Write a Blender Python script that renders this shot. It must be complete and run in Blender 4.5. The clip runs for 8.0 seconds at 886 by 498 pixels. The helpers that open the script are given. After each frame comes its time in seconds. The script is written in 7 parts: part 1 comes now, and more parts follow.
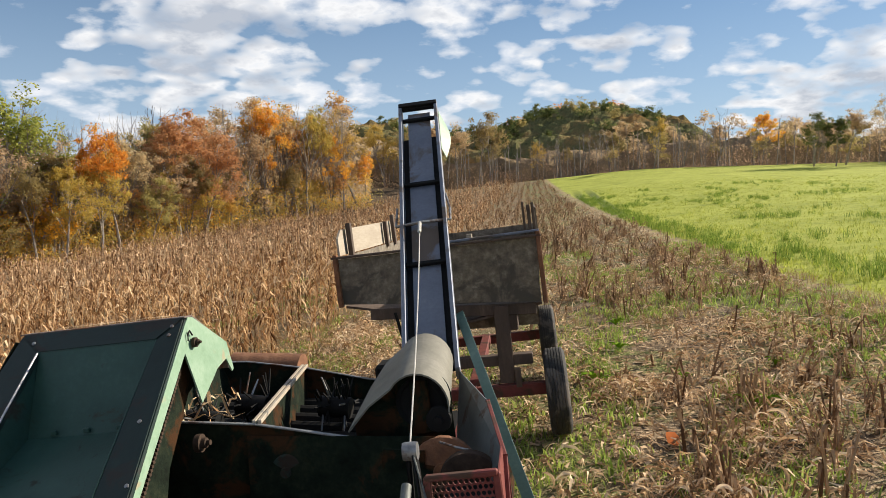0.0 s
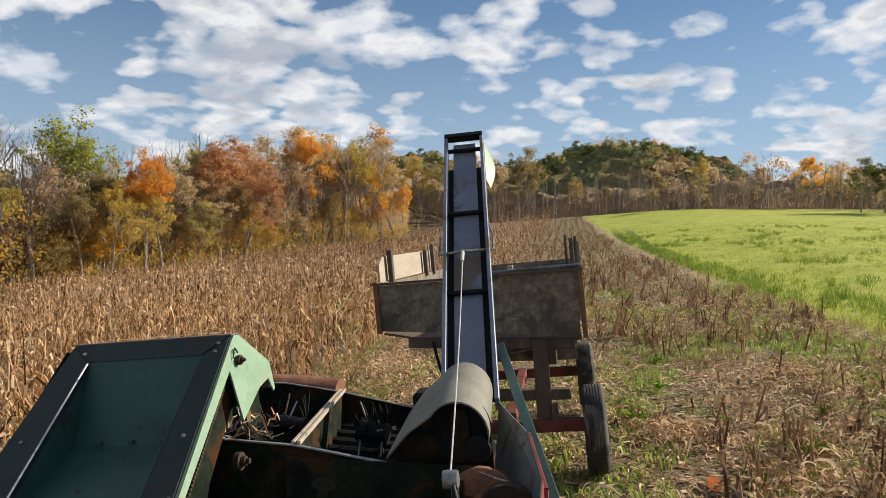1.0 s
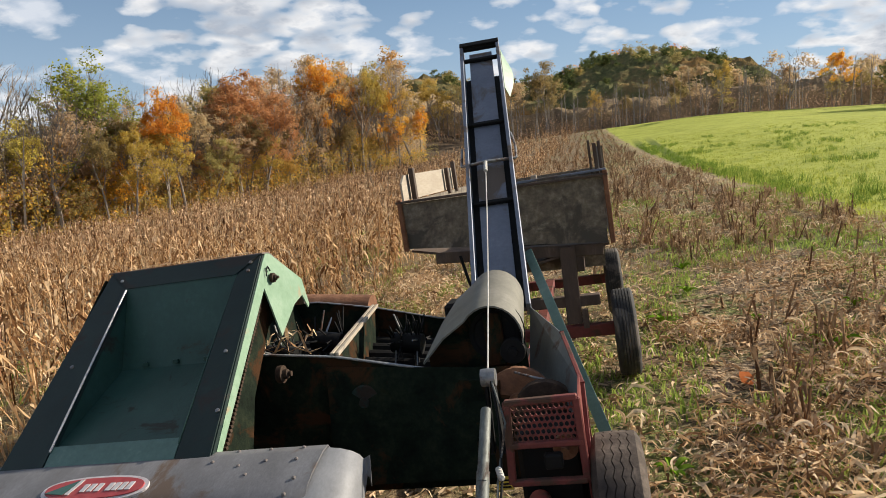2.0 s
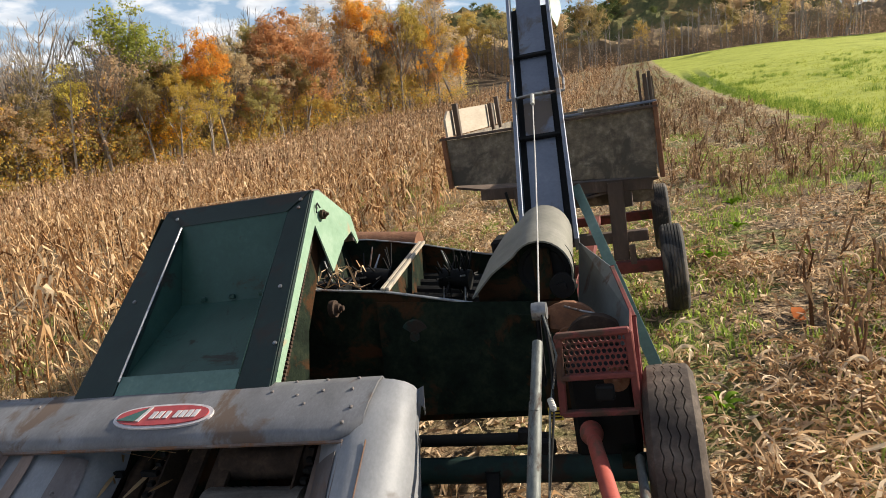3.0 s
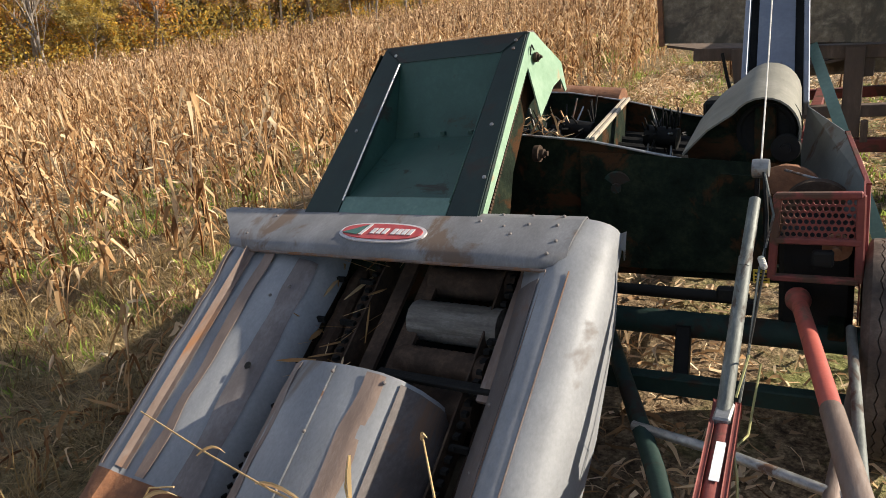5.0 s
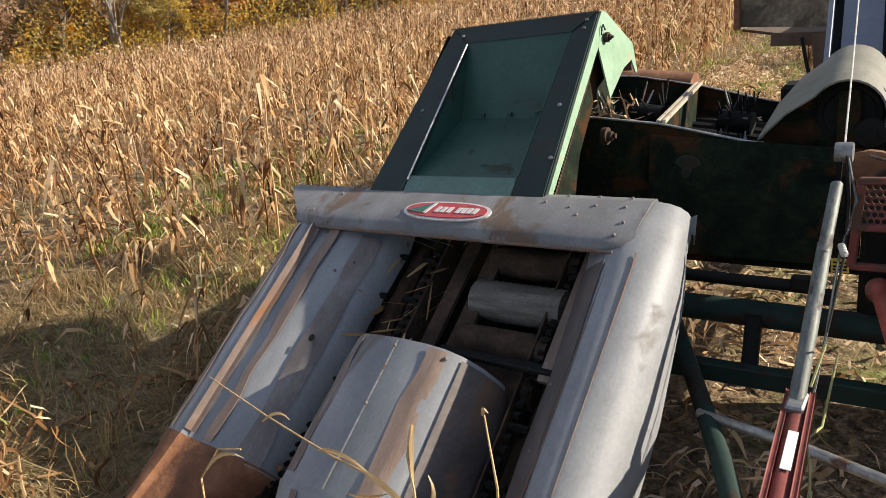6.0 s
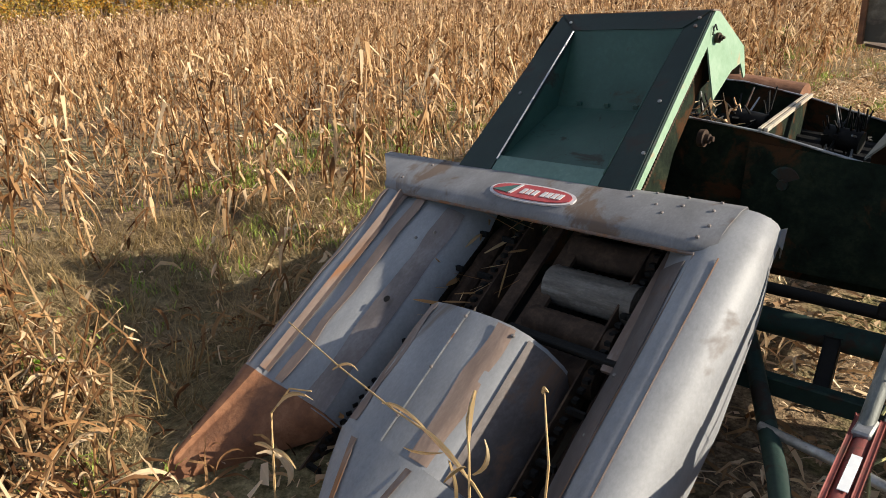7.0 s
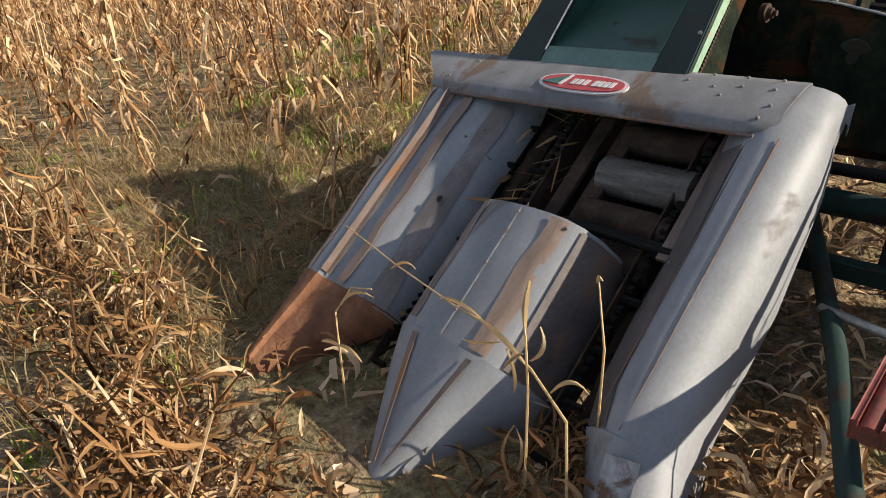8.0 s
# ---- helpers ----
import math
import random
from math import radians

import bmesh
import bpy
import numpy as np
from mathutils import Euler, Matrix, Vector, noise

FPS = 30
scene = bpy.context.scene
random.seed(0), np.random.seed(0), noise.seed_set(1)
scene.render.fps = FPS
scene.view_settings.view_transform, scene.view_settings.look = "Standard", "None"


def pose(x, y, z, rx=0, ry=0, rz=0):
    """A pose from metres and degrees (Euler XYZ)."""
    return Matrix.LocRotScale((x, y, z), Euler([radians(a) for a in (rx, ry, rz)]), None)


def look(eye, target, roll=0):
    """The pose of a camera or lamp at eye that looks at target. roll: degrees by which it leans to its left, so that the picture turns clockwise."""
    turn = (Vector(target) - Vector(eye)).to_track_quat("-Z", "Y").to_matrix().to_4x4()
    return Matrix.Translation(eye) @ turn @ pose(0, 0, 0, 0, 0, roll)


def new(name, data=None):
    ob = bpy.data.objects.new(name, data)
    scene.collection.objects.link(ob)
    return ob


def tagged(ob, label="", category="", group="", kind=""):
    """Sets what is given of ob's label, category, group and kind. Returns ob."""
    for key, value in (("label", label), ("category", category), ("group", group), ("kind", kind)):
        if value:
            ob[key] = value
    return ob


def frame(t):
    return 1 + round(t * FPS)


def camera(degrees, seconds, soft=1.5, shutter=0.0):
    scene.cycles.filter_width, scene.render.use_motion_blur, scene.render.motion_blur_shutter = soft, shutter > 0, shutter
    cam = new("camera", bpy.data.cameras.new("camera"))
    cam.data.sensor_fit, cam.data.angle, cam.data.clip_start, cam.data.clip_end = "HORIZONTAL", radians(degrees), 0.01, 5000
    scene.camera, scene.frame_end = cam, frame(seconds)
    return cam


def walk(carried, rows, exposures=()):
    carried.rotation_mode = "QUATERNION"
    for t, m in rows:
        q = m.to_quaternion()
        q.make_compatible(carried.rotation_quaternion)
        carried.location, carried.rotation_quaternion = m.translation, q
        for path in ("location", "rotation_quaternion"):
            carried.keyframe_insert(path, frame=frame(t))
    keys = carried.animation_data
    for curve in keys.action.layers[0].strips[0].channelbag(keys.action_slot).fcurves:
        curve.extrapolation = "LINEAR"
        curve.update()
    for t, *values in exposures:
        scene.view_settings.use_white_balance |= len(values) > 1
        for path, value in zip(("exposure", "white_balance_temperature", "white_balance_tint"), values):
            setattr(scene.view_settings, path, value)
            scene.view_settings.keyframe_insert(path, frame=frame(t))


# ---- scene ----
cam = camera(65.3, 8.0, soft=0.9)
# seconds, eye, target, roll
PATH = [
    (0, (0.051, 0.014, 1.925), (-0.200, 1.994, 1.795), -1.34),
    (0.5, (0.024, 0.011, 1.921), (-0.277, 1.989, 1.897), -0.08),
    (1, (0.000, 0.000, 1.900), (-0.351, 1.969, 1.865), 0.70),
    (1.5, (0.003, 0.006, 1.897), (-0.369, 1.969, 1.814), -0.67),
    (2, (-0.024, 0.006, 1.821), (-0.438, 1.946, 1.568), -2.93),
    (2.2, (-0.037, 0.009, 1.813), (-0.477, 1.933, 1.493), -3.37),
    (3.5, (-0.079, -0.017, 1.792), (-0.671, 1.840, 1.344), -4.20),
    (4, (-0.113, -0.051, 1.766), (-0.800, 1.749, 1.229), -4.19),
    (4.5, (-0.151, -0.096, 1.732), (-0.990, 1.590, 1.057), -3.80),
    (5, (-0.156, -0.145, 1.717), (-1.122, 1.439, 0.970), -3.17),
    (5.2, (-0.166, -0.159, 1.704), (-1.156, 1.400, 0.937), -3.09),
    (6.5, (-0.174, -0.192, 1.677), (-1.351, 1.235, 0.918), -2.01),
    (7, (-0.146, -0.248, 1.684), (-1.397, 1.085, 0.873), 1.25),
    (7.5, (-0.138, -0.271, 1.676), (-1.480, 0.885, 0.747), -1.24),
    (8, (-0.120, -0.264, 1.669), (-1.393, 0.864, 0.618), -3.87),
]
walk(cam, [(t, look(eye, target, roll)) for t, eye, target, roll in PATH], [(0.0, 0.66), (1.0, 0.52), (2.1, 0.56), (3.5, 0.88), (6.5, 0.92), (7.2, 0.80), (8.0, 0.76)])

# ---- world, sun ----
SUN_DIR = Vector((0.74, 0.48, 0.47)).normalized()  # towards the sun
SUN_ELEV = math.asin(SUN_DIR.z)
SUN_AZIM = math.atan2(SUN_DIR.x, SUN_DIR.y)  # clockwise from +y

world = bpy.data.worlds.new("sky")
scene.world = world
world.use_nodes = True
wn, wl = world.node_tree.nodes, world.node_tree.links
wn.clear()


def node(tree, kind, **values):
    made = tree.nodes.new(kind)
    for key, value in values.items():
        made.inputs[key.replace("_", " ")].default_value = value
    return made


def ramp(tree, stops, source):
    made = tree.nodes.new("ShaderNodeValToRGB")
    el = made.color_ramp.elements
    while len(el) < len(stops):
        el.new(0.5)
    for e, (p, c) in zip(el, stops):
        e.position, e.color = p, (*c, 1)
    tree.links.new(source, made.inputs["Fac"])
    return made.outputs["Color"]


def maths(tree, op, a, b=None, clamp=False):
    made = tree.nodes.new("ShaderNodeMath")
    made.operation, made.use_clamp = op, clamp
    for n, v in enumerate((a, b)):
        if v is None:
            continue
        if isinstance(v, (int, float)):
            made.inputs[n].default_value = v
        else:
            tree.links.new(v, made.inputs[n])
    return made.outputs[0]


def mixed(tree, fac, a, b):
    made = tree.nodes.new("ShaderNodeMix")
    made.data_type = "RGBA"
    for socket, v in ((made.inputs[0], fac), (made.inputs[6], a), (made.inputs[7], b)):
        if isinstance(v, tuple):
            socket.default_value = (*v, 1)
        elif isinstance(v, (int, float)):
            socket.default_value = v
        else:
            tree.links.new(v, socket)
    return made.outputs[2]


def build_sky():
    tree = world.node_tree
    sky = tree.nodes.new("ShaderNodeTexSky")
    sky.sky_type, sky.sun_disc = "NISHITA", False
    sky.sun_elevation, sky.sun_rotation = SUN_ELEV, SUN_AZIM
    sky.altitude, sky.air_density, sky.dust_density, sky.ozone_density = 300, 1.0, 0.3, 2.6
    coord = tree.nodes.new("ShaderNodeTexCoord")
    sep = tree.nodes.new("ShaderNodeSeparateXYZ")
    tree.links.new(coord.outputs["Generated"], sep.inputs[0])
    up = maths(tree, "ADD", maths(tree, "MAXIMUM", sep.outputs[2], 0.0), 0.30)
    flat = tree.nodes.new("ShaderNodeCombineXYZ")
    tree.links.new(maths(tree, "DIVIDE", sep.outputs[0], up), flat.inputs[0])
    tree.links.new(maths(tree, "DIVIDE", sep.outputs[1], up), flat.inputs[1])
    big = node(tree, "ShaderNodeTexNoise", Scale=1.5, Detail=2.0, Roughness=0.5)
    fine = node(tree, "ShaderNodeTexNoise", Scale=9.0, Detail=9.0, Roughness=0.55)
    bend = tree.nodes.new("ShaderNodeVectorMath")
    bend.operation = "MULTIPLY_ADD"
    warp = node(tree, "ShaderNodeTexNoise", Scale=4.0, Detail=3.0)
    bend.inputs[1].default_value = (0.28, 0.28, 0.28)
    puff = tree.nodes.new("ShaderNodeTexVoronoi")
    puff.feature = "SMOOTH_F1"
    puff.inputs["Scale"].default_value, puff.inputs["Smoothness"].default_value = 4.6, 0.35
    for n in (big, fine, warp):
        tree.links.new(flat.outputs[0], n.inputs["Vector"])
    tree.links.new(warp.outputs["Color"], bend.inputs[0])
    tree.links.new(flat.outputs[0], bend.inputs[2])
    tree.links.new(bend.outputs[0], puff.inputs["Vector"])
    # small puffs between the large ones, more cloud towards -x
    flock = tree.nodes.new("ShaderNodeTexVoronoi")
    flock.feature = "SMOOTH_F1"
    flock.inputs["Scale"].default_value, flock.inputs["Smoothness"].default_value = 10.5, 0.5
    tree.links.new(bend.outputs[0], flock.inputs["Vector"])
    lean = maths(tree, "MULTIPLY", sep.outputs[0], -0.03)
    dens = maths(tree, "ADD", maths(tree, "MULTIPLY", big.outputs[0], 0.50), maths(tree, "MULTIPLY", fine.outputs[0], 0.40))
    dens = maths(tree, "ADD", dens, maths(tree, "MULTIPLY", maths(tree, "SUBTRACT", 0.42, puff.outputs["Distance"]), 0.34))
    dens = maths(tree, "ADD", dens, maths(tree, "MULTIPLY", maths(tree, "SUBTRACT", 0.40, flock.outputs["Distance"]), 0.22))
    dens = maths(tree, "ADD", dens, lean)
    dens = maths(tree, "ADD", dens, 0.045)
    mask = ramp(tree, [(0.425, (0, 0, 0)), (0.475, (0.45,) * 3), (0.56, (0.97,) * 3)], dens)
    tone = ramp(tree, [(0.46, (9.0, 9.6, 10.6)), (0.54, (11.5, 11.5, 11.6)), (0.64, (6.2, 6.7, 7.6))], maths(tree, "ADD", maths(tree, "MULTIPLY", big.outputs[0], 0.62), maths(tree, "MULTIPLY", fine.outputs[0], 0.42)))
    haze = ramp(tree, [(0.0, (0.85,) * 3), (0.12, (0.58,) * 3), (0.30, (0.22,) * 3), (0.55, (0.0,) * 3)], sep.outputs[2])
    rich = node(tree, "ShaderNodeHueSaturation", Saturation=1.28)
    tree.links.new(sky.outputs[0], rich.inputs["Color"])
    base = mixed(tree, haze, rich.outputs[0], (5.9, 7.5, 9.6))
    colour = mixed(tree, mask, base, tone)
    back = tree.nodes.new("ShaderNodeBackground")
    back.inputs["Strength"].default_value = 0.054
    out = tree.nodes.new("ShaderNodeOutputWorld")
    tree.links.new(colour, back.inputs["Color"])
    tree.links.new(back.outputs[0], out.inputs[0])


build_sky()
sun = new("sun", bpy.data.lights.new("sun", "SUN"))
sun.data.energy, sun.data.angle, sun.data.color = 5.0, radians(0.6), (1.0, 0.90, 0.74)
sun.matrix_world = look((0, 0, 60), Vector((0, 0, 60)) - SUN_DIR)


# ---- materials ----
def material(name, stops, scale=6.0, rough=(0.6, 0.8), metal=0.0, bump=0.2, stretch=(1, 1, 1), wear=None, island=None, fine=40.0, spec=0.5):
    """A surface of two noises: stops colour the broad one, a finer one breaks it up. wear: (colour, share, scale) of stains. island: spread of shade between pieces."""
    m = bpy.data.materials.new(name)
    m.use_nodes = True
    tree = m.node_tree
    shader = tree.nodes["Principled BSDF"]
    coord = tree.nodes.new("ShaderNodeTexCoord")
    mapping = tree.nodes.new("ShaderNodeMapping")
    mapping.inputs["Scale"].default_value = stretch
    tree.links.new(coord.outputs["Object"], mapping.inputs[0])
    broad = node(tree, "ShaderNodeTexNoise", Scale=scale, Detail=5.0, Roughness=0.6)
    small = node(tree, "ShaderNodeTexNoise", Scale=fine, Detail=4.0, Roughness=0.7)
    for n in (broad, small):
        tree.links.new(mapping.outputs[0], n.inputs["Vector"])
    blend = maths(tree, "ADD", maths(tree, "MULTIPLY", broad.outputs[0], 0.65), maths(tree, "MULTIPLY", small.outputs[0], 0.35))
    colour = ramp(tree, stops, blend)
    roughness = maths(tree, "ADD", maths(tree, "MULTIPLY", small.outputs[0], rough[1] - rough[0]), rough[0])
    if wear:
        tint, share, size = wear[:3]
        stain = node(tree, "ShaderNodeTexNoise", Scale=size, Detail=6.0, Roughness=0.65, Distortion=0.6)
        tree.links.new(mapping.outputs[0], stain.inputs["Vector"])
        where = ramp(tree, [(0.62 - share - 0.03, (0, 0, 0)), (0.62 - share + 0.05, (1, 1, 1))], stain.outputs[0])
        colour = mixed(tree, where, colour, tint)
        roughness = maths(tree, "ADD", roughness, maths(tree, "MULTIPLY", where, 0.25), clamp=True)
        if metal:
            tree.links.new(maths(tree, "MULTIPLY", maths(tree, "SUBTRACT", 1.0, where), metal), shader.inputs["Metallic"])
    elif metal:
        shader.inputs["Metallic"].default_value = metal
    if island:
        geo = tree.nodes.new("ShaderNodeNewGeometry")
        hue = tree.nodes.new("ShaderNodeHueSaturation")
        tree.links.new(colour, hue.inputs["Color"])
        spread = maths(tree, "ADD", maths(tree, "MULTIPLY", geo.outputs["Random Per Island"], island), 1 - island / 2)
        tree.links.new(spread, hue.inputs["Value"])
        tree.links.new(maths(tree, "ADD", maths(tree, "MULTIPLY", geo.outputs["Random Per Island"], 0.03), 0.485), hue.inputs["Hue"])
        colour = hue.outputs[0]
    tree.links.new(colour, shader.inputs["Base Color"])
    tree.links.new(roughness, shader.inputs["Roughness"])
    shader.inputs["Specular IOR Level"].default_value = spec
    if bump:
        b = node(tree, "ShaderNodeBump", Strength=bump, Distance=0.01)
        tree.links.new(small.outputs[0], b.inputs["Height"])
        tree.links.new(b.outputs[0], shader.inputs["Normal"])
    return m


def leafy(name, a, b, through_share=0.35, spread=0.5):
    """Thin leaves: a diffuse side and light that passes through."""
    m = bpy.data.materials.new(name)
    m.use_nodes = True
    tree = m.node_tree
    out = tree.nodes["Material Output"]
    tree.nodes.remove(tree.nodes["Principled BSDF"])
    geo = tree.nodes.new("ShaderNodeNewGeometry")
    colour = ramp(tree, [(0.0, a), (1.0, b)], geo.outputs["Random Per Island"])
    coord = tree.nodes.new("ShaderNodeTexCoord")
    blot = node(tree, "ShaderNodeTexNoise", Scale=3.0, Detail=4.0)
    tree.links.new(coord.outputs["Object"], blot.inputs["Vector"])
    hue = tree.nodes.new("ShaderNodeHueSaturation")
    tree.links.new(colour, hue.inputs["Color"])
    tree.links.new(maths(tree, "ADD", maths(tree, "MULTIPLY", blot.outputs[0], spread * 2), 1 - spread), hue.inputs["Value"])
    diff, trans = tree.nodes.new("ShaderNodeBsdfDiffuse"), tree.nodes.new("ShaderNodeBsdfTranslucent")
    for s in (diff, trans):
        tree.links.new(hue.outputs[0], s.inputs["Color"])
    mix = tree.nodes.new("ShaderNodeMixShader")
    mix.inputs[0].default_value = through_share
    tree.links.new(diff.outputs[0], mix.inputs[1])
    tree.links.new(trans.outputs[0], mix.inputs[2])
    tree.links.new(mix.outputs[0], out.inputs[0])
    return m


def foliage(name, stops, through_share=0.58, patch=0.35, shift=1.0, single=0.45):
    """Autumn crowns: leaves that differ one by one, by branch and from tree to tree."""
    m = bpy.data.materials.new(name)
    m.use_nodes = True
    tree = m.node_tree
    out = tree.nodes["Material Output"]
    tree.nodes.remove(tree.nodes["Principled BSDF"])
    geo, info, coord = (tree.nodes.new(k) for k in ("ShaderNodeNewGeometry", "ShaderNodeObjectInfo", "ShaderNodeTexCoord"))
    branch = node(tree, "ShaderNodeTexNoise", Scale=patch, Detail=2.0)
    tree.links.new(coord.outputs["Object"], branch.inputs["Vector"])
    by_place = maths(tree, "MULTIPLY", maths(tree, "SUBTRACT", branch.outputs[0], 0.5), 1.45 - single)
    where = maths(tree, "ADD", maths(tree, "ADD", maths(tree, "MULTIPLY", geo.outputs["Random Per Island"], single), by_place), 0.5 - 0.5 * single)
    colour = ramp(tree, [(k / (len(stops) - 1), c) for k, c in enumerate(stops)], where)
    hue = tree.nodes.new("ShaderNodeHueSaturation")
    tree.links.new(colour, hue.inputs["Color"])
    tree.links.new(maths(tree, "ADD", maths(tree, "MULTIPLY", info.outputs["Random"], 0.03 * shift), 0.5 - 0.015 * shift), hue.inputs["Hue"])
    tree.links.new(maths(tree, "ADD", maths(tree, "MULTIPLY", info.outputs["Random"], 0.25 * shift), 1.0 - 0.1 * shift), hue.inputs["Value"])
    diff, trans = tree.nodes.new("ShaderNodeBsdfDiffuse"), tree.nodes.new("ShaderNodeBsdfTranslucent")
    for b in (diff, trans):
        tree.links.new(hue.outputs[0], b.inputs["Color"])
    mix = tree.nodes.new("ShaderNodeMixShader")
    mix.inputs[0].default_value = through_share
    tree.links.new(diff.outputs[0], mix.inputs[1])
    tree.links.new(trans.outputs[0], mix.inputs[2])
    tree.links.new(mix.outputs[0], out.inputs[0])
    return m


GALV = material("galvanised_steel", [(0.32, (0.17, 0.173, 0.184)), (0.55, (0.25, 0.255, 0.268)), (0.72, (0.33, 0.335, 0.35))], 4, (0.5, 0.66), 0.1, 0.06, (1.2, 0.6, 0.7), ((0.16, 0.138, 0.125), -0.03, 2.6), fine=90, spec=0.4)
BONNETGREY = material("dirty_galvanised_steel", [(0.3, (0.105, 0.102, 0.105)), (0.5, (0.165, 0.163, 0.17)), (0.7, (0.25, 0.25, 0.26))], 3.5, (0.5, 0.7), 0.1, 0.08, (1.6, 0.8, 0.8), ((0.12, 0.085, 0.065), 0.05, 2.4), fine=70, spec=0.4)
RUSTY_GALV = material("rusted_galvanised_steel", [(0.3, (0.10, 0.065, 0.05)), (0.5, (0.16, 0.115, 0.095)), (0.68, (0.24, 0.20, 0.18))], 4, (0.5, 0.75), 0.3, 0.2, (2.2, 0.4, 1), ((0.20, 0.095, 0.045), 0.07, 2.2), fine=35)
RUSTBAND = material("tan_rust_film", [(0.3, (0.15, 0.105, 0.085)), (0.5, (0.22, 0.155, 0.122)), (0.68, (0.29, 0.225, 0.19))], 5, (0.6, 0.8), 0.1, 0.15, (2.5, 0.5, 1), fine=45)
PURPLERUST = material("dull_purple_brown_sheet", [(0.3, (0.095, 0.08, 0.077)), (0.5, (0.15, 0.128, 0.124)), (0.68, (0.23, 0.21, 0.21))], 6, (0.5, 0.7), 0.25, 0.12, (1.6, 0.6, 1), fine=60)
RUST = material("rust", [(0.3, (0.10, 0.045, 0.025)), (0.5, (0.20, 0.085, 0.04)), (0.7, (0.30, 0.15, 0.08))], 9, (0.75, 0.95), 0, 0.5)
# oily rust, darkened so that the throat's shade lies in the colour
SHADEDRUST = material("oily_shaded_rust", [(0.3, (0.018, 0.012, 0.009)), (0.5, (0.05, 0.032, 0.022)), (0.7, (0.11, 0.07, 0.047))], 9, (0.75, 0.9), 0, 0.4, spec=0.2)
DARKGREEN = material("dark_green_paint", [(0.3, (0.014, 0.045, 0.036)), (0.55, (0.026, 0.072, 0.058)), (0.72, (0.045, 0.10, 0.083))], 4, (0.4, 0.65), 0, 0.1, wear=((0.035, 0.036, 0.028), 0.02, 5.0), spec=0.4)
# elevator green with shade and the sky's grey sheen put into its colour
GREYGREEN = material("shaded_grey_green_paint", [(0.3, (0.010, 0.020, 0.018)), (0.55, (0.016, 0.031, 0.028)), (0.72, (0.028, 0.050, 0.043))], 4, (0.45, 0.65), 0, 0.1, wear=((0.04, 0.036, 0.031), 0.05, 5.0), spec=0.3)
# brown stain of the centre divider, and painted shade for the fender's flank
STAINSHADE = material("stained_shaded_sheet", [(0.3, (0.045, 0.036, 0.033)), (0.5, (0.085, 0.07, 0.066)), (0.68, (0.15, 0.13, 0.128))], 5, (0.55, 0.75), 0.1, 0.12, (1.4, 0.6, 1), ((0.15, 0.09, 0.06), 0.03, 3.0), fine=55)
FRAMEGREEN = material("grimy_frame_green", [(0.3, (0.006, 0.016, 0.014)), (0.55, (0.012, 0.032, 0.027)), (0.72, (0.024, 0.050, 0.042))], 6, (0.55, 0.8), 0, 0.2, wear=((0.035, 0.025, 0.018), 0.08, 5.0), spec=0.3)
POLESTEEL = material("dull_grey_tube", [(0.3, (0.07, 0.075, 0.07)), (0.55, (0.14, 0.15, 0.14)), (0.72, (0.24, 0.245, 0.23))], 10, (0.5, 0.7), 0.3, 0.15, (3, 1, 1), wear=((0.06, 0.04, 0.03), 0.06, 7.0))
TEAL = material("pale_teal_paint", [(0.3, (0.06, 0.12, 0.10)), (0.55, (0.10, 0.18, 0.15)), (0.72, (0.16, 0.24, 0.20))], 5, (0.4, 0.6), 0, 0.1)
ROLL = material("pale_ribbed_roll", [(0.3, (0.05, 0.043, 0.036)), (0.5, (0.13, 0.115, 0.10)), (0.68, (0.26, 0.24, 0.22))], 9, (0.5, 0.7), 0.1, 0.3, (0.4, 3, 3))
# elevator green made pale: sunlight on the side plate is put into it
SUNLITGREEN = material("sunlit_pale_green_paint", [(0.3, (0.17, 0.28, 0.18)), (0.5, (0.23, 0.35, 0.24)), (0.7, (0.31, 0.42, 0.31))], 5, (0.4, 0.6), 0, 0.1, wear=((0.33, 0.27, 0.17), -0.03, 4.0))
# grimy green taken nearly to black: the machine's deep shade is in the colour
SHADEDGREEN = material("grimy_shaded_green_paint", [(0.34, (0.004, 0.006, 0.004)), (0.5, (0.010, 0.016, 0.010)), (0.66, (0.026, 0.032, 0.018))], 7, (0.8, 0.95), 0, 0.35, wear=((0.055, 0.026, 0.012), 0.07, 3.5), spec=0.1)
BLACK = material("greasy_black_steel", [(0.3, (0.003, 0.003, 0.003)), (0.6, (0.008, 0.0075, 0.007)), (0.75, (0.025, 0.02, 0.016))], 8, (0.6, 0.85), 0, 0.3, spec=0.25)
STEEL = material("worn_steel", [(0.3, (0.16, 0.16, 0.16)), (0.55, (0.30, 0.30, 0.30)), (0.7, (0.42, 0.42, 0.42))], 10, (0.35, 0.55), 0.7, 0.15, wear=((0.10, 0.05, 0.03), 0.04, 7.0))
ELEVMETAL = material("blue_grey_sheet_metal", [(0.3, (0.13, 0.145, 0.19)), (0.55, (0.20, 0.22, 0.27)), (0.72, (0.28, 0.29, 0.33))], 3, (0.45, 0.65), 0.35, 0.1, wear=((0.13, 0.10, 0.08), 0.05, 2.5))
HOODGREY = material("weathered_grey_sheet", [(0.3, (0.13, 0.122, 0.098)), (0.55, (0.19, 0.18, 0.148)), (0.72, (0.26, 0.245, 0.21))], 5, (0.6, 0.8), 0.1, 0.2)
SHIELDGREY = material("dull_blue_grey_paint", [(0.3, (0.075, 0.088, 0.095)), (0.55, (0.115, 0.132, 0.14)), (0.72, (0.16, 0.175, 0.18))], 6, (0.5, 0.7), 0.1, 0.12, wear=((0.09, 0.06, 0.045), 0.03, 5.0))
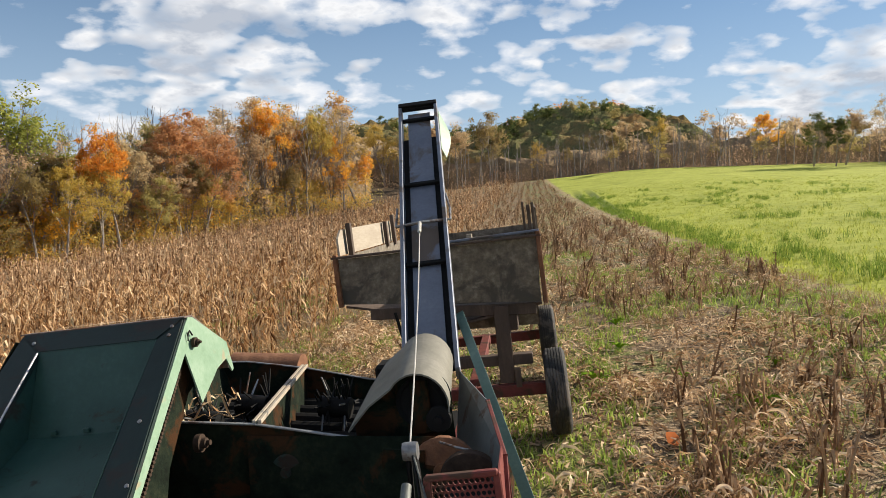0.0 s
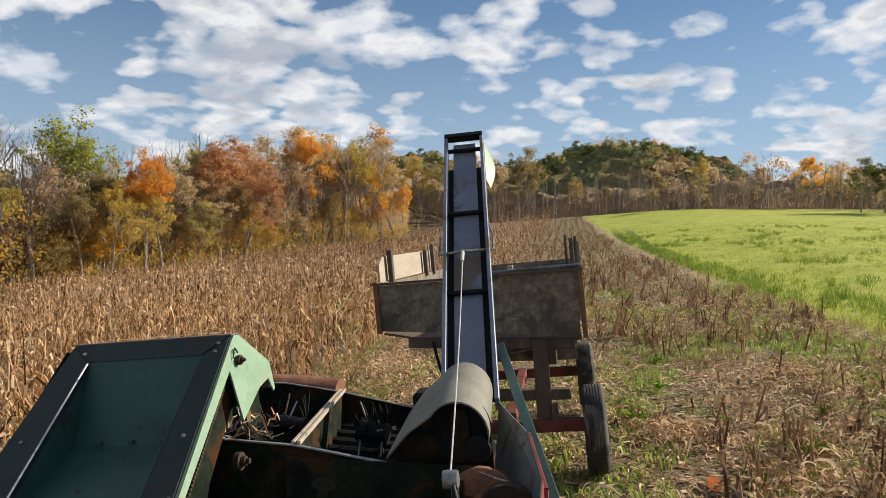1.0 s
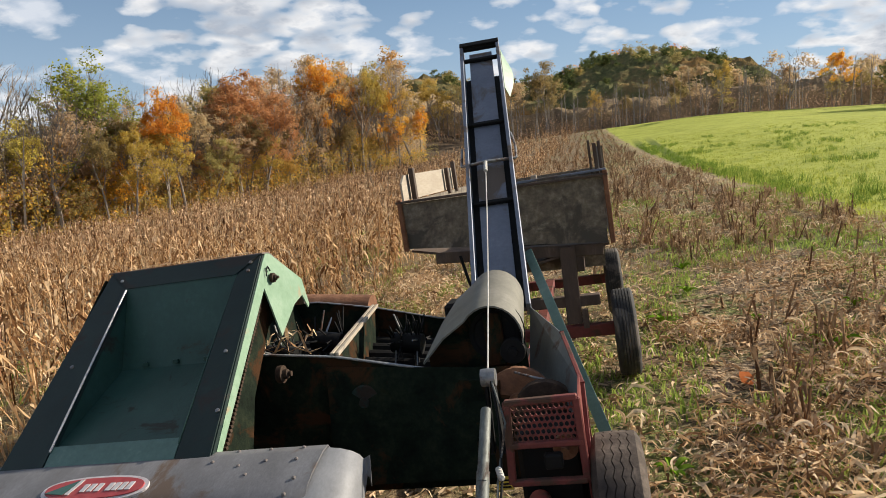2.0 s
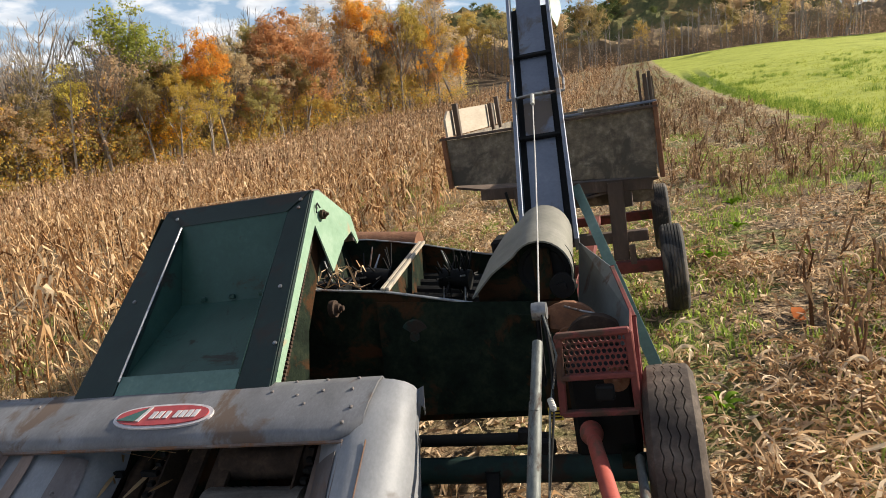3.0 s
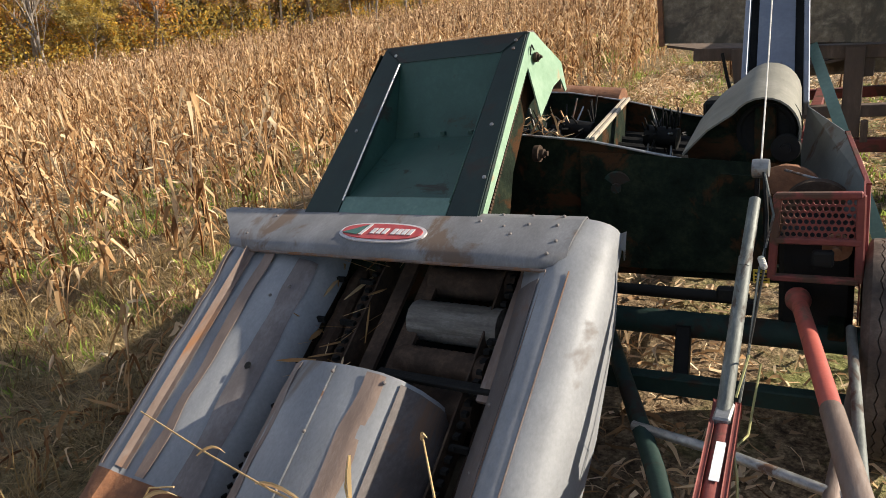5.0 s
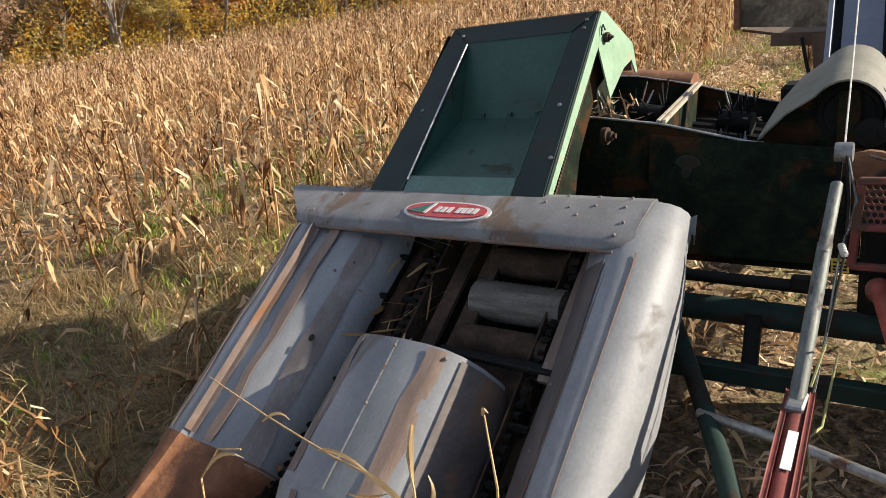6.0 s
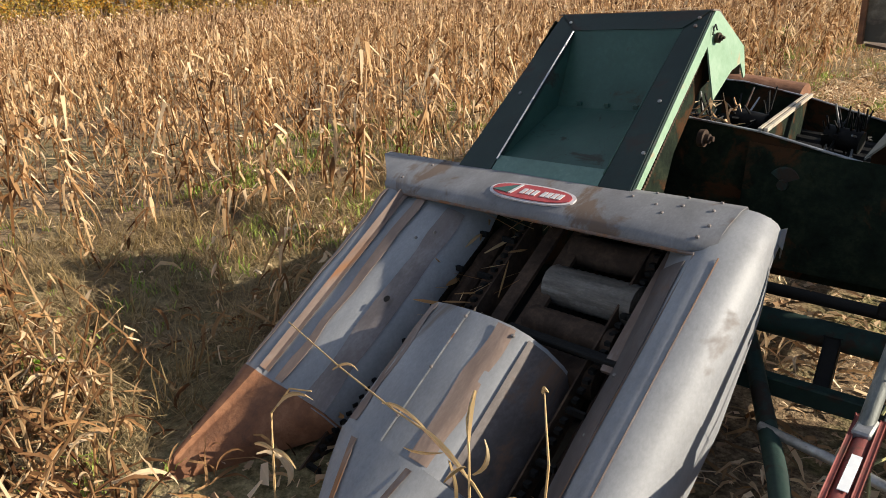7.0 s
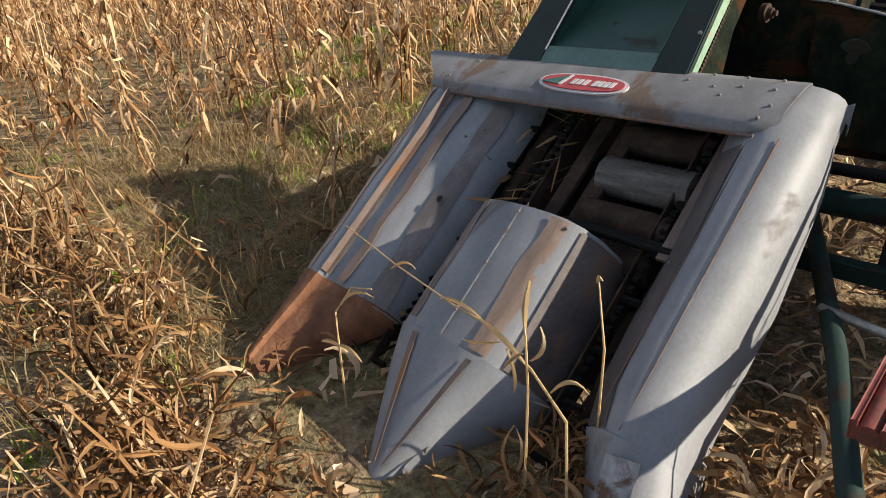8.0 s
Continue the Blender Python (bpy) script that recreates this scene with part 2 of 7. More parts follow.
RED = material("faded_red_paint", [(0.3, (0.11, 0.03, 0.026)), (0.55, (0.19, 0.048, 0.04)), (0.72, (0.27, 0.09, 0.075))], 7, (0.55, 0.8), 0, 0.2, wear=((0.09, 0.05, 0.035), 0.06, 5.0), spec=0.3)
BRIGHTRED = material("orange_red_paint", [(0.3, (0.27, 0.048, 0.034)), (0.6, (0.40, 0.082, 0.058)), (0.75, (0.46, 0.15, 0.11))], 8, (0.5, 0.7), 0, 0.15, wear=((0.20, 0.09, 0.06), 0.05, 6.0))
TYRE = material("tyre_rubber", [(0.3, (0.018, 0.017, 0.016)), (0.55, (0.035, 0.033, 0.031)), (0.72, (0.075, 0.068, 0.06))], 6, (0.75, 0.95), 0, 0.35, wear=((0.14, 0.12, 0.10), 0.05, 4.0))
PALETYRE = material("dusty_tyre_rubber", [(0.3, (0.03, 0.023, 0.019)), (0.5, (0.075, 0.057, 0.046)), (0.7, (0.17, 0.135, 0.108))], 7, (0.8, 0.95), 0, 0.5, spec=0.3)
OLDWOOD = material("weathered_plywood", [(0.3, (0.085, 0.068, 0.05)), (0.5, (0.165, 0.136, 0.10)), (0.68, (0.29, 0.25, 0.195))], 11, (0.75, 0.92), 0, 0.3, (1, 1, 1), ((0.085, 0.075, 0.06), 0.05, 3.0), fine=22)
PALEWOOD = material("sun_bleached_board", [(0.3, (0.30, 0.24, 0.18)), (0.55, (0.42, 0.36, 0.28)), (0.72, (0.52, 0.46, 0.38))], 5, (0.7, 0.85), 0, 0.2, (1, 0.2, 1.5))
DARKWOOD = material("dark_stained_timber", [(0.3, (0.05, 0.033, 0.025)), (0.55, (0.10, 0.068, 0.05)), (0.72, (0.17, 0.12, 0.09))], 8, (0.75, 0.9), 0, 0.3, (1, 1, 0.3))
ROPE = material("pale_rope", [(0.3, (0.40, 0.38, 0.34)), (0.7, (0.62, 0.60, 0.56))], 60, (0.8, 0.95), 0, 0.4)
TWINE = material("yellow_twine", [(0.3, (0.26, 0.25, 0.10)), (0.7, (0.40, 0.38, 0.17))], 60, (0.8, 0.95), 0, 0.4)
BADGERED = material("badge_red", [(0.3, (0.30, 0.03, 0.035)), (0.7, (0.46, 0.07, 0.07))], 30, (0.4, 0.6), 0, 0.1)
BADGEPALE = material("badge_silver", [(0.3, (0.50, 0.46, 0.46)), (0.7, (0.70, 0.66, 0.66))], 40, (0.35, 0.55), 0.2, 0.1)
BADGEGREEN = material("badge_green", [(0.3, (0.03, 0.09, 0.08)), (0.7, (0.06, 0.15, 0.12))], 40, (0.4, 0.6), 0, 0.1)
YELLOW = material("warning_yellow", [(0.3, (0.55, 0.36, 0.03)), (0.7, (0.70, 0.50, 0.06))], 30, (0.4, 0.6), 0, 0.1)
WHITE = material("white_label", [(0.3, (0.60, 0.62, 0.64)), (0.7, (0.78, 0.78, 0.78))], 30, (0.4, 0.6), 0, 0.05)
BARK = material("bark", [(0.3, (0.15, 0.125, 0.10)), (0.55, (0.27, 0.23, 0.195)), (0.72, (0.40, 0.36, 0.31))], 3, (0.85, 0.95), 0, 0.4)
CORN = foliage("dry_corn", [(0.095, 0.043, 0.02), (0.27, 0.137, 0.06), (0.48, 0.29, 0.14), (0.73, 0.50, 0.28), (0.86, 0.66, 0.43)], 0.35, 0.9, 0, 0.9)
CORNFAR = foliage("dry_corn_far", [(0.085, 0.043, 0.025), (0.28, 0.155, 0.08), (0.59, 0.39, 0.22), (0.94, 0.70, 0.46)], 0.3, 0.6, 0, 0.9)
STRAW = foliage("straw_litter", [(0.14, 0.078, 0.043), (0.36, 0.22, 0.115), (0.62, 0.42, 0.24), (0.82, 0.62, 0.40), (0.88, 0.72, 0.52)], 0.25, 1.3, 0, 0.9)
STUB = leafy("stubble", (0.14, 0.075, 0.042), (0.58, 0.40, 0.24), 0.15, 0.35)
GRASS = leafy("green_grass", (0.17, 0.26, 0.04), (0.50, 0.58, 0.15), 0.4, 0.35)
TALLGRASS = leafy("tall_field_grass", (0.10, 0.17, 0.025), (0.30, 0.39, 0.075), 0.4, 0.35)
LAWN = leafy("field_grass", (0.23, 0.275, 0.04), (0.49, 0.51, 0.10), 0.45, 0.35)
CHAFF = leafy("pale_chaff", (0.30, 0.19, 0.11), (0.88, 0.67, 0.45), 0.25, 0.4)
BROWNLEAF = foliage("brown_corn_leaf", [(0.06, 0.03, 0.017), (0.15, 0.075, 0.036), (0.25, 0.135, 0.065), (0.34, 0.21, 0.105), (0.42, 0.225, 0.095), (0.50, 0.345, 0.19), (0.74, 0.56, 0.36)], 0.35, 1.6, 0, 0.95)
DEADGRASS = leafy("dead_grass", (0.16, 0.115, 0.06), (0.48, 0.36, 0.20), 0.25, 0.35)
DRYGRASS = leafy("dry_grass", (0.18, 0.12, 0.052), (0.48, 0.35, 0.17), 0.35, 0.35)


# ---- ground ----
def side_slope(x):
    return np.where(x > 12, 12 + 6 * np.tanh((x - 12) / 6), x)


def ground_z(x, y):
    """Height of the field: it falls to -x, climbs gently to +y and carries a wooded hill far off."""
    x, y = np.asarray(x, float), np.asarray(y, float)
    climb = 0.00042 * np.clip(y, 0, 115) ** 2
    k = np.clip((y - 135) / 45, 0, 1)
    hill = 10.0 * np.exp(-(((x - 12) / 34) ** 2)) * k * k * (3 - 2 * k)
    away = np.hypot(x, y)
    j = np.clip((away - 96) / 45, 0, 1) * np.clip((-x - 12) / 25, 0, 1)
    bank = 9.0 * j * j * (3 - 2 * j)
    e = np.clip((y - 121) / 40, 0, 1)
    rise = 4.0 * e * e * (3 - 2 * e)
    return -0.12 + 0.085 * side_slope(x) + climb + hill + bank + rise


def grass_edge(y):
    """Where the sown grass begins, in x."""
    return 5.1 - 0.00019 * np.clip(np.asarray(y, float), 0, 140) ** 2


def axis_steps(fine_lo, fine_hi, step, lo, hi, growth=1.14):
    mid = list(np.arange(fine_lo, fine_hi + 1e-6, step))
    up, s = [], step
    while (up[-1] if up else fine_hi) < hi:
        s *= growth
        up.append((up[-1] if up else fine_hi) + s)
    down, s = [], step
    while (down[-1] if down else fine_lo) > lo:
        s *= growth
        down.append((down[-1] if down else fine_lo) - s)
    return np.array(down[::-1] + mid + up)


def mesh_from(name, verts, quads, mat, smooth=False):
    """A mesh from arrays of corners and of four-cornered faces."""
    me = bpy.data.meshes.new(name)
    n, f = len(verts), len(quads)
    me.vertices.add(n)
    me.vertices.foreach_set("co", np.asarray(verts, np.float32).ravel())
    me.loops.add(4 * f)
    me.loops.foreach_set("vertex_index", np.asarray(quads, np.int32).ravel())
    me.polygons.add(f)
    me.polygons.foreach_set("loop_start", np.arange(0, 4 * f, 4, dtype=np.int32))
    me.polygons.foreach_set("use_smooth", np.full(f, smooth))
    me.update(calc_edges=True)
    me.materials.append(mat)
    return me


def ground_material():
    m = bpy.data.materials.new("field_soil_and_grass")
    m.use_nodes = True
    tree = m.node_tree
    shader = tree.nodes["Principled BSDF"]
    geo = tree.nodes.new("ShaderNodeNewGeometry")
    sep = tree.nodes.new("ShaderNodeSeparateXYZ")
    tree.links.new(geo.outputs["Position"], sep.inputs[0])
    noises = []
    for scale, detail in ((0.35, 5.0), (2.2, 6.0), (16.0, 6.0), (70.0, 4.0)):
        n = node(tree, "ShaderNodeTexNoise", Scale=scale, Detail=detail, Roughness=0.65)
        tree.links.new(geo.outputs["Position"], n.inputs["Vector"])
        noises.append(n.outputs[0])
    wide, mid, small, grain = noises
    mulch = ramp(tree, [(0.36, (0.035, 0.024, 0.016)), (0.44, (0.10, 0.068, 0.043)), (0.52, (0.23, 0.165, 0.10)), (0.62, (0.48, 0.36, 0.23))], maths(tree, "ADD", maths(tree, "MULTIPLY", small, 0.6), maths(tree, "MULTIPLY", grain, 0.4)))
    weeds = ramp(tree, [(0.35, (0.09, 0.12, 0.03)), (0.65, (0.24, 0.28, 0.08))], small)
    weedy = ramp(tree, [(0.47, (0, 0, 0)), (0.56, (0.75,) * 3)], maths(tree, "ADD", maths(tree, "MULTIPLY", wide, 0.5), maths(tree, "MULTIPLY", mid, 0.5)))
    # bare brown earth under the standing rows, pale straw on the picked side
    rows = ramp(tree, [(0.0, (0, 0, 0)), (0.8, (1, 1, 1))], maths(tree, "ADD", maths(tree, "MULTIPLY", sep.outputs[0], -1.0), maths(tree, "SUBTRACT", mid, 0.75)))
    earth = ramp(tree, [(0.38, (0.085, 0.058, 0.037)), (0.5, (0.22, 0.155, 0.095)), (0.62, (0.40, 0.29, 0.18))], maths(tree, "ADD", maths(tree, "MULTIPLY", small, 0.6), maths(tree, "MULTIPLY", grain, 0.4)))
    mulch = mixed(tree, rows, mulch, earth)
    weedy = maths(tree, "MULTIPLY", weedy, maths(tree, "SUBTRACT", 1.0, maths(tree, "MULTIPLY", rows, 0.65)))
    soil = mixed(tree, weedy, mulch, weeds)
    lawn = ramp(tree, [(0.36, (0.18, 0.22, 0.032)), (0.47, (0.31, 0.345, 0.05)), (0.60, (0.42, 0.44, 0.078))], maths(tree, "ADD", maths(tree, "MULTIPLY", wide, 0.4), maths(tree, "ADD", maths(tree, "MULTIPLY", mid, 0.35), maths(tree, "MULTIPLY", small, 0.25))))
    y2 = maths(tree, "MULTIPLY", sep.outputs[1], sep.outputs[1])
    past = maths(tree, "ADD", maths(tree, "SUBTRACT", sep.outputs[0], 5.1), maths(tree, "MULTIPLY", y2, 0.00019))
    # two wheel tracks worn into the grass, close to its edge
    swing = maths(tree, "SUBTRACT", past, maths(tree, "SUBTRACT", maths(tree, "MULTIPLY", sep.outputs[1], 0.054), 1.72))
    for shift in (0.0, -1.3):
        off = maths(tree, "ABSOLUTE", maths(tree, "SUBTRACT", swing, shift))
        off = maths(tree, "ADD", off, maths(tree, "MULTIPLY", mid, 0.3))
        track = ramp(tree, [(0.42, (0.85,) * 3), (0.72, (0, 0, 0))], off)
        ends = ramp(tree, [(0.36, (0, 0, 0)), (0.44, (1, 1, 1)), (0.70, (1, 1, 1)), (0.84, (0, 0, 0))], maths(tree, "MULTIPLY", sep.outputs[1], 0.01))
        lawn = mixed(tree, maths(tree, "MULTIPLY", track, ends), lawn, (0.085, 0.125, 0.02))
    ragged = maths(tree, "ADD", past, maths(tree, "MULTIPLY", maths(tree, "SUBTRACT", mid, 0.5), 1.6))
    sown = ramp(tree, [(0.0, (0, 0, 0)), (0.35, (1, 1, 1))], ragged)
    dry = mixed(tree, ramp(tree, [(0.35, (0, 0, 0)), (0.6, (0.8,) * 3)], mid), soil, (0.46, 0.35, 0.19))
    verge = ramp(tree, [(0.0, (0, 0, 0)), (0.6, (1, 1, 1))], maths(tree, "ADD", past, 0.75))
    far_end = maths(tree, "LESS_THAN", sep.outputs[1], 116.0)
    flat2 = maths(tree, "SQRT", maths(tree, "ADD", maths(tree, "MULTIPLY", sep.outputs[0], sep.outputs[0]), y2))
    wooded = maths(tree, "MULTIPLY", maths(tree, "GREATER_THAN", flat2, 70.0), maths(tree, "LESS_THAN", sep.outputs[0], -18.0))
    wooded = maths(tree, "MAXIMUM", wooded, maths(tree, "GREATER_THAN", sep.outputs[1], 122.0))
    floor = ramp(tree, [(0.35, (0.05, 0.035, 0.022)), (0.65, (0.15, 0.105, 0.065))], mid)
    colour = mixed(tree, verge, soil, dry)
    colour = mixed(tree, wooded, colour, floor)
    colour = mixed(tree, maths(tree, "MULTIPLY", sown, far_end), colour, lawn)
    tree.links.new(colour, shader.inputs["Base Color"])
    shader.inputs["Roughness"].default_value = 0.95
    shader.inputs["Specular IOR Level"].default_value = 0.15
    b = node(tree, "ShaderNodeBump", Strength=0.7, Distance=0.06)
    tree.links.new(small, b.inputs["Height"])
    tree.links.new(b.outputs[0], shader.inputs["Normal"])
    return m


def build_ground():
    xs, ys = axis_steps(-8, 8, 0.16, -420, 420), axis_steps(-1, 16, 0.16, -80, 620)
    gx, gy = np.meshgrid(xs, ys)
    rough = np.array([noise.noise(Vector((x * 1.1, y * 1.1, 3.0))) * 0.03 + noise.noise(Vector((x * 4.3, y * 4.3, 9.0))) * 0.016 for x, y in zip(gx.ravel(), gy.ravel())])
    gz = ground_z(gx, gy).ravel() + rough
    verts = np.stack([gx.ravel(), gy.ravel(), gz], 1)
    nx = len(xs)
    a = (np.arange(len(ys) - 1)[:, None] * nx + np.arange(nx - 1)).ravel()
    quads = np.stack([a, a + 1, a + nx + 1, a + nx], 1)
    ob = new("ground", mesh_from("ground", verts, quads, ground_material(), True))
    tagged(ob, "harvested corn field with stubble beside a green sown field", "ground", kind="structure")


build_ground()

# ---- machine frame: x along the hood, y backwards, z up, leaning with the slope ----
LEAN = pose(0, 0, 0, 0, -6.0, 0)
BASES = {}


def thing(name, base, label, category):
    ob = new(name)
    ob.matrix_world = LEAN @ Matrix.Translation(base)
    BASES[ob] = Vector(base)
    return tagged(ob, label, category)


def part(name, bm, mat, parent, label="", smooth=True, sharp=35):
    me = bpy.data.meshes.new(name)
    base = BASES[parent]
    bmesh.ops.translate(bm, verts=bm.verts, vec=-base)
    bmesh.ops.recalc_face_normals(bm, faces=bm.faces)
    for f in bm.faces:
        f.smooth = smooth
    if smooth:
        for e in bm.edges:
            if len(e.link_faces) == 2 and e.calc_face_angle(0.0) > radians(sharp):
                e.smooth = False
    bm.to_mesh(me)
    bm.free()
    me.materials.append(mat)
    ob = new(name, me)
    ob.parent = parent
    BASES[ob] = base
    if label:
        ob["label"] = label
    return ob


def repeat_part(ob, shift):
    """Another of a part, sharing its mesh."""
    other = ob.copy()
    scene.collection.objects.link(other)
    other.location = Vector(ob.location) + Vector(shift)
    BASES[other] = BASES[ob]
    return other


def box(bm, lo, hi, bevel=0.004):
    made = bmesh.ops.create_cube(bm, size=1.0)["verts"]
    lo, hi = Vector(lo), Vector(hi)
    for v in made:
        v.co = Vector([(lo[i] + hi[i]) / 2 + v.co[i] * (hi[i] - lo[i]) for i in range(3)])
    if bevel:
        edges = list({e for v in made for e in v.link_edges})
        bmesh.ops.bevel(bm, geom=edges, offset=bevel, segments=1, affect="EDGES")
    return bm


def beam(bm, a, b, w, h, bevel=0.004, up=(0, 0, 1)):
    """A square bar from a to b, w wide and h high."""
    a, b = Vector(a), Vector(b)
    d = (b - a).normalized()
    side = d.cross(Vector(up)).normalized()
    top = side.cross(d)
    made = bmesh.ops.create_cube(bm, size=1.0)["verts"]
    for v in made:
        v.co = (a + b) / 2 + d * (v.co.y * (b - a).length) + side * (v.co.x * w) + top * (v.co.z * h)
    if bevel:
        bmesh.ops.bevel(bm, geom=list({e for v in made for e in v.link_edges}), offset=bevel, segments=1, affect="EDGES")
    return bm


def tube(bm, pts, r, seg=10, r_end=None, cap=True):
    """A round bar along points, thinning from r to r_end."""
    pts = [Vector(p) for p in pts]
    rings = []
    for i, p in enumerate(pts):
        d = (pts[min(i + 1, len(pts) - 1)] - pts[max(i - 1, 0)]).normalized()
        side = d.cross(Vector((0.13, 0.21, 1)) if abs(d.z) < 0.95 else Vector((1, 0.2, 0))).normalized()
        top = side.cross(d)
        k = i / (len(pts) - 1)
        rr = r if r_end is None else r + (r_end - r) * k
        rings.append([bm.verts.new(p + side * (rr * math.cos(u)) + top * (rr * math.sin(u))) for u in (2 * math.pi * j / seg for j in range(seg))])
    for one, two in zip(rings, rings[1:]):
        for j in range(seg):
            bm.faces.new((one[j], one[(j + 1) % seg], two[(j + 1) % seg], two[j]))
    if cap:
        bm.faces.new(rings[0][::-1])
        bm.faces.new(rings[-1])
    return bm


def plate(bm, pts, thick):
    """A flat sheet with these corners, thick along its normal."""
    pts = [Vector(p) for p in pts]
    n = Vector((0, 0, 0))
    for i in range(len(pts)):
        n += (pts[i] - pts[0]).cross(pts[(i + 1) % len(pts)] - pts[0])
    n = n.normalized() * thick
    one, two = [bm.verts.new(p) for p in pts], [bm.verts.new(p + n) for p in pts]
    bm.faces.new(one[::-1])
    bm.faces.new(two)
    for i in range(len(pts)):
        j = (i + 1) % len(pts)
        bm.faces.new((one[i], one[j], two[j], two[i]))
    return bm


def lathe(bm, centre, axis, profile, seg=28):
    """A turned body: profile of (distance along the axis, radius)."""
    axis = Vector(axis).normalized()
    side = axis.orthogonal().normalized()
    top = axis.cross(side)
    rings = []
    for along, r in profile:
        rings.append([bm.verts.new(Vector(centre) + axis * along + (side * math.cos(u) + top * math.sin(u)) * max(r, 1e-4)) for u in (2 * math.pi * j / seg for j in range(seg))])
    for one, two in zip(rings, rings[1:]):
        for j in range(seg):
            bm.faces.new((one[j], one[(j + 1) % seg], two[(j + 1) % seg], two[j]))
    if profile[0][1] > 1e-3:
        bm.faces.new(rings[0][::-1])
    if profile[-1][1] > 1e-3:
        bm.faces.new(rings[-1])
    return bm


def sheet(bm, rows, thick=0.004):
    """A bent sheet through rows of points, with thickness."""
    grid = [[bm.verts.new(Vector(p)) for p in row] for row in rows]
    faces = []
    for one, two in zip(grid, grid[1:]):
        for j in range(len(one) - 1):
            faces.append(bm.faces.new((one[j], one[j + 1], two[j + 1], two[j])))
    if thick:
        bmesh.ops.recalc_face_normals(bm, faces=faces)
        bmesh.ops.solidify(bm, geom=faces, thickness=thick)
    return bm


# ---- corn picker ----
picker = thing("corn_picker", (-1.3, 2.6, -0.12), "old pull-type corn picker with galvanised hood and dark green elevator", "farm machine")
SLOPE = math.tan(radians(33))
NRM = Vector((0, -math.sin(radians(33)), math.cos(radians(33))))


def on_hood(x, y, lift=0.0):
    """A point of the sloping hood plane, lifted along its normal."""
    return Vector((x, y, 0.82 - SLOPE * (2.0 - y))) + NRM * lift


def swept(section, stations, mat, name, label="", thick=0.004):
    """A sheet whose section (x, lift) runs down the hood; stations give (y, where x narrows to, width factor, depth factor, extra lift, shift)."""
    bm = bmesh.new()
    rows = []
    for y, to, wide, deep, extra, *shift in stations:
        rows.append([on_hood(to + (x - to) * wide + sum(shift), y, lift * deep + extra) for x, lift in section])
    sheet(bm, rows, thick)
    return part(name, bm, mat, picker, label, sharp=50)


# hood bar across the top
def build_bonnet():
    prof = [(2.305, 0.82), (2.31, 0.885), (2.29, 0.908), (2.24, 0.908), (2.06, 0.862), (2.015, 0.842), (1.985, 0.818), (1.988, 0.795), (2.02, 0.785)]
    xs = [-2.60, -2.57, -2.50, -2.3, -2.0, -1.7, -1.45, -1.2, -1.0, -0.93, -0.89]
    bm = bmesh.new()
    rows = []
    for x in xs:
        row = []
        for y, z in prof:
            ease = 0.0
            if x > -0.95:
                ease = (x + 0.95) / 0.05 * 0.05
            if x < -2.52:
                ease = (-2.52 - x) / 0.08 * 0.012
            dent = 0.006 * math.sin(x * 9.0) * (0.4 + noise.noise(Vector((x * 5, y * 6, 1))))
            row.append((x - 0.26 * max(0.0, (-2.0 - x) / 0.6) * min(max((y - 2.0) / 0.24, 0.0), 1.0), y + (ease if y < 2.1 else 0), z + dent * (0.5 if y > 2.2 else 1.0) + (ease * 0.35 if y < 2.1 else 0)))
        rows.append(row)
    sheet(bm, rows, 0.005)
    return part("bonnet", bm, BONNETGREY, picker, "dented grey galvanised hood bar with rust streaks", sharp=60)


bonnet = build_bonnet()
bm = bmesh.new()
tube(bm, [(x, 1.988, 0.797) for x in np.linspace(-2.55, -0.95, 14)], 0.0075, 6)
part("lip_edge", bm, RUSTY_GALV, bonnet, "rust-brown rolled lip")
SEC_R = [(-0.735, -0.36), (-0.722, -0.20), (-0.730, -0.13), (-0.752, -0.075), (-0.79, -0.034), (-0.84, -0.010), (-0.89, -0.001), (-0.95, -0.014), (-1.00, -0.06), (-1.06, -0.13), (-1.075, -0.20)]
swept(SEC_R, [(2.2125, -0.80, 1, 0.35, -0.188, -0.055), (2.241, -0.80, 1, 0.4, -0.127, -0.055), (2.236, -0.80, 1, 0.5, -0.083, -0.055), (2.13, -0.78, 1, 0.6, -0.038, -0.045), (2.045, -0.75, 1, 0.7, -0.011, -0.025), (1.95, -0.74, 1, 0.8, 0.0, -0.012), (1.6, -0.73, 1, 1, 0), (1.35, -0.73, 1.0, 1.0, 0), (1.16, -0.72, 1.0, 1, 0, 0.01), (1.02, -0.72, 1.0, 1.0, 0, 0.05)], GALV, "side_fender", "bright rolled galvanised fender with a dented lower end")
swept(SEC_R, [(1.035, -0.72, 1.02, 1.02, 0.005, 0.045), (0.98, -0.72, 1.02, 1.02, -0.004, 0.075), (0.93, -0.72, 1.0, 1.0, -0.012, 0.10), (0.84, -0.72, 0.95, 0.9, -0.02, 0.14), (0.70, -0.74, 0.8, 0.8, -0.03, 0.20), (0.50, -0.78, 0.5, 0.5, -0.04, 0.28), (0.34, -0.80, 0.16, 0.2, -0.02, 0.34)], GALV, "snout_tip", "dented grey fender tip")
SEC_L = [(-2.605, -0.36), (-2.60, -0.08), (-2.59, -0.03), (-2.565, 0.0), (-2.52, 0.008), (-2.47, 0.004), (-2.45, -0.024), (-2.43, -0.028), (-2.26, -0.034), (-2.24, -0.044), (-2.10, -0.070), (-2.05, -0.11), (-2.03, -0.22)]
